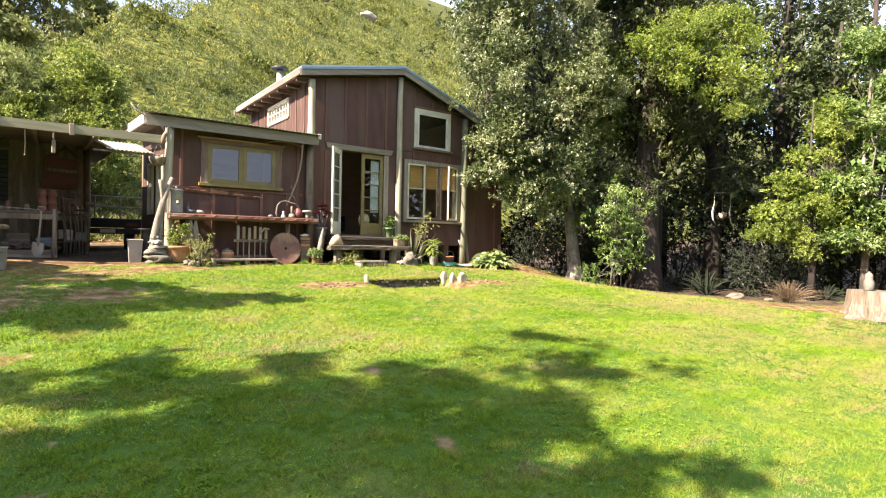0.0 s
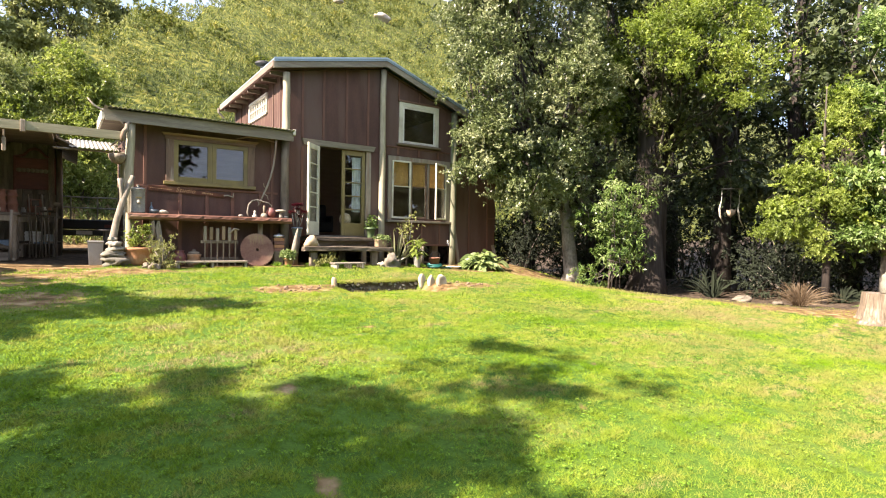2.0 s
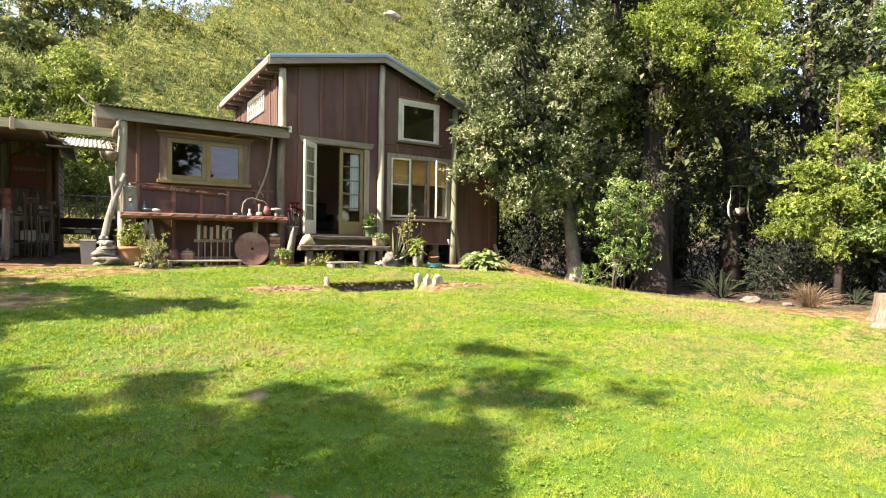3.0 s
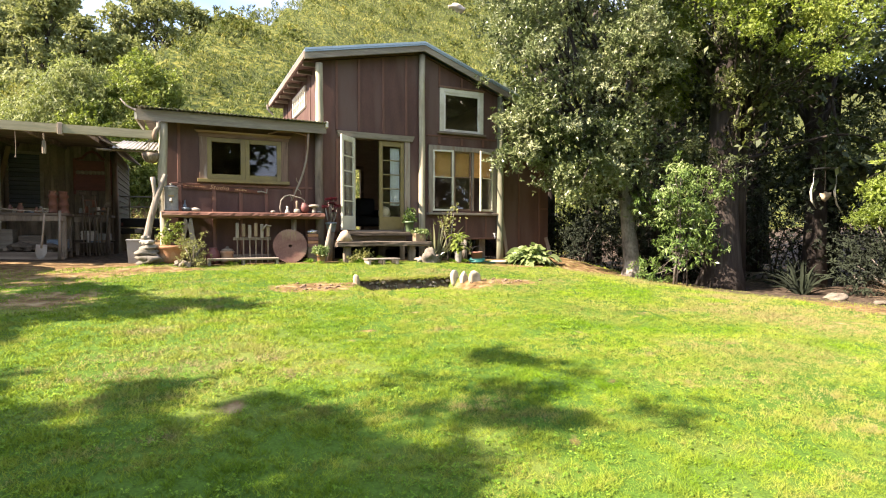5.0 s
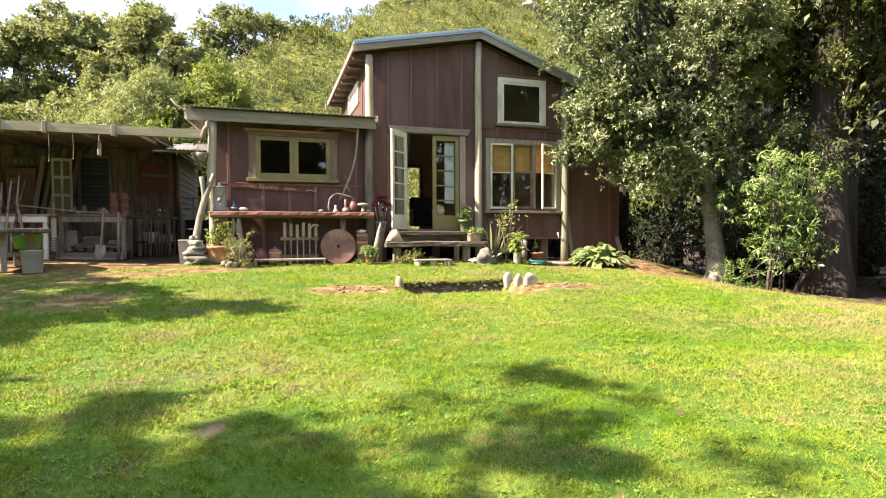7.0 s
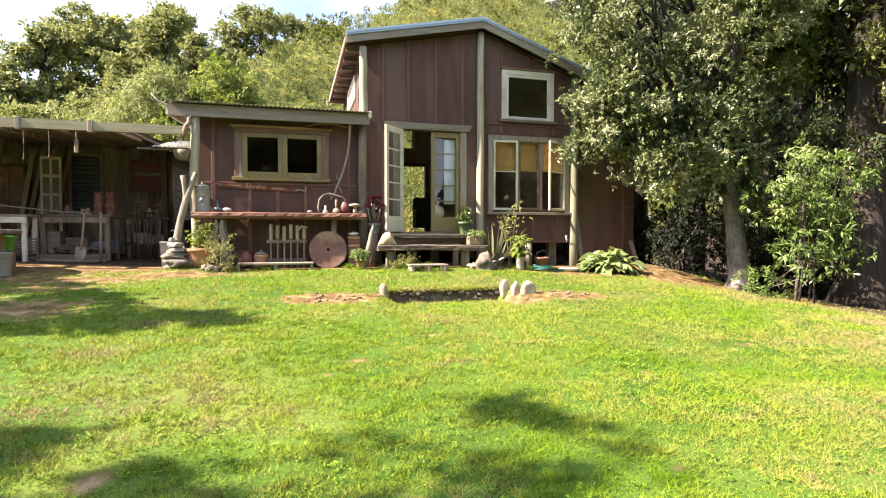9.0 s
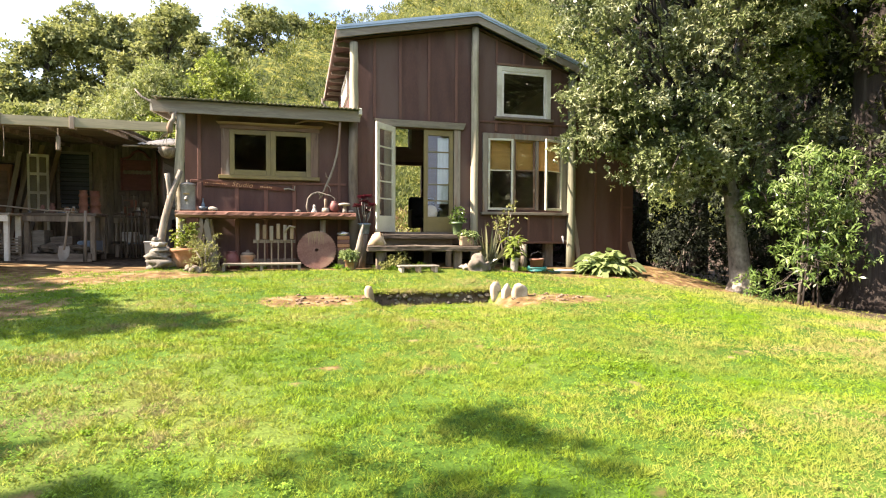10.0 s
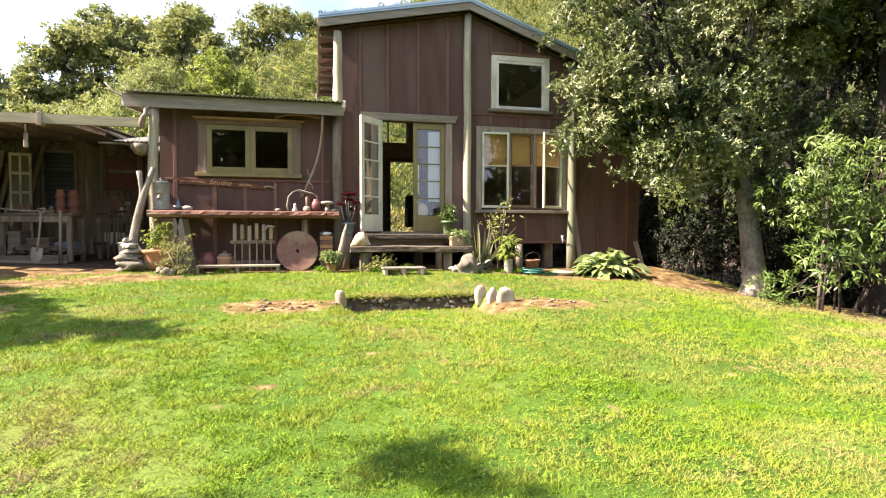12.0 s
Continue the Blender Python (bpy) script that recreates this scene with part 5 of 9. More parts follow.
# the broad-leaved tree beside the house
tree("broadleaf_tree", (11.3, 9.0, gz(11.3, 9.0) - 0.1), [(0, 0, 0), (0.02, 0, 0.35), (-0.05, 0.05, 1.2), (-0.15, 0.1, 2.2), (0.1, 0.2, 3.6), (0.2, 0.3, 5.5), (0.2, 0.4, 8)], [0.30, 0.195, 0.165, 0.15, 0.135, 0.10, 0.05],
     [(-1.9, 0.0, 3.5, 1.15, 1.0, 0.95), (-2.85, -0.1, 4.0, 0.75, 0.7, 0.7), (-2.5, 0.3, 3.1, 0.6, 0.5, 0.45), (-3.1, 0.1, 5.2, 0.7, 0.7, 0.7), (-2.5, 0.3, 4.7, 1.3, 1.2, 1.2), (-1.0, -0.2, 4.9, 1.4, 1.2, 1.4), (0.4, 0.1, 3.5, 1.2, 1.0, 1.1), (-1.6, 0.6, 6.9, 1.8, 1.6, 1.5), (0.4, 0.5, 6.2, 1.3, 1.3, 1.5), (-0.4, 0.7, 8.8, 2.2, 2.0, 1.8), (-0.9, 0.9, 2.8, 1.1, 1.0, 0.7), (-2.8, 0.5, 6.2, 1.0, 1.0, 1.0), (-2.3, 0.3, 7.4, 1.0, 1.0, 0.9), (-0.2, -0.7, 6.0, 0.8, 0.7, 1.2), (-0.1, -0.15, 2.3, 0.7, 0.6, 0.5), (-1.1, -0.5, 3.4, 0.8, 0.7, 0.8), (-1.8, -0.3, 2.5, 0.6, 0.5, 0.5), (0.2, -0.45, 1.75, 0.55, 0.4, 0.4), (-2.5, 0.6, 8.7, 1.2, 1.1, 1.1), (-3.3, 0.5, 7.4, 0.8, 0.8, 0.8), (-2.3, 0.3, 2.85, 0.65, 0.5, 0.5), (-1.35, -0.35, 2.45, 0.75, 0.5, 0.5), (-0.6, -0.5, 2.85, 0.75, 0.5, 0.6), (-2.6, -0.2, 3.6, 0.6, 0.5, 0.6), (-1.7, -0.3, 3.2, 0.7, 0.5, 0.5), (-3.1, 0.3, 2.9, 0.5, 0.45, 0.5), (-3.05, 0.0, 3.6, 0.55, 0.5, 0.5), (-2.9, 0.25, 3.2, 0.55, 0.4, 0.5), (0.7, 0.0, 4.2, 0.6, 0.6, 0.6), (0.2, 0.0, 5.6, 0.6, 0.6, 0.6), (1.2, -0.3, 3.2, 0.55, 0.5, 0.45)],
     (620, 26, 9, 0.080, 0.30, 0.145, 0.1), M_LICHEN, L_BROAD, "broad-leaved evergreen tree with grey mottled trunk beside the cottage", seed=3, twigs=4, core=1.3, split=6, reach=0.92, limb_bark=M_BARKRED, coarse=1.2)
tree("leafy_sapling", (11.45, 7.85, gz(11.45, 7.85) - 0.05), [(0, 0, 0), (0.05, 0, 0.8), (0.15, 0.02, 1.8), (0.2, 0, 2.9)], [0.03, 0.026, 0.02, 0.01],
     [(-0.35, 0.3, 0.26, 0.45, 0.4, 0.28), (0.35, -0.15, 0.75, 0.5, 0.4, 0.4), (-0.2, -0.1, 0.8, 0.4, 0.4, 0.35), (0.1, -0.1, 1.4, 0.7, 0.6, 0.5), (0.6, 0, 1.9, 0.75, 0.6, 0.5), (0.1, 0, 2.5, 0.75, 0.6, 0.5), (1.0, 0.1, 1.1, 0.55, 0.55, 0.45), (1.0, 0.0, 2.4, 0.5, 0.5, 0.4), (-0.4, 0.1, 2.0, 0.5, 0.5, 0.4)],
     (150, 6, 8, 0.112, 0.27, 0.10, 0.3), M_BARK, L_BRIGHT, "bright green sapling thicket at the foot of the tree", "sapling", 0.016, (0.05, 0.6), seed=5, lift=-0.3)
for k, (dx, dy) in enumerate(((0.25, -0.25), (0.55, 0.1), (-0.15, -0.3))):
    t = thing("sapling_stem", (11.45 + dx, 7.95 + dy, gz(11.45, 7.95) - 0.05), "thin bare sapling stem beside the trunk", "sapling", "sapling stems")
    part("stem", tube(B(), [(0, 0, 0), (0.05 * k, 0.02, 0.8), (0.15, 0.05, 1.7), (0.3 - 0.2 * k, 0, 2.5)], [0.018, 0.016, 0.012, 0.007], 7), M_BARKRED, t, "", True)
TOTARA = (13.1, 7.9, gz(13.1, 7.9) - 0.1)
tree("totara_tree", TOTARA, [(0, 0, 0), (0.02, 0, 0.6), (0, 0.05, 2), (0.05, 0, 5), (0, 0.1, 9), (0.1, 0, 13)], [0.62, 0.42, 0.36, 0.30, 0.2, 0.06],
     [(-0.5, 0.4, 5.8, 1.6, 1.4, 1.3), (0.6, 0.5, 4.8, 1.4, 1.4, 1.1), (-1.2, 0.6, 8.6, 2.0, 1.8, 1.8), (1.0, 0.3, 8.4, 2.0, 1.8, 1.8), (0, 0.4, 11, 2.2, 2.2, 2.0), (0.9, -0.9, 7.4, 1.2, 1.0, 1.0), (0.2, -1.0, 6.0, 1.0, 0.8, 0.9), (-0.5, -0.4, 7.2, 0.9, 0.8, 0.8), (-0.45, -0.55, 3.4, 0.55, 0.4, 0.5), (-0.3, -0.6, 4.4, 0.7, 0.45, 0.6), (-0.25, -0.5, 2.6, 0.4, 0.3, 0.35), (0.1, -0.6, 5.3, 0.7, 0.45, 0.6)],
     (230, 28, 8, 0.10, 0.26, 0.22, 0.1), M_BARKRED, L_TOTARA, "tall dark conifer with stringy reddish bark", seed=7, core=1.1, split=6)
# sunlit sprays before the totara, their sun painted by the lighter leaf
tree("sun_toned_conifer", (TOTARA[0] + 1.2, TOTARA[1] + 0.4, gz(14.3, 8.3) - 0.1), [(0, 0, 0), (0.0, 0, 2.5), (-0.6, -0.6, 5.0), (-1.0, -1.2, 7.6)], [0.17, 0.14, 0.10, 0.03],
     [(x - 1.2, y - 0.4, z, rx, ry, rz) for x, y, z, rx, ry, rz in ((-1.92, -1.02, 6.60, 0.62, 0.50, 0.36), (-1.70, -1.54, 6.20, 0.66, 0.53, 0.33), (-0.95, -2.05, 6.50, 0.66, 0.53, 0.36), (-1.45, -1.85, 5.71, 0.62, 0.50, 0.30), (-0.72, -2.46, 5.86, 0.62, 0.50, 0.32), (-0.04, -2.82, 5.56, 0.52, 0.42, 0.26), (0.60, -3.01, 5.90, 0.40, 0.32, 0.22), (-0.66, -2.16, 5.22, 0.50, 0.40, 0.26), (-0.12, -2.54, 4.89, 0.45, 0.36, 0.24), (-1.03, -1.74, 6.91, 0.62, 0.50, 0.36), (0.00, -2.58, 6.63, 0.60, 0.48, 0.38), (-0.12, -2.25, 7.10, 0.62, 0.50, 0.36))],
     (230, 17, 9, 0.055, 0.30, 0.11, 0.12), M_BARKRED, L_YOUNG, "conifer with yellow-green sprays among dark trees, sun put into their colour", seed=23, limb=0.03, split=5, core=0.3, twigs=2)
WOOD = ((14.8, 11.6, 12, 1.0), (16.3, 7.6, 11, 0.9), (18.5, 10.8, 13, 1.1), (15.4, 15.0, 12, 1.1), (18.4, 5.0, 8.5, 0.8), (21.5, 1.2, 6.5, 0.8), (22.5, 8.0, 12, 1.1), (12.6, 14.2, 11, 1.0), (19.5, 14.5, 13, 1.2), (24.0, 4.5, 8.5, 1.0), (17.6, 13.4, 13, 1.1), (23.0, 13.5, 13, 1.2), (25.5, 17.0, 15, 1.3), (20.2, 7.2, 12, 1.0), (23.0, 5.4, 11.5, 1.1), (27.5, 9.5, 14, 1.3))
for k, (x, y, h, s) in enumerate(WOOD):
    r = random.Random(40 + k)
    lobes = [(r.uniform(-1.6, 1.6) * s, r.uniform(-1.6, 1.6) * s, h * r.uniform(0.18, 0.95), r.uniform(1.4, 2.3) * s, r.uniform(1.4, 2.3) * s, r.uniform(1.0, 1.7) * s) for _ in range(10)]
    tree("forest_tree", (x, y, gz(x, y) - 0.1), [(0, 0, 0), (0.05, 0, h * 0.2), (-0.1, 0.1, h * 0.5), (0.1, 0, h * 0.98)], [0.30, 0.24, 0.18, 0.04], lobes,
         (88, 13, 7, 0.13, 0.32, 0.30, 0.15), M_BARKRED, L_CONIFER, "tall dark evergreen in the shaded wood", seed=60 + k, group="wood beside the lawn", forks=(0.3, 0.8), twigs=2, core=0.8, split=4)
tree("sun_toned_conifer", (12.7, 9.5, gz(12.7, 9.5) - 0.1), [(0, 0, 0), (0.0, 0, 2.5), (-0.1, -0.2, 5.0), (0, -0.2, 8.6)], [0.16, 0.13, 0.09, 0.03],
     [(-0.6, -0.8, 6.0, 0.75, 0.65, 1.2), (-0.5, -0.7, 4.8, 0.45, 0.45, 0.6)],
     (150, 18, 9, 0.060, 0.28, 0.14, 0.15), M_BARKRED, L_YOUNG, "yellow-green conifer between the large trees, sun put into its leaf colour", seed=19, limb=0.04, split=5, core=0.8)
tree("young_totara", (14.4, 4.15, gz(14.4, 4.15) - 0.05), [(0, 0, 0), (0.03, 0, 1.0), (-0.1, 0.1, 2.2), (-0.1, 0.05, 5.0)], [0.085, 0.07, 0.045, 0.012],
     [(-0.70, 0.52, 2.20, 0.55, 0.55, 0.26), (-0.30, 0.22, 1.75, 0.50, 0.50, 0.24), (-0.42, 0.31, 2.90, 0.55, 0.55, 0.28), (0.06, -0.04, 2.40, 0.55, 0.55, 0.26), (0.46, -0.34, 2.00, 0.50, 0.50, 0.24), (-0.10, 0.07, 3.50, 0.50, 0.50, 0.28), (0.42, -0.31, 3.00, 0.50, 0.50, 0.26), (0.22, -0.16, 4.10, 0.45, 0.45, 0.30), (-0.86, 0.64, 1.70, 0.40, 0.40, 0.22), (0.22, -0.16, 4.80, 0.30, 0.30, 0.30), (0.66, -0.49, 2.60, 0.40, 0.40, 0.24), (-0.18, 0.13, 1.35, 0.35, 0.35, 0.16)],
     (330, 13, 9, 0.062, 0.26, 0.105, 0.2), M_BARKRED, L_YOUNG, "young yellow-green conifer with layered sprays", seed=9, limb=0.025, split=5, core=0.35)
tree("pale_tree", (15.3, 3.35, gz(15.3, 3.35) - 0.05), [(0, 0, 0), (0.1, 0, 1.4), (0.0, 0.1, 3.2), (0.2, 0, 6.5)], [0.09, 0.075, 0.05, 0.015],
     [(-0.2, 0.2, 1.5, 0.7, 0.6, 0.4), (0.3, -0.2, 2.3, 0.9, 0.8, 0.5), (-0.3, 0.3, 3.0, 0.8, 0.7, 0.5), (0.5, -0.2, 3.6, 0.9, 0.8, 0.5), (0.0, 0.1, 4.5, 0.9, 0.8, 0.55), (0.6, -0.3, 5.2, 0.8, 0.7, 0.5), (0.2, 0, 6.2, 0.7, 0.6, 0.6), (0.9, -0.6, 2.0, 0.7, 0.6, 0.45), (1.1, -0.7, 4.2, 0.7, 0.6, 0.5)],
     (330, 12, 7, 0.095, 0.36, 0.13, 0.25), M_BARK, L_BRIGHT, "slender leafy tree with fresh green leaves", seed=11, limb=0.022, split=4, core=0.3, lift=-0.1)
# garden trees out of view beside and behind the lawn, for shade and reflections
SHIFT = 1.0 / math.tan(se)


def over(sx, sy, z, r, rz=None):
    """A crown lobe at height z whose shade falls at (sx, sy) on the lawn."""
    d = (z - gz(sx, sy)) * SHIFT
    return (sx + math.sin(sb) * d, sy + math.cos(sb) * d, z, r, r, rz or r * 0.6)


def shade_tree(base, targets, seed, foliage):
    bx, by = base
    bz = gz(bx, by) - 0.1
    lobes = [(x - bx, y - by, z - bz, rx, ry, rz) for x, y, z, rx, ry, rz in targets]
    top = max(l[2] for l in lobes)
    tree("garden_tree", (bx, by, bz), [(0, 0, 0), (0.1, 0, top * 0.3), (0, 0.1, top * 0.6), (0, 0, top * 0.9)], [0.24, 0.19, 0.13, 0.04], lobes,
         foliage, M_BARK, L_BROAD, "leafy garden tree shading the lawn", seed=seed, group="garden trees", forks=(0.4, 0.8), twigs=2, limb=0.022, split=5, reach=0.85)


shade_tree((-6.6, 1.6), [over(-0.1, 4.4, 5.8, 0.22, 0.15), over(-0.7, 3.95, 5.7, 0.5), over(0.5, 3.3, 6.0, 0.5), over(1.1, 2.9, 6.1, 0.6), over(1.85, 2.7, 6.3, 0.45), over(2.4, 2.3, 6.4, 0.42), over(2.65, 1.95, 6.5, 0.2), over(2.1, 1.75, 6.4, 0.42), over(1.5, 2.1, 6.3, 0.6), over(0.9, 2.1, 6.2, 0.6), over(0.3, 2.4, 6.0, 0.65), over(-0.3, 2.7, 5.9, 0.6), over(-1.0, 2.6, 5.8, 0.7), over(1.2, 3.75, 6.1, 0.24, 0.2), over(1.9, 3.35, 6.4, 0.24, 0.12), over(3.3, 2.88, 6.8, 0.21, 0.12), over(3.6, 2.68, 6.8, 0.17, 0.1), over(3.84, 2.42, 6.9, 0.14, 0.08), over(3.8, 3.02, 6.9, 0.16, 0.1), over(4.15, 2.92, 7.0, 0.10, 0.06), over(3.17, 3.5, 6.8, 0.13, 0.07), over(4.2, 3.86, 7.0, 0.14, 0.08), over(4.35, 3.6, 7.0, 0.14, 0.08), over(4.5, 3.34, 7.1, 0.15, 0.08), over(4.67, 3.04, 7.1, 0.13, 0.07), over(4.86, 2.28, 7.2, 0.15, 0.08), over(5.04, 2.04, 7.2, 0.12, 0.07), over(1.4, 0.95, 6.4, 0.4), over(2.2, 1.0, 6.5, 0.26), over(2.5, 0.75, 6.5, 0.26), over(2.8, 0.6, 6.6, 0.18), over(0.0, 1.9, 6.0, 0.7), over(0.7, 1.6, 6.2, 0.5), over(-1.8, 1.6, 5.8, 0.9)], 90, (980, 7, 7, 0.13, 0.42, 0.10, 0.4))
shade_tree((-6.5, 7.0), [over(-1.1, 6.6, 5.0, 0.7), over(-0.4, 7.2, 5.2, 0.6), over(0.3, 6.75, 5.3, 0.5), over(0.9, 6.9, 5.4, 0.4), over(1.45, 6.9, 5.5, 0.26), over(1.95, 6.75, 5.5, 0.16, 0.12), over(-0.6, 6.1, 5.0, 0.4), over(-1.0, 8.2, 5.6, 0.6), over(-2.0, 7.2, 5.0, 0.9), over(-2.2, 8.2, 5.4, 0.7), over(-0.9, 8.9, 5.9, 0.5), over(-0.3, 8.2, 5.6, 0.5), over(0.3, 7.6, 5.4, 0.42), over(-1.5, 7.5, 5.3, 0.7), over(-1.3, 9.4, 6.0, 0.4)], 91, (760, 7, 7, 0.13, 0.42, 0.10, 0.4))
# out of view: trees behind darken window reflections, the added western row blocks skylight
GARDEN = ((-13.5, -2.5, 8.0, 2.6, 8), (-4.0, -13.0, 9.5, 3.4, 12), (1.9, -15.0, 10.5, 3.2, 24), (-10.0, -10.0, 9.5, 3.2, 9), (16.5, -14.0, 15, 4.5, 16), (21.5, -13.0, 15, 4.5, 16), (27.0, -12.0, 15, 4.5, 16), (27, -4, 13, 4, 12), (16.2, -15.5, 12, 2.6, 16), (4.4, -15.5, 10.5, 2.6, 24), (-1.0, -16.5, 11, 3.2, 16), (-21, -10, 10.5, 4.5, 13), (-22, -2, 11, 4.5, 13), (-22, 6, 11, 4.5, 13), (-21, 14, 10.5, 4.5, 13))
for k, (x, y, h, r0, nl) in enumerate(GARDEN):
    r = random.Random(80 + k)
    lobes = [(r.uniform(-0.8, 0.8) * r0, r.uniform(-0.7, 0.7) * r0, h * r.uniform(0.12, 0.95), r0 * r.uniform(0.35, 0.6), r0 * r.uniform(0.35, 0.6), r0 * r.uniform(0.25, 0.45)) for _ in range(nl)]
    tree("garden_tree", (x, y, gz(x, y) - 0.1), [(0, 0, 0), (0.1, 0, h * 0.3), (0, 0.1, h * 0.6), (0, 0, h * 0.9)], [0.24, 0.19, 0.13, 0.04], lobes,
         (110, 4, 6, 0.75, 0.6, 0.42, 0.4), M_BARK, L_CONIFER, "leafy out-of-view garden tree added for reflections and to block skylight", seed=95 + k, group="garden trees", forks=(0.2, 0.9), twigs=2)

# ---- hillside, bushes and far forest ----
def on_slope(bear, far):
    """Places on the hillside by bearing and distance, those past the crest left out."""
    x, y = np.sin(bear) * far + 0.8, np.cos(bear) * far - 0.3
    ridge = np.interp(x + 0.02 * (y - 40), [a for a, b in RIDGE], [b for a, b in RIDGE])
    ok = (y > 19.0) & ((y - 18.5 - 0.05 * np.abs(x - 4)) < ridge / 0.62 * 1.08)
    for bx, by, gap in ((54.5, 102.6, 3.2), (43.8, 101.2, 2.2), (20.9, 73.8, 1.2)):
        ok &= np.hypot(x - bx, (y - by) * 0.6) > gap
    return x[ok], y[ok], far[ok]


def hill_scrub():
    """Fern tufts, upright seedlings and low mounds set close over the whole slope, larger and fewer with distance."""
    g = np.random.default_rng(21)
    n = 80000
    x, y, far = on_slope(g.uniform(-0.56, 0.72, n), 19 + 185 * g.random(n) ** 1.7)
    m, k = len(x), 7
    z = ground_z(x, y)
    kind = g.random(m)
    size = g.uniform(0.12, 0.34, m) * (0.45 + 0.0145 * far)
    tall = kind > 0.78
    ci = np.repeat(np.arange(m), k)
    q = m * k
    a = g.uniform(0, 2 * math.pi, q)
    rise = np.where(tall[ci], g.uniform(1.6, 4.0, q), g.uniform(0.4, 2.2, q))
    way = np.stack([np.cos(a), np.sin(a) - 0.15, rise], 1)
    sc = size[ci]
    base = np.stack([x, y, z], 1)[ci] + np.stack([g.normal(0, 0.45, q) * sc, g.normal(0, 0.45, q) * sc, np.abs(g.normal(0.15, 0.35, q)) * sc], 1)
    base[:, 2] += 0.25 * (base[:, 1] - y[ci])
    face = g.normal(size=(q, 3)) * 0.5 + np.array([-0.2, -0.4, 1.0])
    ln = sc * np.where(tall[ci], g.uniform(0.8, 1.7, q), g.uniform(0.6, 1.15, q))
    w = ln * np.where(tall[ci], g.uniform(0.08, 0.15, q), g.uniform(0.14, 0.28, q))
    v, f = leaf_quads(base, way, face, ln, w, 0.10)
    return tagged(np_part("hillside_scrub", v, f, L_HILL), "yellow-green fern and scrub covering the steep hillside", "scrub", kind="stuff")


hill_scrub()


def hill_shrubs(count, nearest, furthest, clumps, leaf, seed):
    """Rounded shrubs that stand above the scrub, with shaded gaps between them."""
    g = np.random.default_rng(seed)
    x, y, far = on_slope(g.uniform(-0.56, 0.72, count), g.uniform(nearest, furthest, count))
    r = g.uniform(0.28, 0.75, len(x)) * (0.45 + 0.010 * far)
    lobes = np.stack([x, y, ground_z(x, y) + r * 0.5, r, r, r * g.uniform(0.7, 1.25, len(x))], 1)
    return crown(lobes, clumps, 5, 5, leaf, 0.34, leaf * 0.8, g, out=0.6, lift=0.5, inner=0.1)


v, f = join(hill_shrubs(420, 20, 48, 2300, 0.14, 61), hill_shrubs(760, 44, 190, 3000, 0.34, 62))
tagged(np_part("hillside_shrubs", v, f, L_HILL), "low rounded shrubs scattered over the steep hillside", "shrubs", kind="stuff")


def bush(name, at, lobes, foliage, leafm, label, category="bush", group="", seed=1, lift=0.15):
    t = thing(name, at, label, category, group)
    g = np.random.default_rng(seed)
    r = random.Random(seed)
    bm = B()
    for lb in lobes[:5]:
        tube(bm, [(0.04 * r.uniform(-1, 1), 0.04 * r.uniform(-1, 1), 0), (lb[0] * 0.4, lb[1] * 0.4, lb[2] * 0.55), (lb[0], lb[1], lb[2])], [0.02 + 0.012 * lb[5], 0.015 + 0.008 * lb[5], 0.006], 6)
    part("stem", bm, M_BARK, t, "", True)
    c, tp, lv, ln, w, sp, inner = foliage
    v, f = crown(lobes, c, tp, lv, ln, w, sp, g, inner=inner, lift=lift)
    np_part("foliage", v, f, leafm, t)
    return t


bush("round_bush", (0.5, 21.9, gz(0.5, 21.9)), [(0.1, 0, 3.30, 0.85, 0.9, 0.95), (-0.4, 0.1, 4.50, 0.75, 0.8, 0.6), (0.1, -0.3, 2.30, 0.95, 0.9, 0.9), (-0.9, 0.1, 3.80, 0.7, 0.7, 0.6), (0.35, 0, 4.20, 0.55, 0.6, 0.5), (-0.3, -0.2, 1.10, 1.2, 1.0, 1.0), (-0.45, 0.1, 5.05, 0.4, 0.4, 0.3)], (420, 11, 8, 0.10, 0.42, 0.16, 0.2), L_BUSH, "dense rounded green bush behind the lean-to", seed=31)
bush("dark_bush", (-1.6, 21.3, gz(-1.6, 21.3)), [(0.1, 0, 2.60, 0.75, 0.8, 0.7), (0.5, -0.2, 1.80, 0.8, 0.8, 0.7), (-0.5, 0, 1.80, 0.8, 0.8, 0.7), (0.2, 0.2, 3.20, 0.5, 0.5, 0.4)], (230, 11, 8, 0.10, 0.42, 0.16, 0.2), L_BUSH, "dense leafy bush behind the shed", seed=33)
bush("pale_bush", (-2.4, 22.3, gz(-2.4, 22.3)), [(0.1, 0, 2.90, 1.0, 1.0, 1.1), (1.0, 0.2, 3.30, 0.8, 0.8, 0.9), (-0.9, 0, 2.20, 0.9, 0.9, 0.8), (-2.1, 0, 1.50, 1.1, 1.0, 0.7), (0.2, -0.2, 1.50, 1.5, 1.2, 1.0), (0.4, 0.1, 4.20, 0.5, 0.5, 0.4), (-3.2, 0.2, 0.70, 1.1, 1.0, 0.6)], (480, 10, 9, 0.19, 0.16, 0.28, 0.3), L_WILLOW, "pale green drooping willow-like bush", seed=35, lift=-0.55)
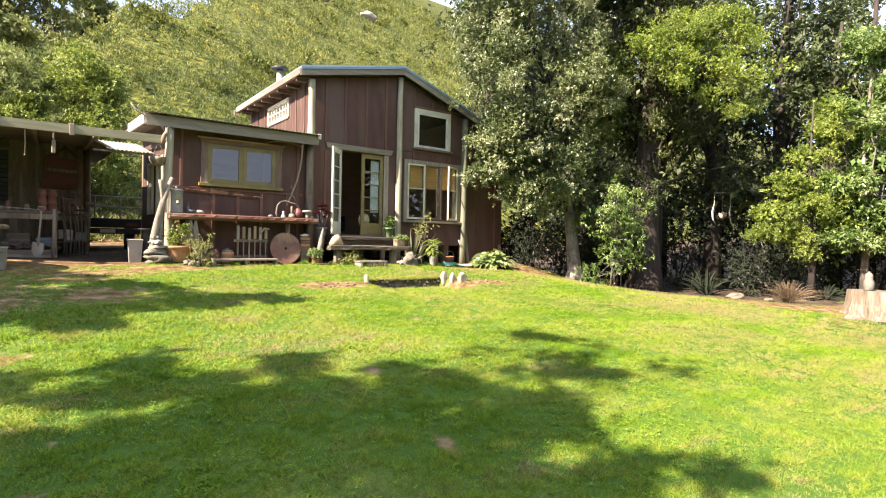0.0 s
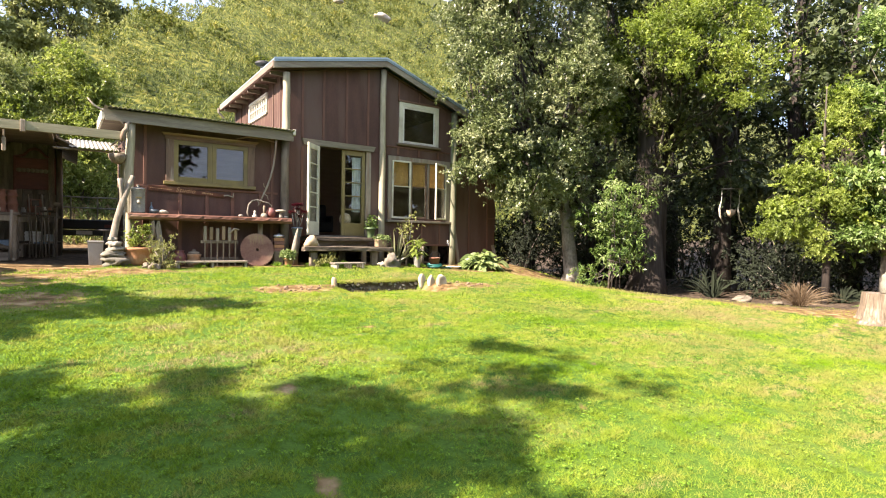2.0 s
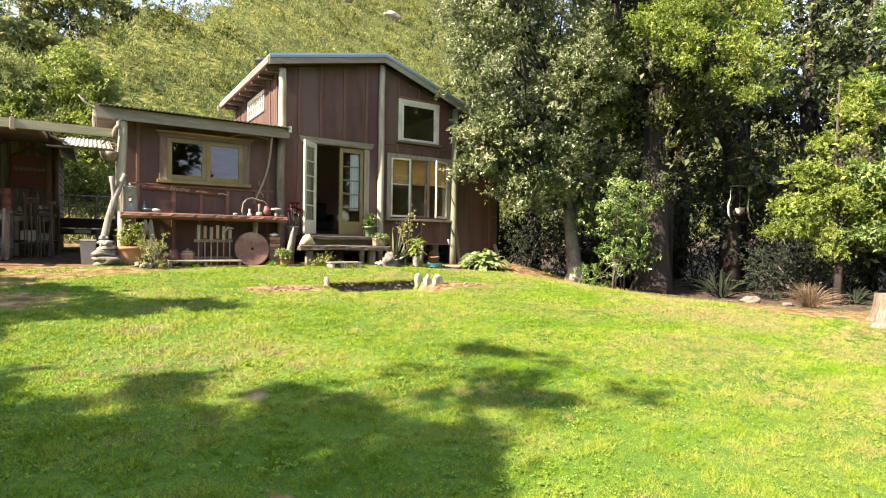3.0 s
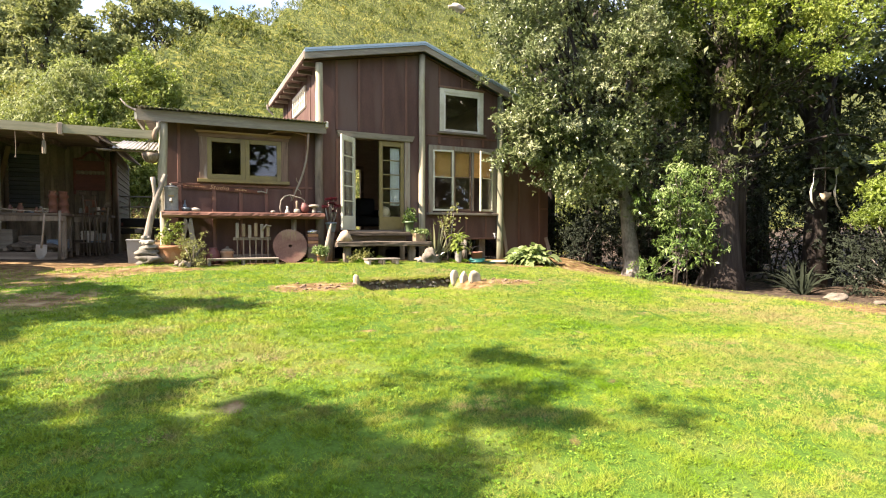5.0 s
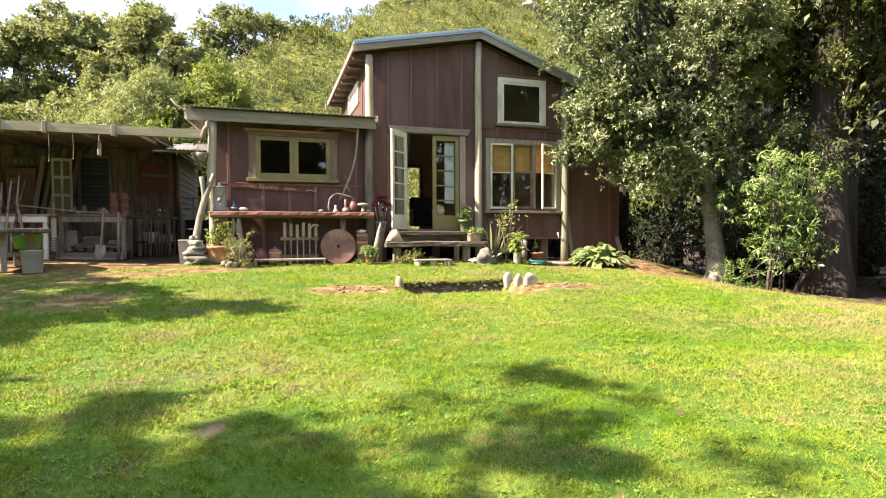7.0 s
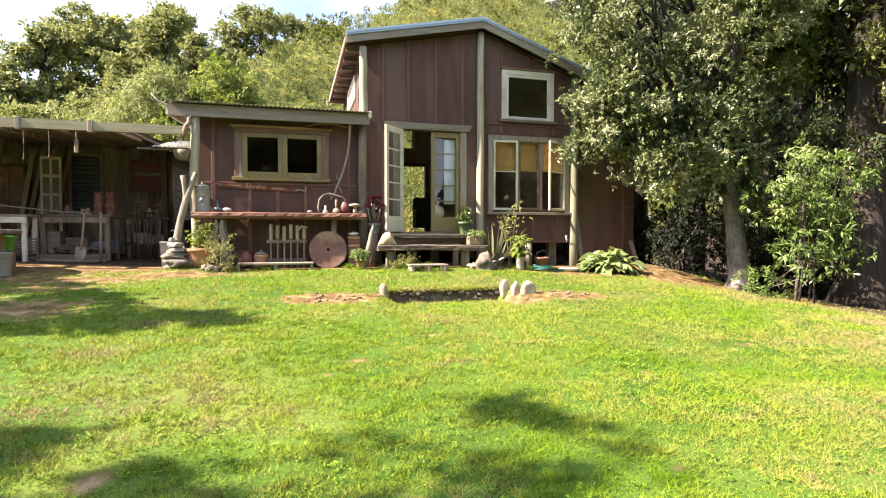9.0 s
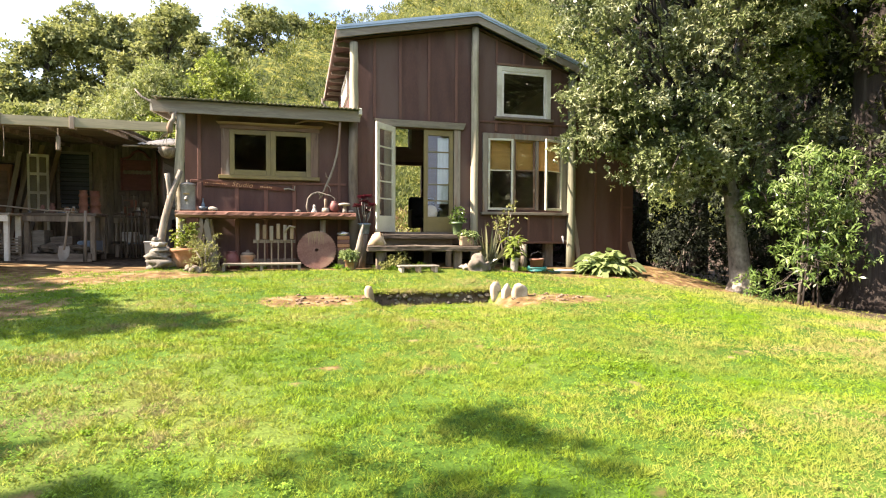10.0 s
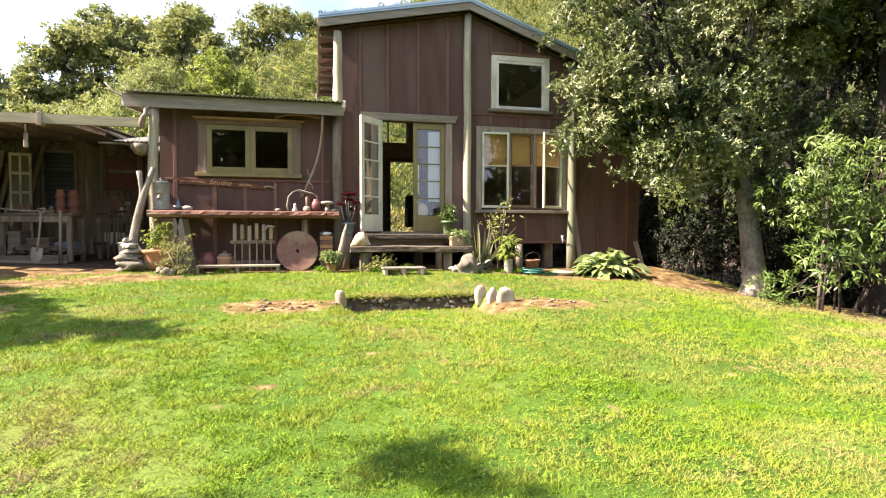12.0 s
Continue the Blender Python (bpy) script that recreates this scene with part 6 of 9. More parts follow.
FAR_TREES = ((-27, 13.0), (-24.5, 14.0), (-22.0, 17.0), (-19.6, 18.6), (-17.6, 18.9), (-15.2, 18.4), (-13.4, 20.0), (-11.6, 20.9), (-9.8, 18.4), (-7.6, 17.6), (-5.2, 21.0), (-3.9, 21.6), (-1.2, 21.4), (0.8, 20.3), (-16.4, 15.5), (-20.8, 14.0), (-12.4, 16.0), (-25.5, 11.0), (-8.6, 15.5), (-30, 14), (-33, 13), (2.4, 20.4), (-6.6, 16.0), (-26.2, 9.5), (-23.2, 10.5), (-20.0, 11.5), (-17.4, 12.6), (-14.6, 13.2), (-28.5, 10.0))
for k, (bear, elev) in enumerate(FAR_TREES):
    r = random.Random(140 + k)
    d = r.uniform(58, 76) if elev > 13.5 else r.uniform(44, 56)
    x, y = 3.7 + d * math.sin(radians(bear)), 0.9 + d * math.cos(radians(bear))
    top = 1.65 + d * math.tan(radians(elev))
    base = gz(x, y)
    h = max(top - base, 5.0)
    w = r.uniform(0.75, 1.15)
    lobes = [(r.uniform(-1.9, 1.9) * w, r.uniform(-1.5, 1.5) * w, h - 0.8 - r.random() ** 1.3 * min(h - 2, 10), r.uniform(1.2, 2.4) * w, r.uniform(1.1, 2.0) * w, r.uniform(0.8, 1.5) * w) for _ in range(13)]
    lobes.append((0, 0, h - 0.9, 1.0, 1.0, 0.9))
    tree("far_tree", (x, y, base - 0.2), [(0, 0, 0), (0.1, 0, h * 0.4), (-0.1, 0, h * 0.7), (0, 0, h * 0.96)], [0.32, 0.26, 0.18, 0.05], lobes,
         (105, 8, 6, 0.30, 0.5, 0.36, 0.15), M_BARKRED, L_FAR, "tall forest tree on the far hill", seed=150 + k, group="far forest trees", forks=(0.4, 0.9), twigs=2, limb=0.1, core=0.8)
for k, (x, y, s) in enumerate(((54.9, 103.3, 1.9), (44.1, 101.7, 1.1), (21.0, 74.2, 0.6), (26.0, 39.5, 0.9), (24.0, 41.0, 1.1), (19.0, 43.0, 0.9), (22.5, 46.0, 0.7), (14.5, 37.0, 0.5), (30, 50, 0.9))):
    bm = stone(B(), (0, 0, 0.3), (s, s * 0.7, s * 0.5), k + 3, 3, 0.4)
    t = part("boulder", bm, M_STONE, None, "", True)
    t.location = (x, y, gz(x, y) + 0.2 * s)
    tagged(t, "pale weathered boulder on the scrubby hillside", "boulder", "hillside boulders")


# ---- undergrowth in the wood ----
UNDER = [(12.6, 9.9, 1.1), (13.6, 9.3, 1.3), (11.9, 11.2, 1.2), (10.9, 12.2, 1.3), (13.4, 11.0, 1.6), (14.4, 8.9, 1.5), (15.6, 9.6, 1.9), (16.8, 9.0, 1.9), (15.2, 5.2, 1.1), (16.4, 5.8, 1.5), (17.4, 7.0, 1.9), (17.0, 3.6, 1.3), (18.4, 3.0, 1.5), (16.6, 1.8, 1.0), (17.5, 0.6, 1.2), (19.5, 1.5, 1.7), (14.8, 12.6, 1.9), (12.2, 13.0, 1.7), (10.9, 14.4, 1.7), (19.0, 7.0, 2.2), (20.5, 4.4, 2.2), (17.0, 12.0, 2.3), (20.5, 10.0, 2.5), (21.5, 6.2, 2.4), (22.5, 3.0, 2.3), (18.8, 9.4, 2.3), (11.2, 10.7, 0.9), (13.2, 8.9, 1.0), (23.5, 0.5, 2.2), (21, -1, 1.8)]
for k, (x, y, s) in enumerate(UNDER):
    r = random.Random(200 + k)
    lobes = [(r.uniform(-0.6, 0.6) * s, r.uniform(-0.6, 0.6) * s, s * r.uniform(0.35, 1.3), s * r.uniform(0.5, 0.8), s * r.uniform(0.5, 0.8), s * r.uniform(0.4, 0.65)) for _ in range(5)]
    bush("undergrowth_bush", (x, y, gz(x, y) - 0.05), lobes, (66, 6, 7, 0.10 + 0.014 * s, 0.30, 0.21 * s, 0.3), L_DARK, "undergrowth bush among the trunks, shade put into its dark leaf colour", "bush", "undergrowth", 220 + k)


def spiky(name, at, n, length, width, leafm, label, category, seed, spread=0.7, droop=0.35, group=""):
    """A clump of long arching blades."""
    g = np.random.default_rng(seed)
    t = thing(name, at, label, category, group)
    a = g.uniform(0, 2 * math.pi, n)
    s = np.abs(g.normal(0, spread, n))
    way = np.stack([np.cos(a) * s, np.sin(a) * s, np.ones(n)], 1)
    base = np.stack([np.cos(a), np.sin(a), np.zeros(n)], 1) * (g.random(n) * length * 0.10)[:, None]
    v, f = blades(base, way, length * g.uniform(0.6, 1.1, n), width * g.uniform(0.7, 1.2, n), droop, g, 4)
    if n <= 100:
        per = v.reshape(n, 10, 3)
        quad = np.array([[0, 1, 3, 2], [2, 3, 5, 4], [4, 5, 7, 6], [6, 7, 9, 8]])
        for k in range(n):
            np_part("leaf", per[k], quad, leafm, t)
    else:
        tagged(np_part("foliage", v, f, leafm, t), kind="stuff")
    return t


# flax and fern on L_DARK have the wood's shade in their leaf colour
spiky("flax_clump", (14.3, 6.7, gz(14.3, 6.7)), 46, 1.5, 0.05, L_DARK, "flax clump with long arching leaves, shade put into their colour", "flax", 301, 0.8, 0.5)
spiky("flax_clump", (15.2, 7.6, gz(15.2, 7.6)), 46, 1.6, 0.05, L_DARK, "flax clump with long arching leaves, shade put into their colour", "flax", 302, 0.8, 0.5)
spiky("tussock", (12.6, 3.95, gz(12.6, 3.95)), 420, 1.0, 0.011, L_TUSSOCK, "brown tussock grass at the lawn edge", "tussock", 303, 0.75, 0.5)
spiky("fern_clump", (13.8, 2.9, gz(13.8, 2.9)), 90, 0.6, 0.05, L_BRIGHT, "green fern clump beside the stump", "fern", 304, 1.0, 0.5)
spiky("fern_clump", (14.9, 4.0, gz(14.9, 4.0)), 70, 0.8, 0.06, L_DARK, "fern clump with shade put into its dark leaf colour", "fern", 305, 1.0, 0.5)
spiky("flax_clump", (6.2, 18.4, gz(6.2, 18.4)), 60, 1.2, 0.04, L_FLAX, "flax clump outside the back door", "flax", 306, 0.6, 0.4)
# stump with a carved owl, edge stones
st = thing("tree_stump", (11.52, 2.16, gz(11.52, 2.16) - 0.03), "cut tree stump with flared weathered base at the lawn edge", "stump")
bm = B()
rings = []
for z, r0 in ((0, 0.48), (0.10, 0.40), (0.28, 0.36), (0.52, 0.35)):
    rings.append([bm.verts.new(((r0 * (1 + 0.16 * math.sin(5 * a + 0.7) * (1.2 - z) + 0.05 * math.sin(13 * a))) * math.cos(a), (r0 * (1 + 0.16 * math.sin(5 * a + 0.7) * (1.2 - z) + 0.05 * math.sin(13 * a))) * math.sin(a), z)) for a in [2 * math.pi * k / 48 for k in range(48)]])
for a, b in zip(rings, rings[1:]):
    for k in range(48):
        bm.faces.new((a[k], a[(k + 1) % 48], b[(k + 1) % 48], b[k]))
bm.faces.new(rings[-1])
part("stump_body", bm, M_STUMP, st)
bm = B()
lathe(bm, [(0.09, 0), (0.115, 0.02), (0.13, 0.12), (0.125, 0.20), (0.09, 0.25), (0.095, 0.29), (0.085, 0.35), (0.04, 0.39)], seg=14)
for sx in (-0.05, 0.05):
    lathe(bm, [(0.025, 0.35), (0.005, 0.42)], (sx, 0, 0), 6)
owl = part("owl_statue", bm, M_CAIRN, None, "", True)
owl.location = (11.46, 2.2, gz(11.52, 2.16) + 0.488)
owl.scale = (0.66, 0.66, 0.86)
tagged(owl, "pale stone owl statue sitting on the stump", "statue")
for k, (x, y, s) in enumerate(((13.0, 5.3, 0.24), (12.7, 4.4, 0.13))):
    t = part("edge_stone", stone(B(), (0, 0, 0), (s, s * 0.7, s * 0.4), k + 20, 3, 0.4), M_ROCK, None, "", True)
    t.location = (x, y, gz(x, y) + s * 0.2)
    tagged(t, "flat grey stone at the lawn's edge", "stone", "lawn edge stones")
# branch with a hanging mobile of horns
tree("mobile_tree", (20.4, 9.4, gz(20.4, 9.4) - 0.1), [(0, 0, 0), (-0.05, 0, 1.6), (0.0, 0.05, 3.5), (0.1, 0.1, 8.5)], [0.21, 0.18, 0.16, 0.05],
     [(-0.6, -0.3, 5.6, 1.3, 1.3, 0.8), (0.5, 0.2, 6.6, 1.5, 1.5, 1.0), (-0.5, 0.3, 7.4, 1.4, 1.4, 1.0), (0.2, 0, 8.4, 1.3, 1.3, 1.0)], (200, 8, 8, 0.12, 0.3, 0.24, 0.3), M_BARKRED, L_CONIFER, "slim dark conifer in the shaded wood", seed=13)
br = part("bare_branch", tube(B(), [(13.3, 8.0, 3.35), (14.2, 7.9, 3.45), (14.85, 7.55, 3.65), (15.1, 7.1, 3.82), (15.3, 6.7, 3.90), (15.55, 6.35, 3.88), (15.75, 6.05, 3.72)], [0.045, 0.040, 0.038, 0.036, 0.032, 0.026, 0.010], 9), M_BARKRED, None, "", True)
tagged(br, "bare crooked branch growing out from the conifer's trunk", "branch")
mob = thing("horn_mobile", (15.25, 6.80, 2.98), "hanging mobile of pale curved horns on a bar", "mobile")
mob.scale = (1.25, 1.25, 1.25)
part("bar", tube(B(), [(-0.22, 0.10, 0.10), (0, 0, 0.12), (0.22, -0.10, 0.12)], 0.015, 7), M_DRIFT, mob)
part("cord", tube(B(), [(0, 0, 0.11), (0, 0.02, 0.68)], 0.006, 5), M_OLDWOOD, mob)
for x0, pts in ((-0.20, [(0, 0, 0.08), (-0.01, 0, -0.15), (-0.09, 0, -0.32), (-0.06, 0, -0.50), (0.10, 0, -0.66)]), (0.20, [(0, 0, 0.08), (0.0, 0, -0.18), (-0.05, 0, -0.34), (0.03, 0, -0.56), (0.24, 0, -0.76)])):
    part("horn", tube(B(), [(x0 + p[0], -x0 * 0.45, p[2]) for p in pts], [0.004, 0.005, 0.021, 0.018, 0.005], 8), M_CREAM, mob, "pale curved horn", True)
part("hanger", tube(B(), [(0, 0, 0.1), (0.01, 0, -0.1), (0.0, 0, -0.3)], 0.006, 5), M_OLDWOOD, mob)
part("driftwood_piece", stone(B(), (0.02, 0, -0.42), (0.13, 0.06, 0.11), 44, 2, 0.9), M_SAND, mob, "knobbly pale wood piece", True)

# ---- the open shed ----
shed = thing("open_shed", label="open-fronted dark timber shed with a long pale front beam", category="shed")
bm = B()
hexa(bm, [(-9, 10.46, 3.29), (1.0, 10.46, 3.305), (1.0, 10.54, 3.305), (-9, 10.54, 3.29), (-9, 10.46, 3.445), (1.0, 10.46, 3.455), (1.0, 10.54, 3.455), (-9, 10.54, 3.445)])
part("beam", bm, M_BEAM, shed, "long pale weathered front beam")
for x in (-2.15, -0.48, -1.5):
    bm = B()
    box(bm, x - 0.035, x + 0.035, 10.435, 10.56, 3.27, 3.475, 0.005)
    part("beam_bracket", bm, M_GREYV, shed)
part("roof", corrugated(B(), -9, -0.02, 10.82, 14.75, 3.49, 3.68), M_CORR, shed, "corrugated iron shed roof", True)
bm = B()
hexa(bm, [(-9, 10.9, 3.40), (-0.05, 10.9, 3.40), (-0.05, 14.4, 3.585), (-9, 14.4, 3.585), (-9, 10.9, 3.43), (-0.05, 10.9, 3.43), (-0.05, 14.4, 3.615), (-9, 14.4, 3.615)])
part("roof_lining", bm, M_OLDWOOD, shed)
for k in range(5):
    bm = B()
    x = -0.15 - k * 0.9
    hexa(bm, [(x, 10.56, 3.30), (x + 0.06, 10.56, 3.30), (x + 0.06, 14.3, 3.49), (x, 14.3, 3.49), (x, 10.56, 3.40), (x + 0.06, 10.56, 3.40), (x + 0.06, 14.3, 3.59), (x, 14.3, 3.59)])
    part("rafter", bm, M_OLDWOOD, shed)
rw = random.Random(17)
x = -6.0
while x < -0.12:
    w = rw.uniform(0.13, 0.2)
    x1 = min(x + w, -0.07)
    if not (-2.12 < (x + x1) / 2 < -1.5):
        bm = B()
        box(bm, x, x1 - 0.006, 14.34 + rw.uniform(0, 0.012), 14.38, 1.0, 3.6, 0.004)
        part("wall_board", bm, M_OLDWOODV, shed)
    x = x1
bm = B()
box(bm, -9.0, -6.0, 14.34, 14.38, 1.0, 3.6, 0)
part("wall", bm, M_OLDWOODV, shed)
bm = B()
box(bm, -9.05, -9.0, 10.6, 14.38, 1.0, 3.5, 0)
part("wall", bm, M_OLDWOODV, shed)
for z0, z1 in ((1.0, 2.12), (3.38, 3.6)):
    bm = B()
    box(bm, -2.12, -1.5, 14.345, 14.38, z0, z1)
    part("wall_board", bm, M_OLDWOODV, shed)
z = 1.0
while z < 3.5:
    bm = B()
    hexa(bm, [(-0.055, 14.385, z), (-0.02, 14.385, z), (-0.02, 18.0, z), (-0.055, 18.0, z), (-0.055, 14.385, z + 0.16), (-0.04, 14.385, z + 0.16), (-0.04, 18.0, z + 0.16), (-0.055, 18.0, z + 0.16)])
    part("weatherboard", bm, M_SHEDSIDE, shed, "grey-green side weatherboard")
    z += 0.15
for x, y in ((-0.06, 14.3), (-4.4, 10.7), (-0.2, 14.28)):
    part("post", tube(B(), [(x, y, 0.95), (x + 0.02, y, 2.2), (x, y, 3.5)], [0.07, 0.065, 0.06], 10, 0.05, rw), M_OLDWOODV, shed, "", True)
bm = B()
box(bm, -9.0, -0.08, 14.402, 14.425, 1.0, 3.66, 0)
part("wall_backing", bm, M_OLDWOODV, shed)
# louvred opening
lv = frame_of("louvre_window", -2.16, -1.46, 2.10, 3.40, 0.06, 14.29, 14.36, M_GREY, shed, "louvred shutter in the shed wall")
for k in range(12):
    bm = B()
    z = 2.14 + k * 0.1
    box(bm, -2.10, -1.52, 14.31, 14.345, z, z + 0.075, 0.003, None)
    part("slat", bm, M_SLATE, lv)
bm = B()
box(bm, -2.12, -1.5, 14.39, 14.40, 2.1, 3.4, 0)
part("backing", bm, M_BLACK, lv)
# clear sheet between shed and house
part("roof", corrugated(B(), 0.15, 0.98, 11.6, 14.2, 3.24, 3.76), M_PLASTIC_ROOF, shed, "cloudy clear corrugated sheet over the gap", True)
for y in (11.7, 13.0, 14.1):
    part("purlin", tube(B(), [(-0.1, y, 3.19 + 0.20 * (y - 11.6)), (1.1, y, 3.20 + 0.20 * (y - 11.6))], 0.02, 7), M_GREY, shed)

# dark roof skirt that falls away over the shed's open end
bm = B()
hexa(bm, [(-0.52, 12.0, 3.66), (0.30, 12.0, 3.27), (0.30, 17.6, 3.52), (-0.52, 17.6, 3.94), (-0.52, 12.0, 3.70), (0.30, 12.0, 3.31), (0.30, 17.6, 3.56), (-0.52, 17.6, 3.98)])
bmesh.ops.recalc_face_normals(bm, faces=bm.faces)
part("roof_skirt", bm, M_OLDWOOD, shed, "dark sloping roof skirt at the shed's end")
# sign with letters too faint to read, and the panelled cupboard below it
sg = thing("shed_sign", (-3.55, 14.26, 3.08), "dark board sign with pale worn lettering", "sign")
bm = B()
box(bm, 0, 0.72, 0, 0.03, 0, 0.22, 0.005)
part("board", bm, M_OLDWOOD, sg)
rs = random.Random(61)
for k in range(6):
    x = 0.05 + k * 0.11
    bm = B()
    box(bm, x, x + rs.uniform(0.05, 0.08), -0.008, -0.001, 0.05, 0.17, 0.003)
    part("letter_bar", bm, M_GREY, sg)
cb = thing("cupboard", (-3.42, 13.95, 1.05), "orange-brown panelled cupboard against the shed wall", "cupboard")
bm = B()
box(bm, 0, 0.56, 0.0, 0.34, 0, 1.98, 0.006)
part("carcase", bm, M_ORANGEWOOD, cb)
for x0 in (0.02, 0.29):
    bm = B()
    box(bm, x0, x0 + 0.25, -0.022, -0.002, 0.05, 1.93, 0.004)
    dr = part("door", bm, M_ORANGEWOOD, cb)
    for z0, z1 in ((0.14, 0.85), (1.0, 1.84)):
        bm = B()
        box(bm, x0 + 0.05, x0 + 0.20, -0.032, -0.024, z0, z1, 0.004)
        part("panel", bm, M_CASING, dr)
# cords and a pulley that hang from the beam
for x, drop in ((-1.14, 0.43), (-1.5, 0.48), (-2.62, 0.40)):
    t = thing("knotted_rope", (x, 10.62, 3.30), "thin dark knotted rope hanging from the shed beam", "rope", "beam ropes")
    part("strand", tube(B(), [(0, 0, 0.0), (0.006, 0, -drop * 0.5), (0, 0, -drop)], 0.005, 5), M_OLDWOOD, t)
    part("knot", stone(B(), (0, 0, -drop), (0.014, 0.014, 0.02), 9, 1), M_OLDWOOD, t)
t = thing("hanging_pulley", (-0.74, 10.62, 3.30), "old grey wooden pulley block hanging from the beam", "pulley")
part("strap", tube(B(), [(0, 0, 0), (0, 0, -0.14)], 0.012, 6), M_OLDWOODV, t)
bm = B()
box(bm, -0.03, 0.03, -0.02, 0.02, -0.36, -0.13, 0.012)
part("block", bm, M_OLDWOODV, t)
# bundle of bleached branches against the bench
for k in range(7):
    r = random.Random(720 + k)
    x = -2.62 + k * 0.075
    t = thing("leaning_branch", (x, 11.25 + 0.05 * (k % 3), 1.06), "crooked bleached branch leaning in the shed", "branch", "leaning branches")
    lean, h = r.uniform(-0.16, 0.22), r.uniform(1.35, 1.95)
    part("stem", tube(B(), [(0, 0, 0), (lean * 0.3 + r.uniform(-0.05, 0.05), 0.05, h * 0.35), (lean * 0.7 + r.uniform(-0.05, 0.05), 0.1, h * 0.7), (lean, 0.16, h)], [0.03, 0.026, 0.02, 0.01], 8, 0.12, r), M_STEP if k % 3 else M_GREYV, t, "", True)
    part("twig", tube(B(), [(lean * 0.6, 0.08, h * 0.6), (lean * 0.6 + r.choice((-0.12, 0.12)), 0.05, h * 0.75)], [0.014, 0.005], 6), M_STEP, t)
# carved headboard hung on the wall
hbd = thing("carved_headboard", (-0.5, 14.27, 2.55), "dark red carved wooden headboard hung on the shed wall", "headboard")
bm = B()
box(bm, -0.34, 0.34, 0, 0.03, 0.0, 0.70, 0.006)
part("panel", bm, M_REDWOOD, hbd)
for x in (-0.38, 0.34):
    bm = B()
    box(bm, x, x + 0.05, -0.02, 0.04, -0.1, 0.74, 0.01)
    part("stile", bm, M_REDWOOD, hbd)
part("crest", tube(B(), [(-0.34, 0.0, 0.72), (-0.2, 0.0, 0.76), (-0.1, 0, 0.88), (0, 0, 0.92), (0.1, 0, 0.88), (0.2, 0, 0.76), (0.34, 0, 0.72)], [0.025, 0.03, 0.03, 0.035, 0.03, 0.03, 0.025], 8), M_REDWOOD, hbd, "carved arched crest", True)
bm = B()
for k in range(8):
    lathe(bm, [(0.055, -0.01), (0.05, 0.0), (0.02, 0.012)], (0, 0, 0), 10)
    for v in list(bm.verts)[-30:]:
        v.co = Vector((v.co.x - 0.28 + k * 0.08, -0.012 - v.co.z, v.co.y * 0.9 + 0.42))
part("carving", bm, M_GREY, hbd, "pale scalloped carving")
# leaning glazed door
ld = thing("leaning_door", (-2.5, 13.75, 1.05), "old glazed cream door leaning in the shed", "door", turn=8)
bm = B()
for x in (0, 0.17, 0.34):
    box(bm, x, x + 0.045, 0, 0.04, 1.0 if x == 0.17 else 0, 2.2)
for z in (0.0, 0.9, 1.35, 1.75, 2.14):
    box(bm, 0.045, 0.34, 0.004, 0.036, z, z + 0.06)
part("door_frame", bm, M_CREAM, ld)
bm = B()
box(bm, 0.04, 0.345, 0.015, 0.019, 0.9, 2.16, 0)
part("pane", bm, M_DUSTPANE, ld, "yellowed dusty glass")
bm = B()
box(bm, 0.04, 0.345, 0.012, 0.03, 0.05, 0.92, 0)
part("panel", bm, M_TIMBER, ld)
for k in range(6):
    bm = B()
    x = -2.86 + k * 0.09
    box(bm, -0.045, 0.045, -0.012, 0.012, 0, 2.3 + 0.1 * (k % 3), 0.003)
    pl = part("leaning_plank", bm, (M_GREYV, M_OLDWOODV, M_TIMBER)[k % 3])
    pl.matrix_world = pose(x, 13.4 + 0.05 * k, 1.08, -14, 4 + 2 * (k % 3), 0)
    tagged(pl, "rough timber plank leaning against the shed wall", "plank", "leaning planks")
# work benches
def bench(name, x0, x1, y0, y1, top, foot, mtop, mleg, label, thick=0.05, leg=0.07, shelf=None):
    t = thing(name, (x0, y0, foot), label, "workbench")
    w, d, h = x1 - x0, y1 - y0, top - foot
    bm = B()
    box(bm, 0, w, 0, d, h - thick, h, 0.006)
    part("top", bm, mtop, t)
    bm = B()
    box(bm, 0.03, w - 0.03, 0.01, 0.035, h - thick - 0.11, h - thick - 0.002)
    part("apron", bm, mleg, t)
    for x in (0.04, w - 0.04 - leg):
        for y in (0.04, d - 0.04 - leg):
            bm = B()
            box(bm, x, x + leg, y, y + leg, 0, h - thick - 0.002, 0.006)
            part("leg", bm, mleg, t)
    if shelf:
        bm = B()
        box(bm, 0.05, w - 0.05, 0.05, d - 0.05, shelf, shelf + 0.03)
        part("shelf", bm, mtop, t)
    return t


bench("workbench", -1.85, -0.62, 11.9, 12.6, 1.95, 1.06, M_OLDWOOD, M_OLDWOODV, "dark timber workbench crowded with pots", 0.05, 0.08, 0.12)
bench("workbench", -0.75, -0.02, 13.2, 13.95, 1.95, 1.06, M_OLDWOOD, M_OLDWOODV, "dark bench against the shed's back wall", 0.05, 0.07, 0.25)
bench("white_table", -2.60, -1.79, 11.4, 11.95, 1.93, 1.06, M_GREY, M_WHITE, "chipped white-painted table with grey top", 0.04, 0.07)
bench("workbench", -4.6, -2.7, 12.4, 13.0, 1.9, 1.06, M_OLDWOOD, M_OLDWOODV, "long dark timber bench deep in the shed", 0.05, 0.08, 0.15)
bm = B()
box(bm, -2.4, -0.66, 11.72, 11.78, 1.05, 1.20, 0.006)
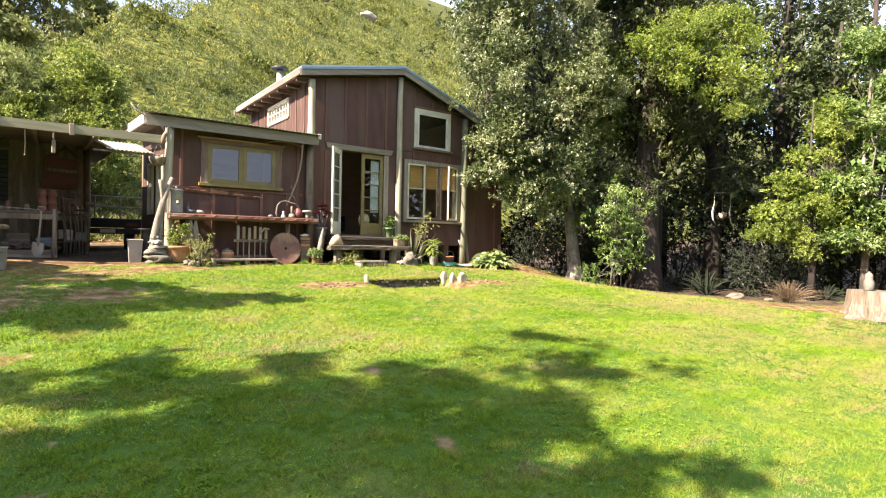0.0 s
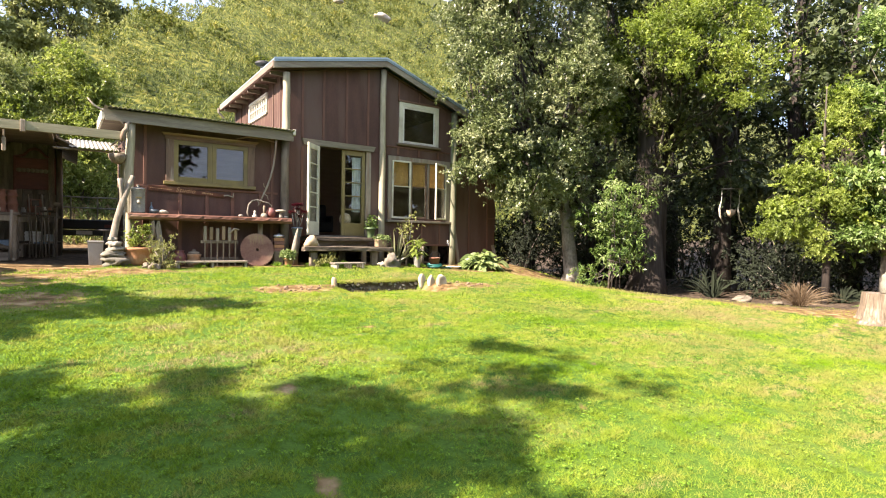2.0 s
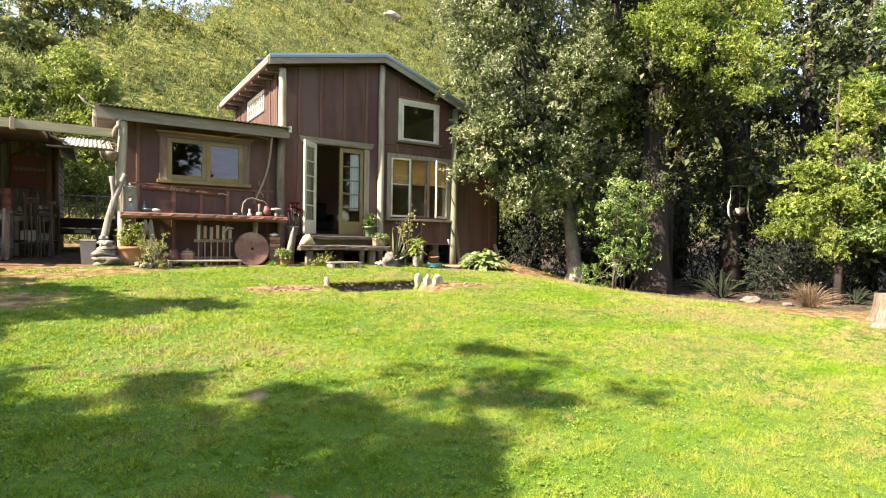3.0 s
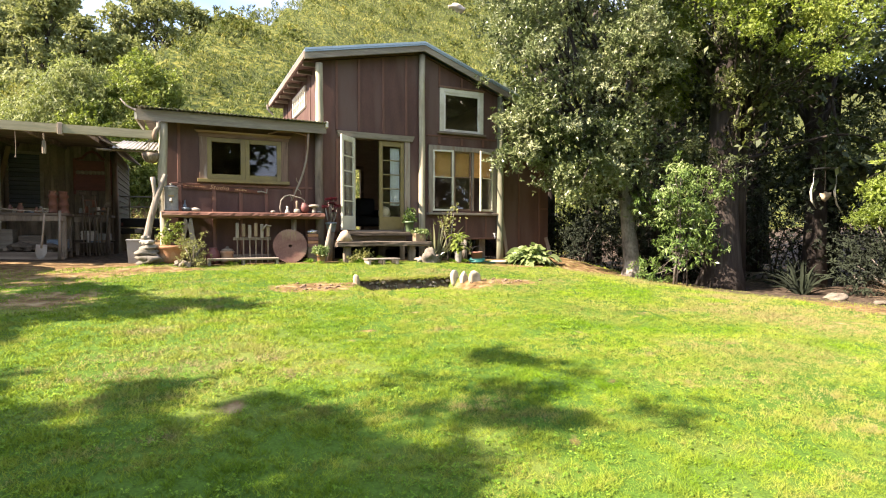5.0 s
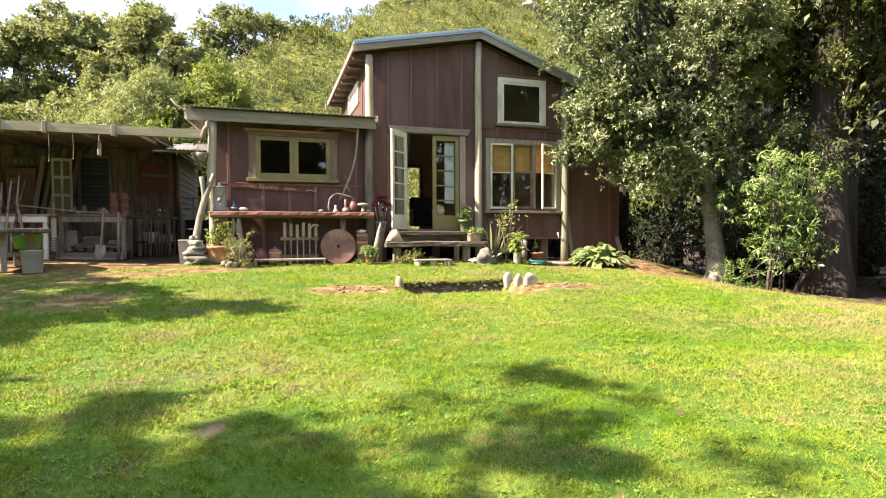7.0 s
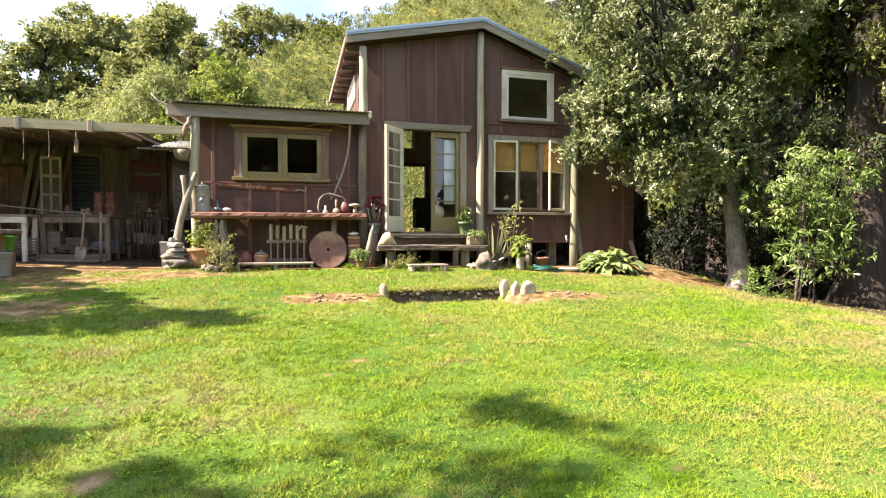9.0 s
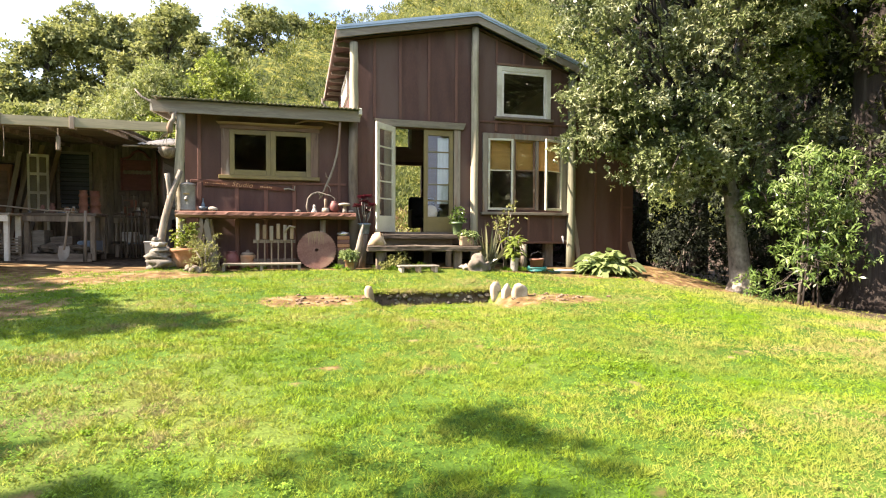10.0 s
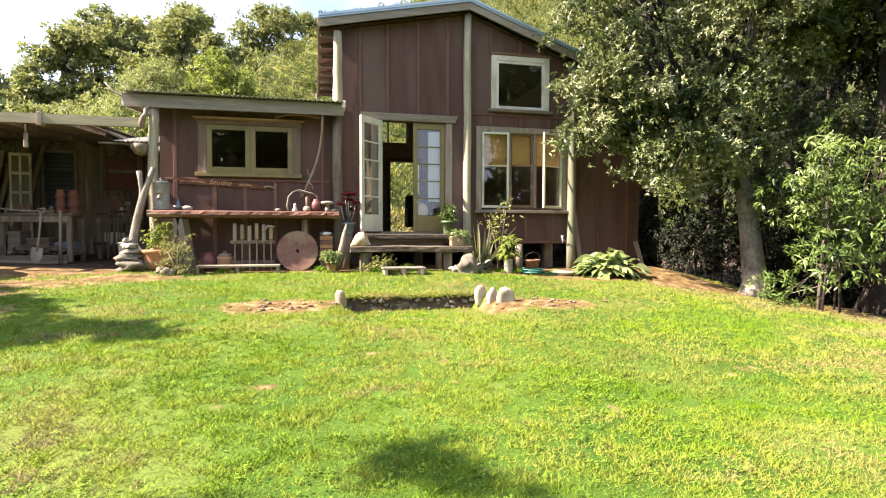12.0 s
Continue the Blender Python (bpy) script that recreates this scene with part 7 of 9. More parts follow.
tagged(part("kick_board", bm, M_OLDWOOD), "grey-brown board along the foot of the workbench", "board")
# crates and heaps below the benches
for k, (x, y, z, w, d, h, m) in enumerate(((-1.45, 12.1, 1.21, 0.36, 0.4, 0.3, M_OLDWOOD), (-1.0, 12.1, 1.21, 0.3, 0.4, 0.22, M_TARP), (-0.62, 13.35, 1.34, 0.26, 0.4, 0.26, M_WHITE), (-0.3, 13.3, 1.34, 0.22, 0.4, 0.2, M_GREYBIN), (-1.75, 12.1, 1.21, 0.2, 0.4, 0.42, M_GREY), (-3.6, 12.5, 1.25, 0.5, 0.4, 0.3, M_TARP), (-3.0, 12.5, 1.25, 0.4, 0.4, 0.35, M_OLDWOOD))):
    t = thing("crate", (x, y, z), "old storage crate stowed under the workbench", "crate", "crates under benches")
    bm = B()
    box(bm, 0, w, 0, d, 0, h, 0.008)
    part("crate_body", bm, m, t)
    for zz in (0.03, h * 0.5, h - 0.06):
        bm = B()
        box(bm, -0.006, w + 0.006, -0.012, -0.001, zz, zz + 0.04, 0.002)
        part("slat", bm, m, t)
for k, (x, y, s) in enumerate(((-1.25, 11.95, 0.09), (-1.38, 12.0, 0.11), (-1.1, 11.95, 0.08), (-0.9, 11.95, 0.1), (-2.1, 11.6, 0.13), (-1.9, 11.7, 0.1))):
    t = part("driftwood_lump", stone(B(), (0, 0, 0), (s * 1.5, s, s * 0.8), 50 + k, 3, 1.0), M_STEP, None, "", True)
    t.location = (x, y, (1.21 if y > 11.9 else 1.10) + s * 0.6)
    tagged(t, "gnarled pale driftwood lump under the bench", "driftwood", "driftwood lumps")
# terracotta chimney pots and odds on the benches
def urn(x, y, z, s, slim=1.0):
    form = ((0.11, 0), (0.12, 0.02), (0.10, 0.05), (0.10, 0.14), (0.125, 0.16), (0.10, 0.19), (0.085, 0.30), (0.115, 0.32), (0.10, 0.36), (0.08, 0.40), (0.095, 0.44), (0.07, 0.44), (0.06, 0.36))
    t = part("chimney_pot", lathe(B(), [(r * s * slim, h) for r, h in form], seg=18), M_CLAY, None, "", True)
    t.location = (x, y, z)
    return tagged(t, "ringed terracotta chimney pot on the workbench", "chimney pot", "chimney pots")


urn(-0.90, 12.12, 1.952, 1.0, 0.72)
urn(-0.755, 12.27, 1.952, 0.95, 0.95)
bm = B()
box(bm, -0.12, 0.12, -0.1, 0.1, 0, 0.34, 0.02)
t = part("clay_block", bm, M_CLAY)
t.matrix_world = pose(-0.45, 13.4, 1.952, 0, 0, 15)
tagged(t, "square terracotta flue block on the bench", "clay block")
for k in range(16):
    r = random.Random(400 + k)
    x, y = (r.uniform(-0.7, -0.08), r.uniform(13.3, 13.8)) if k < 9 else (r.uniform(-1.75, -1.0), r.uniform(12.0, 12.5))
    s = r.uniform(0.6, 1.3)
    t = part("jar", lathe(B(), [(0.035 * s, 0), (0.04 * s, 0.02), (0.04 * s, 0.10 * s), (0.025 * s, 0.13 * s), (0.028 * s, 0.15 * s)], seg=10), r.choice((M_GREYBIN, M_RUST, M_GALV, M_TERRA, M_WHITE)), None, "", True)
    t.location = (x, y, 1.952)
    tagged(t, "small dusty jar among bench clutter", "jar", "bench jars")
for k in range(26):
    r = random.Random(760 + k)
    x, y, z = ((r.uniform(-1.8, -0.7), r.uniform(11.85, 12.3), 1.215), (r.uniform(-2.4, -1.75), r.uniform(11.5, 11.9), 1.07), (r.uniform(-0.7, -0.1), r.uniform(13.25, 13.5), 1.345), (r.uniform(-1.7, -1.05), r.uniform(12.0, 12.4), 1.952))[k % 4]
    t = thing("offcut", (x, y, z), "short grey timber offcut lying in the shed", "offcut", "timber offcuts")
    t.matrix_world = pose(x, y, z, 0, 0, r.uniform(-70, 70))
    bm = B()
    box(bm, -r.uniform(0.08, 0.22), r.uniform(0.08, 0.22), -0.03, 0.03, 0.0, r.uniform(0.025, 0.06), 0.005)
    part("block", bm, r.choice((M_GREY, M_STEP, M_OLDWOOD, M_TIMBER, M_TARP)), t)
bm = B()
tube(bm, [(-2.35, 11.45, 2.1), (-1.5, 11.9, 2.0), (-0.95, 12.0, 1.975)], [0.012, 0.012, 0.012], 7)
tagged(part("thin_pole", bm, M_GREY), "thin pale pole laid across the benches", "pole")
for k in range(6):
    bm = B()
    box(bm, -2.22, -1.72, 11.60, 11.66, 1.22 + k * 0.05, 1.245 + k * 0.05, 0.004)
    if k == 0:
        gr = thing("slatted_crate", label="grey slatted crate front standing under the table", category="crate")
    part("slat", bm, M_GREY, gr)
for x in (-2.2, -1.78):
    bm = B()
    box(bm, x, x + 0.04, 11.662, 11.70, 1.06, 1.52, 0.004)
    part("upright", bm, M_GREYV, gr)
# tools leaning at the corner
for k in range(9):
    r = random.Random(430 + k)
    x, h = -0.52 + k * 0.055, r.uniform(0.75, 1.35)
    t = thing("garden_tool", (x, 13.05 + r.uniform(-0.05, 0.1), 1.06), "long-handled garden tool leaning in the shed corner", "tool", "leaning tools")
    t.matrix_world = pose(x, 13.0 + r.uniform(-0.05, 0.08), 1.06, -r.uniform(3, 8), r.uniform(-4, 4), 0)
    part("handle", tube(B(), [(0, 0, 0), (0.01, 0, h * 0.5), (0, 0, h)], 0.014, 7), M_OLDWOODV, t, "", True)
    bm = B()
    if k % 3 == 0:
        box(bm, -0.11, 0.11, -0.012, 0.012, h - 0.02, h + 0.02, 0.003)
        for j in range(6):
            box(bm, -0.105 + j * 0.04, -0.097 + j * 0.04, -0.05, -0.004, h - 0.01, h + 0.005, 0)
    else:
        box(bm, -0.06, 0.06, -0.008, 0.008, h - 0.02, h + 0.10, 0.004)
    part("head", bm, M_STEP, t)


def spade(x, y, z, lean, tilt):
    t = thing("spade", (x, y, z), "spade with a D-shaped grip standing against the bench", "spade")
    t.matrix_world = pose(x, y, z, lean, tilt, 0)
    bm = B()
    g = [bm.verts.new(p) for p in ((-0.085, 0, 0.27), (-0.09, -0.012, 0.12), (-0.05, -0.016, 0.02), (0, -0.018, 0), (0.05, -0.016, 0.02), (0.09, -0.012, 0.12), (0.085, 0, 0.27))]
    h2 = [bm.verts.new((v.co.x, v.co.y + 0.006, v.co.z)) for v in g]
    bm.faces.new(g)
    bm.faces.new(list(reversed(h2)))
    for k in range(7):
        bm.faces.new((g[k], h2[k], h2[(k + 1) % 7], g[(k + 1) % 7]))
    part("blade", bm, M_GALV, t, "worn bright steel blade")
    part("shaft", tube(B(), [(0, 0.003, 0.2), (0, 0.02, 0.5), (0, 0.01, 0.86)], [0.02, 0.017, 0.016], 8), M_GREYV, t, "", True)
    part("grip", tube(B(), [(0, 0.01, 0.84), (-0.05, 0.01, 0.90), (-0.055, 0.01, 0.94), (0.055, 0.01, 0.94), (0.05, 0.01, 0.90), (0, 0.01, 0.85)], 0.012, 7), M_GREYV, t, "", True)
    return t


spade(-0.97, 11.35, 1.08, -4, 4)
t = thing("stake", (-0.73, 11.65, 1.06), "pale wooden stake standing by the bench", "stake")
part("shaft", tube(B(), [(0, 0, 0), (0.01, 0, 0.4), (0.02, 0, 0.93)], [0.03, 0.027, 0.024], 9), M_GREYV, t, "", True)
# round table, tub, bucket, wheel
rt = thing("round_table", (-1.93, 9.95, gz(-1.9, 9.95)), "heavy grey round outdoor table", "table")
part("tabletop", lathe(B(), [(0.60, 0.60), (0.62, 0.62), (0.62, 0.66), (0.59, 0.68)], seg=40), M_STEP, rt, "", True)
for a in (0.4, 1.97, 3.54, 5.1):
    bm = B()
    box(bm, 0.30, 0.40, -0.04, 0.04, 0, 0.6, 0.008, pose(0, 0, 0, 0, 0, math.degrees(a)))
    part("leg", bm, M_GREYV, rt)
bm = B()
box(bm, -0.4, 0.4, -0.03, 0.03, 0.22, 0.30, 0.006, pose(0, 0, 0, 0, 0, 23))
part("stretcher", bm, M_GREY, rt)
t = thing("metal_bucket", (-1.47, 9.75, gz(-1.47, 9.75)), "dull grey metal bucket on bare earth", "bucket")
part("pail", lathe(B(), [(0.125, 0), (0.13, 0.01), (0.15, 0.34), (0.158, 0.345), (0.158, 0.36), (0.148, 0.36), (0.12, 0.03)], seg=24), M_GREYBIN, t, "", True)
part("handle", tube(B(), [(-0.15, 0, 0.34), (-0.13, -0.1, 0.28), (0, -0.165, 0.25), (0.13, -0.1, 0.28), (0.15, 0, 0.34)], 0.006, 6), M_GALV, t)
t = thing("washing_tub", (-1.80, 10.5, gz(-1.8, 10.5)), "bright green plastic tub under the table", "tub")
part("tub_body", lathe(B(), [(0.17, 0.28), (0.22, 0.50), (0.235, 0.50), (0.235, 0.52), (0.215, 0.52), (0.16, 0.30)], seg=24), M_GREENTUB, t, "", True)
bm = B()
box(bm, -0.15, 0.15, -0.15, 0.15, 0, 0.28, 0.01)
part("stand", bm, M_OLDWOOD, t)
wh = thing("bicycle_wheel", (-2.12, 9.62, gz(-2.12, 9.62) + 0.30), "old bicycle wheel leaning by the table", "wheel", turn=70)
bm = B()
pts = [(0.29 * math.cos(a), 0, 0.29 * math.sin(a)) for a in [2 * math.pi * k / 32 for k in range(33)]]
part("tyre", tube(B(), pts, 0.018, 8), M_RUBBER, wh, "", True)
pts = [(0.265 * math.cos(a), 0, 0.265 * math.sin(a)) for a in [2 * math.pi * k / 32 for k in range(33)]]
part("rim", tube(B(), pts, 0.009, 6), M_CHROME, wh, "", True)
bm = B()
for k in range(18):
    a = 2 * math.pi * k / 18
    tube(bm, [(0.02 * math.cos(a + 0.5), 0.02 * (-1) ** k, 0.02 * math.sin(a + 0.5)), (0.265 * math.cos(a), 0, 0.265 * math.sin(a))], 0.0015, 4)
part("spokes", bm, M_CHROME, wh)
part("hub", tube(B(), [(0, -0.04, 0), (0, 0.04, 0)], 0.022, 10), M_CHROME, wh)
# flat-deck vehicle behind the gap
tk = thing("deck_trailer", (0.45, 15.3, gz(0.45, 15.3)), "dark flat-deck trailer with pipe rails parked behind", "trailer")
bm = B()
box(bm, -0.85, 0.85, 0, 2.6, 0.62, 0.86, 0.02)
part("deck", bm, M_TRUCK, tk)
bm = B()
box(bm, -0.75, 0.75, -0.03, -0.002, 0.45, 0.6, 0.01)
part("bumper", bm, M_BLACK, tk)
for x in (-0.62, 0.62):
    for y in (1.3,):
        w = part("wheel", tube(B(), [(x - 0.1, y, 0.33), (x + 0.1, y, 0.33)], 0.33, 20), M_RUBBER, tk)
        part("rim", tube(B(), [(x - 0.11, y, 0.33), (x + 0.11, y, 0.33)], 0.17, 14), M_GALV, w)
for z in (1.15, 1.42):
    part("rail", tube(B(), [(-0.83, 0.03, z), (0.83, 0.03, z)], 0.018, 7), M_GALV, tk)
    part("rail", tube(B(), [(-0.83, 0.03, z), (-0.83, 2.5, z)], 0.018, 7), M_GALV, tk)
for x in (-0.83, -0.28, 0.28, 0.83):
    part("rail_post", tube(B(), [(x, 0.03, 0.86), (x, 0.03, 1.43)], 0.018, 7), M_GALV, tk)
for x in (-0.55, 0.55):
    bm = B()
    box(bm, x - 0.12, x + 0.12, -0.012, -0.001, 0.66, 0.74, 0.004)
    part("tail_light", bm, M_REDWOOD, tk, "dull red tail light")
bm = B()
box(bm, -0.17, 0.17, -0.04, -0.032, 0.48, 0.57, 0.002)
part("plate", bm, M_WHITE, tk)

# ---- in front of the kitchen ----
def gy(x, y):
    return gz(x, y)


slab = thing("slab_table", (1.06, 10.27, 0), "long red-stained live-edge slab table against the wall", "table")
bm = B()
n = 46
rows = []
for i in range(n + 1):
    x = 3.0 * i / n
    wob = 0.02 * math.sin(i * 0.25) + 0.008 * math.sin(i * 0.6 + 1)
    j1, j2, j3 = [0.016 * noise.noise(Vector((i * 0.7, q, 3.0))) for q in (1.5, 4.5, 8.5)]
    rows.append([bm.verts.new(p) for p in ((x, 0.035 + wob, 1.862 + j3), (x, 0.0 + wob + j1, 1.905 + j2), (x, 0.008 + wob + j2, 1.955 + 0.5 * j1), (x, 0.035 + wob, 1.972), (x, 0.54, 1.975), (x, 0.54, 1.855))])
for a, b in zip(rows, rows[1:]):
    for k in range(6):
        bm.faces.new((a[k], b[k], b[(k + 1) % 6], a[(k + 1) % 6]))
bm.faces.new(rows[0])
bm.faces.new(list(reversed(rows[-1])))
bmesh.ops.recalc_face_normals(bm, faces=bm.faces)
part("tabletop", bm, M_SLAB, slab, "red-brown slab with a worn pale edge")
for y in (0.08, 0.44):
    for x0, x1 in ((0.24, 0.42), (0.60, 0.46)):
        bm = B()
        hexa(bm, [(x0 - 0.045, y, 0.93), (x0 + 0.045, y, 0.93), (x0 + 0.045, y + 0.09, 0.93), (x0 - 0.045, y + 0.09, 0.93), (x1 - 0.045, y, 1.843), (x1 + 0.045, y, 1.843), (x1 + 0.045, y + 0.09, 1.843), (x1 - 0.045, y + 0.09, 1.843)])
        part("leg", bm, M_GREYV, slab, "splayed weathered leg")
bm = B()
box(bm, 0.31, 0.55, 0.06, 0.52, 1.30, 1.40)
part("trestle_rail", bm, M_GREY, slab)
part("leg", tube(B(), [(2.45, 0.3, 0.95), (2.42, 0.3, 1.4), (2.43, 0.3, 1.845)], [0.06, 0.05, 0.055], 10), M_GREYV, slab, "round post leg", True)
TOP = 1.977
can = thing("milk_can", (1.22, 10.52, TOP), "galvanised lidded can with a spout on the slab table", "can")
part("drum", lathe(B(), [(0.115, 0), (0.125, 0.01), (0.125, 0.03), (0.12, 0.035), (0.12, 0.40), (0.125, 0.41), (0.125, 0.43), (0.10, 0.44)], seg=24), M_GALV, can, "", True)
part("lid", lathe(B(), [(0.13, 0.435), (0.13, 0.45), (0.09, 0.475), (0.02, 0.49), (0.02, 0.51), (0.03, 0.52), (0.0, 0.53)], seg=24), M_GALV, can, "domed lid with knob", True)
part("spout", tube(B(), [(0, -0.115, 0.22), (0, -0.15, 0.20), (0.0, -0.16, 0.18)], [0.03, 0.028, 0.03], 10), M_GALV, can)
bm = B()
box(bm, -0.05, 0.05, -0.128, -0.118, 0.27, 0.30, 0.003)
part("label_plate", bm, M_BRASS, can)
t = thing("glazed_bowl", (1.48, 10.45, TOP), "small blue glazed bowl on the slab table", "bowl")
part("bowl_body", lathe(B(), [(0.04, 0), (0.075, 0.04), (0.085, 0.07), (0.075, 0.07), (0.03, 0.02)], seg=18), M_BLUEPOT, t, "", True)
t = thing("bottle", (1.45, 10.6, TOP), "small dark bottle on the slab table", "bottle")
part("bottle_body", lathe(B(), [(0.03, 0), (0.032, 0.01), (0.032, 0.12), (0.012, 0.16), (0.012, 0.21), (0.016, 0.22)], seg=12), M_BLUEPOT, t, "", True)
for k, (x, s) in enumerate(((1.63, 0.06), (3.05, 0.035), (3.98, 0.04))):
    t = part("table_stone", stone(B(), (0, 0, 0), (s * 1.4, s, s * 0.7), 70 + k, 2), M_STONE, None, "", True)
    t.location = (x, 10.42, TOP + s * 0.55)
    tagged(t, "smooth pebble lying on the slab table", "pebble", "table pebbles")
t = thing("twisted_vine", (3.2, 10.5, TOP), "twisted bare vine arched over the slab table", "vine")
part("stem", tube(B(), [(0.02, 0, 0.0), (0.0, 0, 0.1), (0.02, 0.0, 0.25), (0.1, 0.03, 0.34), (0.2, 0.02, 0.37), (0.33, 0.0, 0.33), (0.43, 0, 0.31), (0.5, 0, 0.26), (0.48, 0, 0.17)], [0.014, 0.016, 0.013, 0.016, 0.014, 0.015, 0.012, 0.012, 0.008], 8), M_DRIFT, t, "", True)
part("offshoot", tube(B(), [(0.2, 0.02, 0.37), (0.24, 0.03, 0.3), (0.22, 0.02, 0.24)], [0.012, 0.01, 0.006], 7), M_DRIFT, t, "", True)
t = thing("hanging_branch", (3.45, 10.55, 2.24), "crooked bare branch hanging from the eave", "branch")
part("stem", tube(B(), [(0, 0, 0), (0.08, 0, 0.2), (0.17, 0.02, 0.40), (0.24, 0.02, 0.6), (0.30, 0.02, 0.85), (0.335, 0.02, 1.1), (0.35, 0.0, 1.43)], [0.012, 0.016, 0.022, 0.018, 0.02, 0.019, 0.022], 8), M_GREYV, t, "", True)
part("twig", tube(B(), [(0.15, 0.02, 0.36), (0.1, 0, 0.40), (0.09, 0, 0.47)], [0.012, 0.01, 0.006], 6), M_GREYV, t)
part("twig", tube(B(), [(0.10, 0.0, 0.25), (0.16, -0.03, 0.2), (0.18, -0.03, 0.12)], [0.01, 0.008, 0.005], 6), M_GREYV, t)
t = thing("eave_branch", (3.0, 10.62, 3.6), "thin curved branch tucked under the eave", "branch")
part("stem", tube(B(), [(0, 0, -0.02), (0.2, 0, 0.05), (0.5, 0, 0.06), (0.8, 0, 0.0)], [0.012, 0.02, 0.02, 0.014], 7), M_CASING, t, "", True)
t = thing("white_ornament", (3.33, 10.42, TOP), "small white bell-shaped ornament on the slab table", "ornament")
part("ornament_body", lathe(B(), [(0.045, 0), (0.05, 0.015), (0.03, 0.05), (0.018, 0.09), (0.026, 0.11), (0.012, 0.135)], seg=14), M_WHITE, t, "", True)
t = thing("wooden_pestle", (3.53, 10.45, TOP), "turned pale wooden pestle in a mortar", "pestle")
part("base", lathe(B(), [(0.06, 0), (0.07, 0.02), (0.055, 0.08), (0.03, 0.085)], seg=16), M_STONE, t, "", True)
part("shaft", lathe(B(), [(0.025, 0.07), (0.022, 0.16), (0.028, 0.22), (0.018, 0.25)], seg=12), M_GREYV, t, "", True)
t = thing("clay_jug", (3.69, 10.48, TOP), "brown glazed clay jug on the slab table", "jug")
part("jug_body", lathe(B(), [(0.05, 0), (0.085, 0.04), (0.10, 0.10), (0.085, 0.16), (0.05, 0.19), (0.055, 0.21), (0.045, 0.21)], seg=18), M_REDWOOD, t, "", True)
part("handle", tube(B(), [(0.085, 0, 0.15), (0.13, 0, 0.15), (0.14, 0, 0.10), (0.095, 0, 0.06)], 0.01, 7), M_REDWOOD, t, "", True)
t = thing("stone_mushroom", (3.87, 10.42, TOP), "flat-topped pale stone mushroom on the slab table", "ornament")
part("stalk", lathe(B(), [(0.05, 0), (0.04, 0.04), (0.03, 0.10), (0.035, 0.125)], seg=12), M_STONE, t, "", True)
part("cap", lathe(B(), [(0.03, 0.12), (0.10, 0.13), (0.11, 0.15), (0.10, 0.17), (0.04, 0.18)], seg=18), M_STONE, t, "", True)
# crosscut saw hung under the window, its lettering as bars
saw = thing("crosscut_saw", (1.42, FRONT - 0.03, 2.42), "rusty crosscut saw blade hung as a lettered sign", "saw")
bm = B()
top, low = [], []
n = 64
for i in range(n + 1):
    x = 1.40 * i / n
    y0 = 0.075 - 0.085 * (i / n) ** 1.1
    top.append(bm.verts.new((x, 0, y0 + 0.05 - 0.02 * (i / n))))
    low.append(bm.verts.new((x, 0, y0 - 0.045 + 0.02 * (i / n) - (0.022 if i % 2 else 0.0))))
for i in range(n):
    bm.faces.new((top[i], low[i], low[i + 1], top[i + 1]))
ex = bmesh.ops.extrude_face_region(bm, geom=list(bm.faces))
for v in ex["geom"]:
    if isinstance(v, bmesh.types.BMVert):
        v.co.y += 0.004
bmesh.ops.recalc_face_normals(bm, faces=bm.faces)
part("blade", bm, M_SAW, saw)
part("handle", tube(B(), [(1.38, 0, -0.01), (1.46, -0.01, 0.0), (1.56, -0.01, -0.03), (1.57, -0.01, 0.05)], [0.018, 0.014, 0.016, 0.012], 8), M_GREY, saw)
def saw_line(x):
    return 0.080 - 0.085 * (x / 1.40) ** 1.1


txt = bpy.data.curves.new("lettering", "FONT")
txt.body, txt.size, txt.shear, txt.extrude, txt.space_character = "Studio", 0.125, 0.35, 0.001, 1.12
txt.materials.append(M_LETTER)
word = new("lettering", txt)
bpy.context.view_layer.update()
flat = bpy.data.meshes.new_from_object(word.evaluated_get(bpy.context.evaluated_depsgraph_get()))
bpy.data.objects.remove(word)
ob = new("lettering", flat)
ob.parent = saw
ob["label"] = "pale painted lettering"
ob.matrix_local = pose(0.47, -0.004, saw_line(0.47) - 0.032, 90, 3.5, 0)
rb = random.Random(9)
for x, end, tall in ((0.03, 0.40, 0.014), (0.96, 1.16, 0.030)):
    while x < end:
        w = rb.uniform(0.014, 0.032)
        bm = B()
        box(bm, x, x + w, -0.006, -0.001, saw_line(x) - 0.014, saw_line(x) - 0.014 + tall * rb.uniform(0.6, 1.0), 0)
        part("letter_bar", bm, M_LETTER, saw)
        x += w + 0.010
# rack of wooden paddles
# pale blades over dark handles paint in sunlit tops above the table's shade
rk = thing("paddle_rack", (2.32, 10.36, gy(2.6, 10.36)), "row of upright wooden paddles in a rack", "rack")
for k in range(6):
    bm = B()
    x = 0.02 + k * 0.115
    box(bm, x + 0.012, x + 0.038, 0, 0.03, 0.0, 0.52, 0.008, None)
    pad = part("paddle", bm, M_OLDWOODV, rk)
    bm = B()
    h = 0.80 - 0.02 * (k % 3)
    box(bm, x - 0.006, x + 0.056, -0.004, 0.028, 0.50 + 0.03 * (k % 2), h, 0.012, None)
    part("blade", bm, M_TIMBER if k % 2 else M_GREYV, pad, "worn paddle blade, the sun on it put into pale wood")
bm = B()
box(bm, -0.03, 0.68, 0.032, 0.06, 0.46, 0.52)
part("rail", bm, M_OLDWOOD, rk)
bm = B()
box(bm, -0.03, 0.68, 0.032, 0.06, 0.12, 0.18)
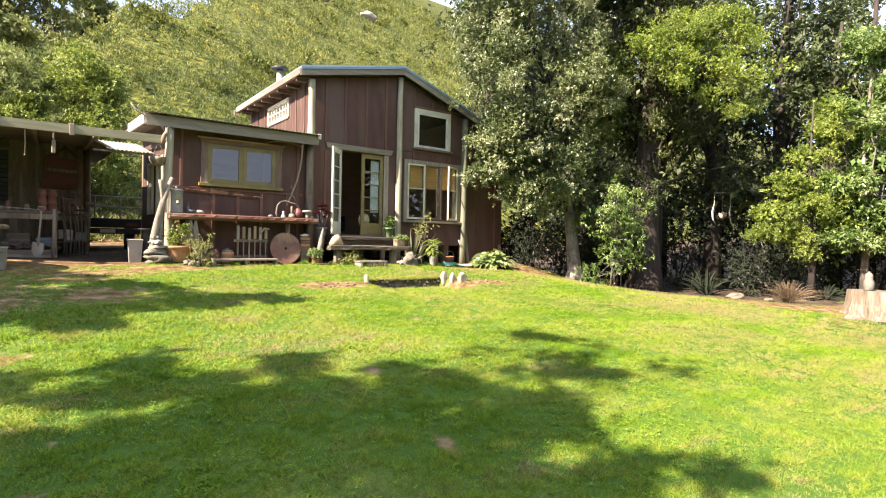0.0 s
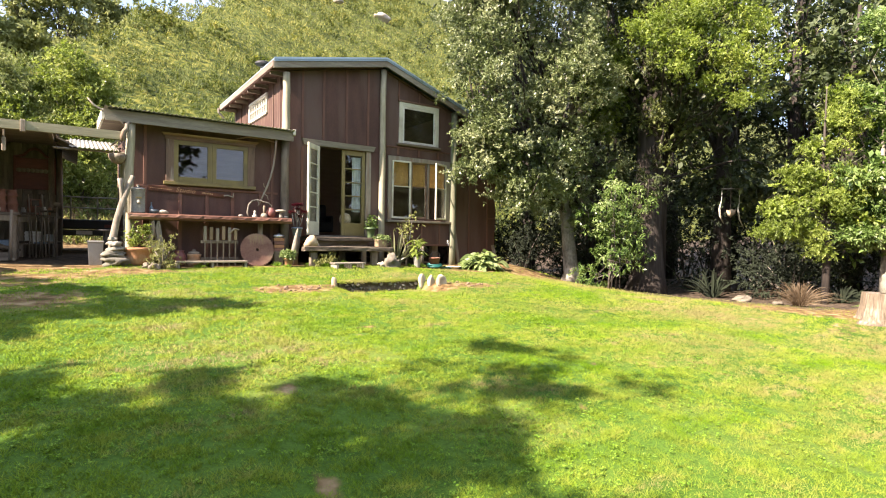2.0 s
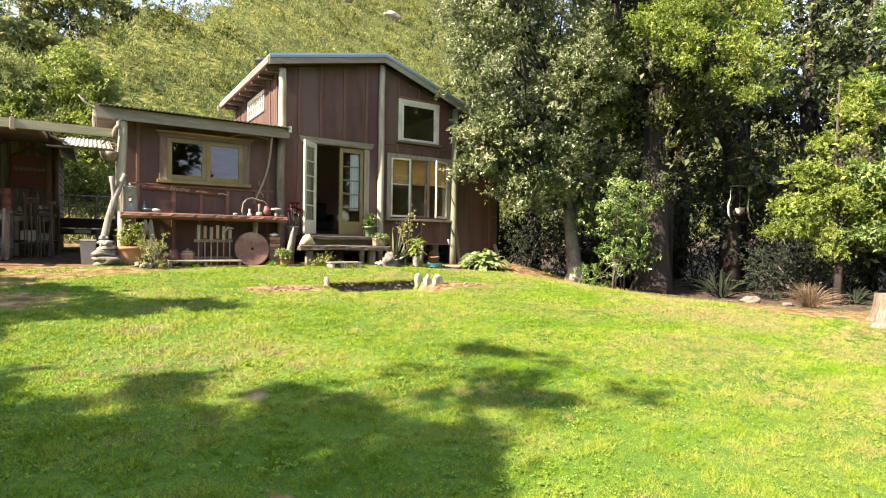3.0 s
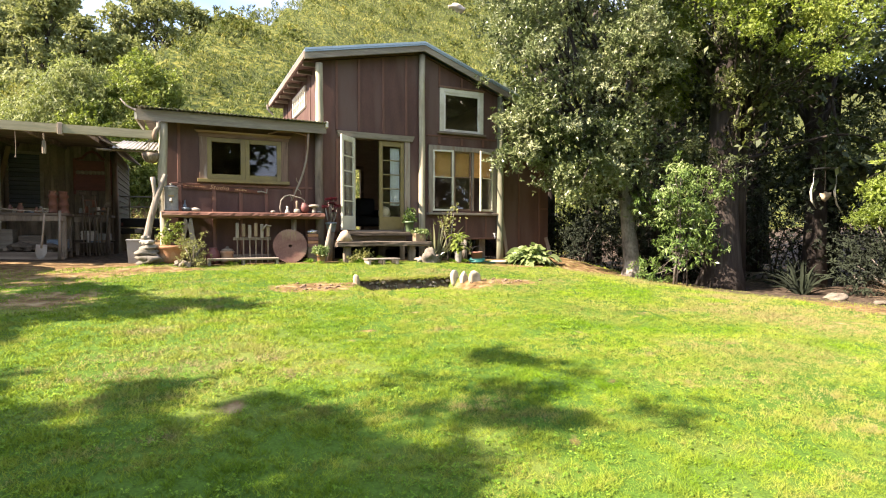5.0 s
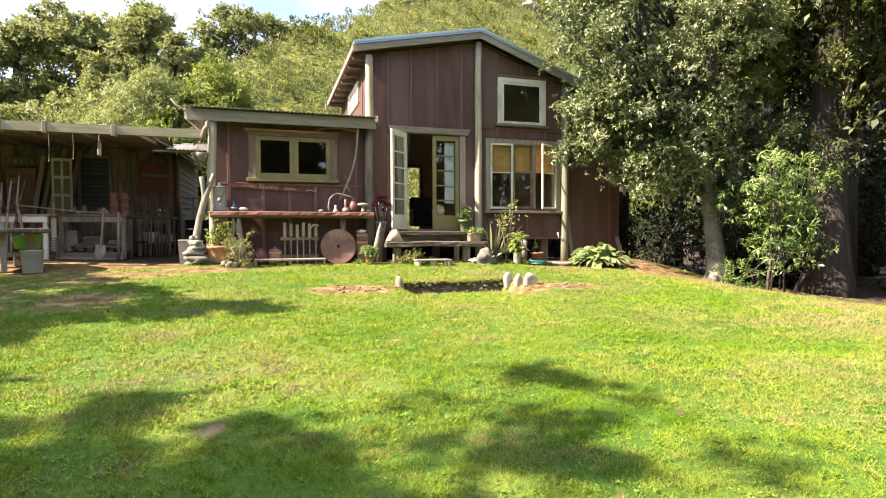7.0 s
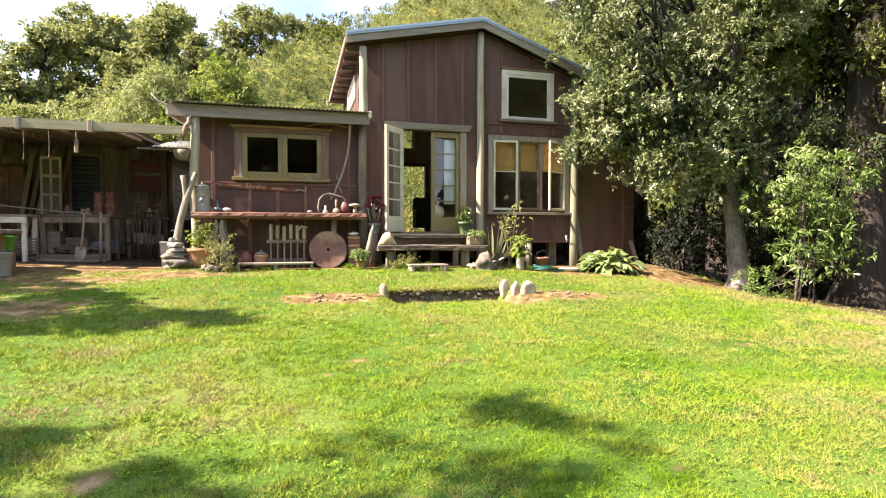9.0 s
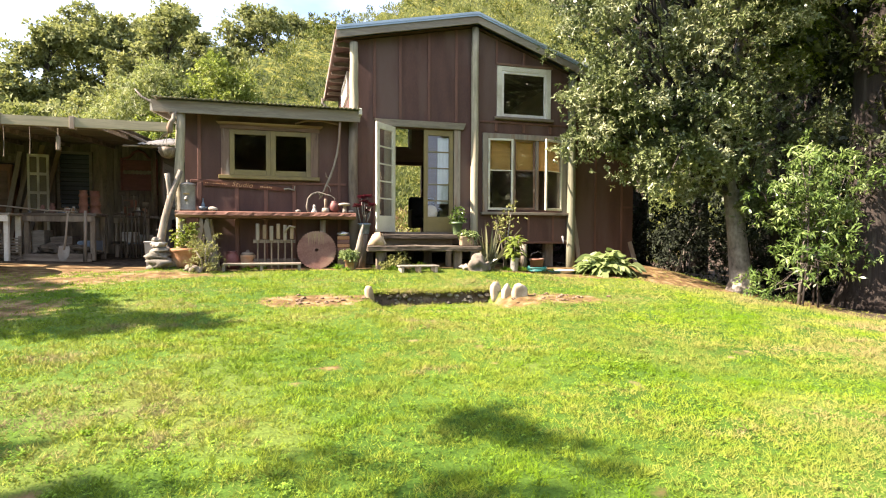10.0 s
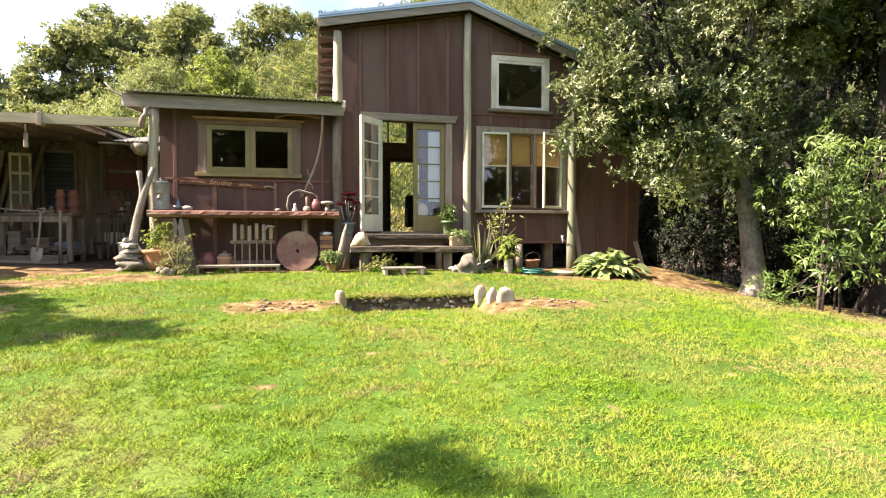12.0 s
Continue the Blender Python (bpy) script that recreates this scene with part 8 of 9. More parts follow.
part("rail", bm, M_OLDWOOD, rk)
part("lever", tube(B(), [(0.50, -0.03, 0.66), (0.58, -0.03, 0.76), (0.68, -0.02, 0.74)], [0.022, 0.018, 0.014], 7), M_GREYV, rk, "", True)


def low_pot(name, x, y, profile, m, label, cat="pot", z=None):
    t = thing(name, (x, y, gy(x, y) if z is None else z), label, cat)
    part("pot_body", lathe(B(), profile, seg=24), m, t, "", True)
    return t


low_pot("red_jar", 1.93, 10.52, [(0.09, 0), (0.12, 0.06), (0.13, 0.16), (0.10, 0.25), (0.07, 0.28), (0.09, 0.31), (0.06, 0.31)], M_REDWOOD, "dark red glazed jar under the slab table", "jar")
t = low_pot("lidded_pot", 2.19, 10.50, [(0.10, 0), (0.12, 0.05), (0.125, 0.20), (0.13, 0.21), (0.13, 0.24)], M_TERRA, "terracotta pot with a dark lid under the table")
part("lid", lathe(B(), [(0.12, 0.24), (0.10, 0.28), (0.03, 0.30), (0.03, 0.33), (0.0, 0.335)], seg=20), M_OLDWOOD, t, "", True)
lb = thing("low_plank_seat", (1.82, 10.03, gy(2.4, 10.05) - 0.02), "low weathered plank seat on short legs", "bench")
bm = B()
box(bm, 0, 1.28, 0, 0.22, 0.12, 0.155, 0.005)
part("seat", bm, M_GREY, lb)
for x in (0.0, 0.6, 1.22):
    bm = B()
    box(bm, x, x + 0.05, 0.01, 0.20, 0, 0.119, 0.005)
    part("leg", bm, M_GREYV, lb)
# circular saw blade
sb_ = thing("circular_saw_blade", (3.37, 10.14, gy(3.37, 10.14) + 0.33), "large rusty circular saw blade leaning on the table", "saw blade")
sb_.matrix_world = pose(3.37, 10.345, gy(3.37, 10.13) + 0.345, -9, 0, 0)
bm = B()
teeth = 44
outer = []
for k in range(teeth * 2):
    a = 2 * math.pi * k / (teeth * 2)
    r0 = 0.352 if k % 2 else 0.330
    aa = a - (0.035 if k % 2 else 0)
    outer.append((r0 * math.cos(aa), r0 * math.sin(aa)))
inner = [(0.03 * math.cos(2 * math.pi * k / (teeth * 2)), 0.03 * math.sin(2 * math.pi * k / (teeth * 2))) for k in range(teeth * 2)]
fr = [[bm.verts.new((x, y, z)) for x, z in ring] for y in (0, 0.006) for ring in (outer, inner)]
m2 = teeth * 2
for k in range(m2):
    j = (k + 1) % m2
    bm.faces.new((fr[0][k], fr[0][j], fr[1][j], fr[1][k]))
    bm.faces.new((fr[2][j], fr[2][k], fr[3][k], fr[3][j]))
    bm.faces.new((fr[0][j], fr[0][k], fr[2][k], fr[2][j]))
    bm.faces.new((fr[1][k], fr[1][j], fr[3][j], fr[3][k]))
bmesh.ops.recalc_face_normals(bm, faces=bm.faces)
blade = part("blade", bm, M_RUST, sb_)
rd = random.Random(12)
for k in range(9):
    x, w, top, drop = -0.14 + 0.033 * k + rd.uniform(-0.01, 0.01), rd.uniform(0.005, 0.012), 0.30 - 0.9 * (0.033 * k - 0.13) ** 2, rd.uniform(0.10, 0.24)
    bm = hexa(B(), [(x - w * 0.3, -0.0022, top - drop), (x + w * 0.3, -0.0022, top - drop), (x + w * 0.3, -0.0004, top - drop), (x - w * 0.3, -0.0004, top - drop), (x - w, -0.0022, top), (x + w, -0.0022, top), (x + w, -0.0004, top), (x - w, -0.0004, top)])
    part("drip_stain", bm, M_DRIP, blade)
bx = thing("brick_stack", (3.74, 10.42, gy(3.8, 10.4)), "stack of old bricks with metal scraps on top", "bricks")
for k in range(4):
    bm = B()
    box(bm, 0, 0.22, 0, 0.11, 0.30 + k * 0.072, 0.30 + k * 0.072 + 0.065, 0.006)
    part("brick", bm, M_TERRA if k % 2 else M_RUST, bx)
bm = B()
box(bm, 0.0, 0.2, 0.0, 0.12, 0, 0.298, 0.01)
part("block", bm, M_OLDWOOD, bx)
bm = B()
stone(bm, (0.11, 0.05, 0.62), (0.10, 0.06, 0.04), 77, 2, 0.6)
part("scrap", bm, M_CHROME, bx, "crumpled metal scrap", True)


def leafy_pot(name, x, y, profile, m, leafm, lobes, foliage, label, seed, z=None, lift=0.3):
    t = low_pot(name, x, y, profile, m, label, "potted plant", z)
    g = np.random.default_rng(seed)
    top = profile[-1][1] if len(profile) < 6 else max(p[1] for p in profile)
    part("soil", lathe(B(), [(profile[-2][0] * 0.92, top - 0.05), (profile[-2][0] * 0.9, top - 0.03)], seg=18), M_SOIL, t)
    c, tp, lv, ln, w, sp, inner = foliage
    v, f = crown(lobes, c, tp, lv, ln, w, sp, g, inner=inner, lift=lift)
    np_part("foliage", v, f, leafm, t)
    return t


def pot_profile(r, h):
    return [(r * 0.66, 0), (r * 0.68, 0.01), (r * 0.88, h * 0.82), (r, h * 0.82), (r, h), (r * 0.86, h)]


leafy_pot("succulent_pot", 3.93, 10.05, pot_profile(0.10, 0.19), M_TERRA, L_HOSTA, [(0, 0, 0.25, 0.12, 0.12, 0.07)], (40, 4, 7, 0.05, 0.45, 0.03, 0.3), "small terracotta pot with pale green succulent", 501)
leafy_pot("terracotta_planter", 1.22, 10.33, [(0.17, 0), (0.18, 0.01), (0.225, 0.14), (0.24, 0.25), (0.265, 0.27), (0.27, 0.31), (0.23, 0.31)], M_TERRA, L_BUSH, [(-0.06, 0, 0.46, 0.12, 0.1, 0.12), (0.07, 0, 0.60, 0.10, 0.09, 0.14), (0.0, 0, 0.38, 0.17, 0.15, 0.06)], (40, 4, 6, 0.05, 0.4, 0.05, 0.3), "wide terracotta planter with a small leafy shrub", 503)
bush("grey_shrub", (1.58, 9.98, gy(1.58, 9.98)), [(0, 0, 0.24, 0.20, 0.18, 0.2), (-0.15, 0, 0.36, 0.11, 0.11, 0.18), (0.15, 0, 0.42, 0.10, 0.11, 0.18), (0.0, 0, 0.40, 0.09, 0.11, 0.16), (0.02, 0, 0.12, 0.3, 0.25, 0.12)], (74, 5, 6, 0.048, 0.18, 0.042, 0.3), L_SAGE, "dry grey-green shrub beside the planter", "shrub", "", 505, 0.5)
bush("grey_shrub", (4.72, 9.98, gy(4.72, 9.98)), [(0, 0, 0.10, 0.22, 0.16, 0.10), (0.1, 0, 0.16, 0.12, 0.1, 0.1)], (60, 5, 7, 0.05, 0.4, 0.05, 0.3), L_SAGE, "low pale green plant by the steps", "shrub", "", 506, 0.4)
# cairn and forked driftwood
cn = thing("stone_cairn", (0.83, 10.22, gy(0.83, 10.22) - 0.02), "cairn of flat pale stones", "cairn")
for k, (z, sx, sz, ox) in enumerate(((0.08, 0.23, 0.10, 0.03), (0.20, 0.18, 0.075, -0.02), (0.30, 0.14, 0.055, 0.02), (0.385, 0.12, 0.05, 0.0), (0.47, 0.07, 0.05, -0.03))):
    part("cairn_stone", stone(B(), (ox, 0, z), (sx, sx * 0.8, sz), 90 + k, 3, 0.5), M_CAIRN, cn, "", True)
dw = thing("forked_driftwood", (0.82, 10.42, gy(0.82, 10.42)), "bleached forked driftwood limb standing by the post", "driftwood")
part("limb", tube(B(), [(0.0, 0, 0), (0.0, 0, 0.45), (0.06, 0, 0.8), (0.16, 0.0, 1.18), (0.24, 0.02, 1.42), (0.31, 0.02, 1.62)], [0.085, 0.065, 0.056, 0.060, 0.046, 0.042], 12, 0.13, rw), M_DRIFT, dw, "", True)
part("fork", tube(B(), [(0.13, 0, 1.08), (0.135, 0, 1.25), (0.12, 0.0, 1.42), (0.10, 0, 1.56)], [0.046, 0.036, 0.034, 0.040], 10, 0.13, rw), M_DRIFT, dw, "", True)
part("branch", tube(B(), [(0.03, -0.02, 0.40), (0.16, -0.05, 0.25), (0.22, -0.04, 0.05)], [0.03, 0.025, 0.02], 8), M_DRIFT, dw, "", True)
bn = thing("rubbish_bin", (0.57, 11.0, gy(0.5, 11)), "pale grey plastic bin with a lid", "bin")
bn.scale = (0.78, 0.78, 0.95)
bm = B()
hexa(bm, [(-0.13, -0.12, 0), (0.13, -0.12, 0), (0.13, 0.12, 0), (-0.13, 0.12, 0), (-0.16, -0.15, 0.44), (0.16, -0.15, 0.44), (0.16, 0.15, 0.44), (-0.16, 0.15, 0.44)])
part("bin_body", bm, M_GREYBIN, bn)
bm = B()
box(bm, -0.175, 0.175, -0.165, 0.165, 0.442, 0.48, 0.012)
part("lid", bm, M_GREYBIN, bn)
sd = thing("side_table", (0.80, 11.1, gy(0.8, 11)), "small black round side table", "table")
part("tabletop", lathe(B(), [(0.22, 0.64), (0.23, 0.65), (0.23, 0.67)], seg=24), M_BLACK, sd)
part("pedestal", lathe(B(), [(0.16, 0), (0.15, 0.03), (0.11, 0.06), (0.11, 0.64)], seg=16), M_BLACK, sd)
hg = thing("hanging_basket", (0.90, 10.62, 3.0), "hanging terracotta-coloured shell basket under the beam", "basket")
part("bowl", lathe(B(), [(0.03, -0.13), (0.10, -0.10), (0.15, -0.02), (0.16, 0.05), (0.145, 0.05), (0.08, -0.06)], seg=18), M_STUMP, hg, "", True)
for a in (0, 2.1, 4.2):
    part("cord", tube(B(), [(0.15 * math.cos(a), 0.15 * math.sin(a), 0.04), (0, 0, 0.36)], 0.004, 5), M_GREY, hg)
kn = thing("gnarled_root", (1.0, 10.45, 3.38), "gnarled bleached root hung at the beam's end", "driftwood")
part("root", tube(B(), [(-0.03, 0, -0.10), (-0.04, 0, -0.02), (-0.02, 0, 0.08), (0.03, 0, 0.14), (0.03, 0, 0.22), (0.08, 0, 0.27)], [0.03, 0.045, 0.04, 0.04, 0.028, 0.02], 10, 0.2, rw), M_GREYV, kn, "", True)
part("root", tube(B(), [(0.0, 0, -0.05), (-0.12, 0.06, -0.10), (-0.22, 0.12, -0.2)], [0.025, 0.02, 0.012], 8, 0.2, rw), M_GREYV, kn, "", True)
gb = thing("gutter_branch", (0.42, 10.52, 3.60), "bare curved branch jutting from the roof edge", "branch")
part("stem", tube(B(), [(0.62, 0.02, -0.1), (0.5, 0, 0.08), (0.3, 0, 0.17), (0.1, 0, 0.28), (0.0, 0, 0.40)], [0.025, 0.022, 0.02, 0.018, 0.01], 8), M_DRIFT, gb, "", True)

# ---- steps and planting at the door ----
dk = thing("door_steps", (4.3, 10.0, 0.93), "weathered timber steps up to the french door", "steps")
bm = B()
worn_beam(bm, 0.14, 1.66, 0.22, 0.80, 0.575, 0.665, 0.010, 5)
part("tread", bm, M_STEP, dk)
bm = B()
box(bm, 0.18, 1.60, 0.36, 0.40, 0.42, 0.572, 0.01)
part("riser", bm, M_OLDWOOD, dk)
bm = B()
worn_beam(bm, -0.06, 2.05, -0.08, 0.15, 0.352, 0.455, 0.016, 9, 40)
part("tread", bm, M_STEP, dk, "long weathered beam step")
for x in (0.1, 1.55):
    bm = B()
    box(bm, x, x + 0.15, 0.02, 0.14, 0, 0.353, 0.01)
    part("support", bm, M_OLDWOODV, dk)
for x in (0.25, 1.5):
    bm = B()
    box(bm, x, x + 0.1, 0.405, 0.50, 0, 0.573, 0.01)
    part("support", bm, M_OLDWOODV, dk)
ps = thing("pallet_step", (4.72, 9.47, gy(5, 9.55)), "low pale slatted step on the grass", "step")
for k in range(4):
    bm = B()
    box(bm, 0, 0.70, k * 0.082, k * 0.082 + 0.07, 0.10, 0.125, 0.004)
    part("slat", bm, M_DRIFT, ps)
for x in (0.03, 0.33, 0.62):
    bm = B()
    box(bm, x, x + 0.05, 0, 0.31, 0.0, 0.099, 0.004)
    part("bearer", bm, M_GREY, ps)
bm = hexa(B(), [(-0.17, -0.08, 0), (0.19, -0.09, 0), (0.17, 0.1, 0), (-0.16, 0.09, 0), (-0.07, -0.03, 0.24), (0.08, -0.05, 0.28), (0.13, 0.05, 0.22), (-0.04, 0.05, 0.20)])
bmesh.ops.bevel(bm, geom=list(bm.edges), offset=0.03, segments=2, affect="EDGES")
bmesh.ops.subdivide_edges(bm, edges=list(bm.edges), cuts=1, use_grid_fill=True)
for v in bm.verts:
    v.co += Vector((1, 1, 1)) * 0.02 * noise.noise(v.co * 14)
sr = part("sandstone_rock", bm, M_SAND, None, "", True)
sr.location = (4.40, 10.05, 1.38)
tagged(sr, "pale angular sandstone rock on the step beam", "rock")
for k, (x, y, s) in enumerate(((6.20, 9.75, 0.18), (6.42, 9.88, 0.09), (5.98, 9.80, 0.075), (1.45, 9.95, 0.08), (1.32, 10.0, 0.06))):
    t = part("garden_rock", stone(B(), (0, 0, 0), (s, s * 0.8, s * 0.95), 120 + k, 3, 0.85), M_ROCK, None, "", True)
    t.location = (x, y, gy(x, y) + s * 0.5)
    tagged(t, "rough brown rock among the pots", "rock", "garden rocks")
ax = thing("dark_pedestal", (4.2, 10.42, gy(4.2, 10.4)), "dark driftwood stump holding a pot", "stump")
part("stump_body", tube(B(), [(-0.04, 0, 0), (0.0, 0, 0.3), (0.03, 0, 0.62)], [0.09, 0.07, 0.08], 10, 0.1, rw), M_OLDWOODV, ax, "", True)
t = thing("split_driftwood", (4.06, 10.2, gy(4.06, 10.2)), "grey split driftwood post leaning at the steps", "driftwood")
part("limb", tube(B(), [(-0.06, 0, 0), (-0.02, 0, 0.15), (0.02, 0, 0.30), (0.07, 0.02, 0.48), (0.09, 0.03, 0.62), (0.13, 0.05, 0.80)], [0.040, 0.060, 0.050, 0.056, 0.036, 0.016], 9, 0.22, rw), M_DRIFT, t, "", True)
ae = low_pot("aeonium_pot", 4.23, 10.42, pot_profile(0.12, 0.20), M_BLUEPOT, "dark red rosette succulents in a blue pot", "potted plant", gy(4.2, 10.4) + 0.62)
g_ = np.random.default_rng(520)
stems = B()
rosettes = []
for k, (x, z) in enumerate(((-0.13, 0.50), (0.0, 0.58), (0.06, 0.68), (0.12, 0.52), (-0.05, 0.66), (0.08, 0.42))):
    y = -0.05 + 0.04 * (k % 3)
    tube(stems, [(0.02 * k - 0.05, 0, 0.15), (x * 0.7, y * 0.6, z * 0.6), (x, y, z)], [0.012, 0.011, 0.011], 6)
    m_ = 26
    a = g_.uniform(0, 2 * math.pi, m_)
    up_ = g_.uniform(-0.1, 0.9, m_)
    way = np.stack([np.cos(a), np.sin(a), up_], 1)
    rosettes.append(leaf_quads(np.tile([[x, y, z]], (m_, 1)), way, np.tile([[0, 0, 1.0]], (m_, 1)) + 0.2 * g_.normal(size=(m_, 3)), np.full(m_, 0.11), np.full(m_, 0.055)))
part("stems", stems, M_BARK, ae, "", True)
np_part("rosettes", *join(*rosettes), L_RED, ae, "dark red leaf rosettes")
bx2 = thing("planter_box", (5.98, 10.0, 1.385), "small timber planter box with trailing green plants on the step", "planter")
bm = B()
box(bm, 0, 0.24, -0.02, 0.16, 0, 0.17, 0.006)
part("box_body", bm, M_TIMBER, bx2)
v, f = crown([(0.12, 0.06, 0.20, 0.13, 0.10, 0.06), (0.24, 0.05, 0.15, 0.08, 0.08, 0.07)], 40, 4, 6, 0.04, 0.5, 0.04, np.random.default_rng(523), inner=0.3)
np_part("foliage", v, f, L_HOSTA, bx2)
leafy_pot("green_pot", 6.02, 10.45, pot_profile(0.12, 0.24), M_GREENPOT, L_BRIGHT, [(0, 0, 0.27, 0.10, 0.09, 0.08), (0, 0, 0.4, 0.05, 0.05, 0.12)], (22, 4, 5, 0.06, 0.45, 0.05, 0.3), "potted green plant beside the door", 525, 1.59)
spiky("flax_plant", (6.62, 10.25, gy(6.6, 10.2)), 20, 1.0, 0.06, L_FLAX, "upright striped flax plant by the window", "flax", 531, 0.38, 0.12)
spiky("flax_plant", (6.42, 10.05, gy(6.4, 10.0)), 18, 0.55, 0.045, L_FLAX, "small arching flax plant among the rocks", "flax", 533, 0.7, 0.4)
bush("wiry_shrub", (6.98, 10.35, gy(7, 10.3)), [(0, 0, 0.75, 0.16, 0.14, 0.25), (0.12, 0, 1.1, 0.2, 0.14, 0.16), (-0.2, 0, 0.95, 0.14, 0.1, 0.14)], (38, 2, 4, 0.06, 0.6, 0.05, 0.3), L_SAGE, "wiry small-leaved shrub below the window", "shrub", "", 535)
lp = low_pot("leafy_pot", 7.0, 9.92, [(0.065, 0), (0.07, 0.01), (0.085, 0.22), (0.092, 0.23), (0.092, 0.25), (0.08, 0.25)], M_GREYBIN, "yellow-green drooping leafy plant in a pale grey pot", "potted plant")
part("soil", lathe(B(), [(0.078, 0.19), (0.076, 0.22)], seg=16), M_SOIL, lp)
g_ = np.random.default_rng(537)
m_ = 84
a = g_.uniform(0, 2 * math.pi, m_)
up_ = g_.random(m_)
stem_x = 0.10 * np.round(np.cos(a * 2.0))
base = np.stack([stem_x * up_ + 0.03 * np.cos(a), 0.03 * np.sin(a), 0.24 + 0.40 * up_], 1)
v, quad = broad_leaves(base, np.stack([np.cos(a), np.sin(a), 0.5 + 0.3 * g_.normal(size=m_)], 1), 0.18 + 0.09 * g_.random(m_), 0.055 + 0.02 * g_.random(m_), 0.6, g_)
for k in range(m_):
    np_part("leaf", v[k], quad, L_BUSH, lp)
bm = B()
for x in (-0.1, 0.0, 0.1):
    tube(bm, [(x * 0.2, 0, 0.2), (x * 0.6, 0, 0.42), (x, 0, 0.66)], [0.01, 0.009, 0.005], 6)
part("stems", bm, M_BARK, lp, "", True)
t = thing("short_stake", (7.32, 10.25, gy(7.3, 10.25)), "short weathered round stake by the wall", "stake")
part("shaft", tube(B(), [(0, 0, 0), (0, 0, 0.5)], [0.07, 0.065], 12, 0.05, rw), M_GREYV, t, "", True)
hr = thing("hose_bucket", (7.38, 9.75, gy(7.38, 9.75)), "pale bucket wound with teal garden hose", "hose")
part("bucket", lathe(B(), [(0.10, 0), (0.13, 0.24), (0.14, 0.24), (0.14, 0.27), (0.12, 0.27), (0.09, 0.03)], seg=20), M_CLAY, hr, "faded rusty bucket", True)
pts = [((0.17 + 0.02 * math.sin(k * 0.9)) * math.cos(k * 0.52), (0.17 + 0.02 * math.sin(k * 0.9)) * math.sin(k * 0.52) - 0.01, 0.03 + 0.0022 * k) for k in range(44)]
part("hose_coil", tube(B(), pts, 0.012, 7), M_TEAL, hr, "teal hose coil", True)
part("hose_tail", tube(B(), [(0.17, 0, 0.05), (0.3, -0.05, 0.015), (0.45, -0.02, 0.012), (0.6, 0.05, 0.012)], 0.012, 7), M_TEAL, hr, "", True)
part("handle", tube(B(), [(-0.14, 0, 0.24), (-0.12, -0.04, 0.36), (0, -0.05, 0.40), (0.12, -0.04, 0.36), (0.14, 0, 0.24)], 0.006, 6), M_BLACK, hr)
tp = thing("garden_tap", (8.36, 10.62, 1.0), "small garden tap on a pipe at the post", "tap")
part("standpipe", tube(B(), [(0.2, 0.12, 0.30), (0.12, 0.08, 0.46), (0, 0, 0.485)], 0.011, 8), M_OLDWOOD, tp)
part("spout", tube(B(), [(0, 0, 0.48), (-0.02, -0.06, 0.49), (-0.03, -0.09, 0.46), (-0.03, -0.095, 0.42)], [0.018, 0.018, 0.014, 0.014], 8), M_CHROME, tp)
part("knob", tube(B(), [(-0.02, -0.05, 0.50), (-0.02, -0.05, 0.56)], [0.012, 0.03], 8), M_WHITE, tp)
wb = thing("white_pan", (8.0, 9.85, gy(8, 9.85)), "shallow pale pan lying on the ground", "pan")
part("pan_body", lathe(B(), [(0.16, 0), (0.20, 0.05), (0.215, 0.06), (0.19, 0.055), (0.14, 0.015)], seg=24), M_WHITE, wb, "", True)
hs = thing("hosta_clump", (8.85, 9.75, gy(8.85, 9.75)), "broad-leaved pale green clump on bare earth", "hosta")
g_ = np.random.default_rng(541)
m_ = 210
a = g_.uniform(0, 2 * math.pi, m_)
rr = np.sqrt(g_.random(m_))
base = np.stack([np.cos(a) * rr * 0.38 + 0.05 * g_.normal(size=m_), np.sin(a) * rr * 0.22, 0.05 + 0.36 * (1 - rr) * g_.random(m_) + 0.08 * g_.random(m_)], 1)
way = np.stack([np.cos(a) + 0.5 * g_.normal(size=m_), np.sin(a) + 0.5 * g_.normal(size=m_), 0.8 - 0.4 * rr + 0.45 * g_.normal(size=m_)], 1)
v, quad = broad_leaves(base * 1.2, way, 0.19 + 0.17 * g_.random(m_), 0.10 + 0.07 * g_.random(m_), 0.6, g_)
for k in range(m_):
    np_part("leaf", v[k], quad, L_HOSTA, hs)
bm = B()
box(bm, -0.05, 0.05, -0.012, 0.012, 0, 1.5, 0.004)
t = part("leaning_board", bm, M_GREYV)
t.matrix_world = pose(8.86, 10.78, 0.85, -5, -6, 0)
tagged(t, "thin board leaning behind the post", "board")
bm = B()
box(bm, -0.05, 0.05, -0.012, 0.012, 0, 0.75, 0.004)
t = part("leaning_board", bm, M_GREYV)
t.matrix_world = pose(10.35, 10.85, 0.72, -8, -14, 0)
tagged(t, "thin board leaning behind the post", "board")

# weeds along the foot of the walls and pots
rt_ = random.Random(88)
for k in range(20):
    x = rt_.choice((rt_.uniform(1.9, 3.2), rt_.uniform(3.6, 4.6), rt_.uniform(4.5, 5.9), rt_.uniform(6.1, 8.5)))
    y = rt_.uniform(9.85, 10.3)
    spiky("weed_tuft", (x, y, gy(x, y) - 0.005), 110, rt_.uniform(0.10, 0.22), 0.008, L_WEED, "small tuft of grass and weeds at the wall's foot", "weeds", 640 + k, 0.9, 0.4, "weeds at the wall")

# ---- sunken fire place in the lawn ----
x0, x1, yb, zf = PIT
bm = B()
n = 60
cols = []
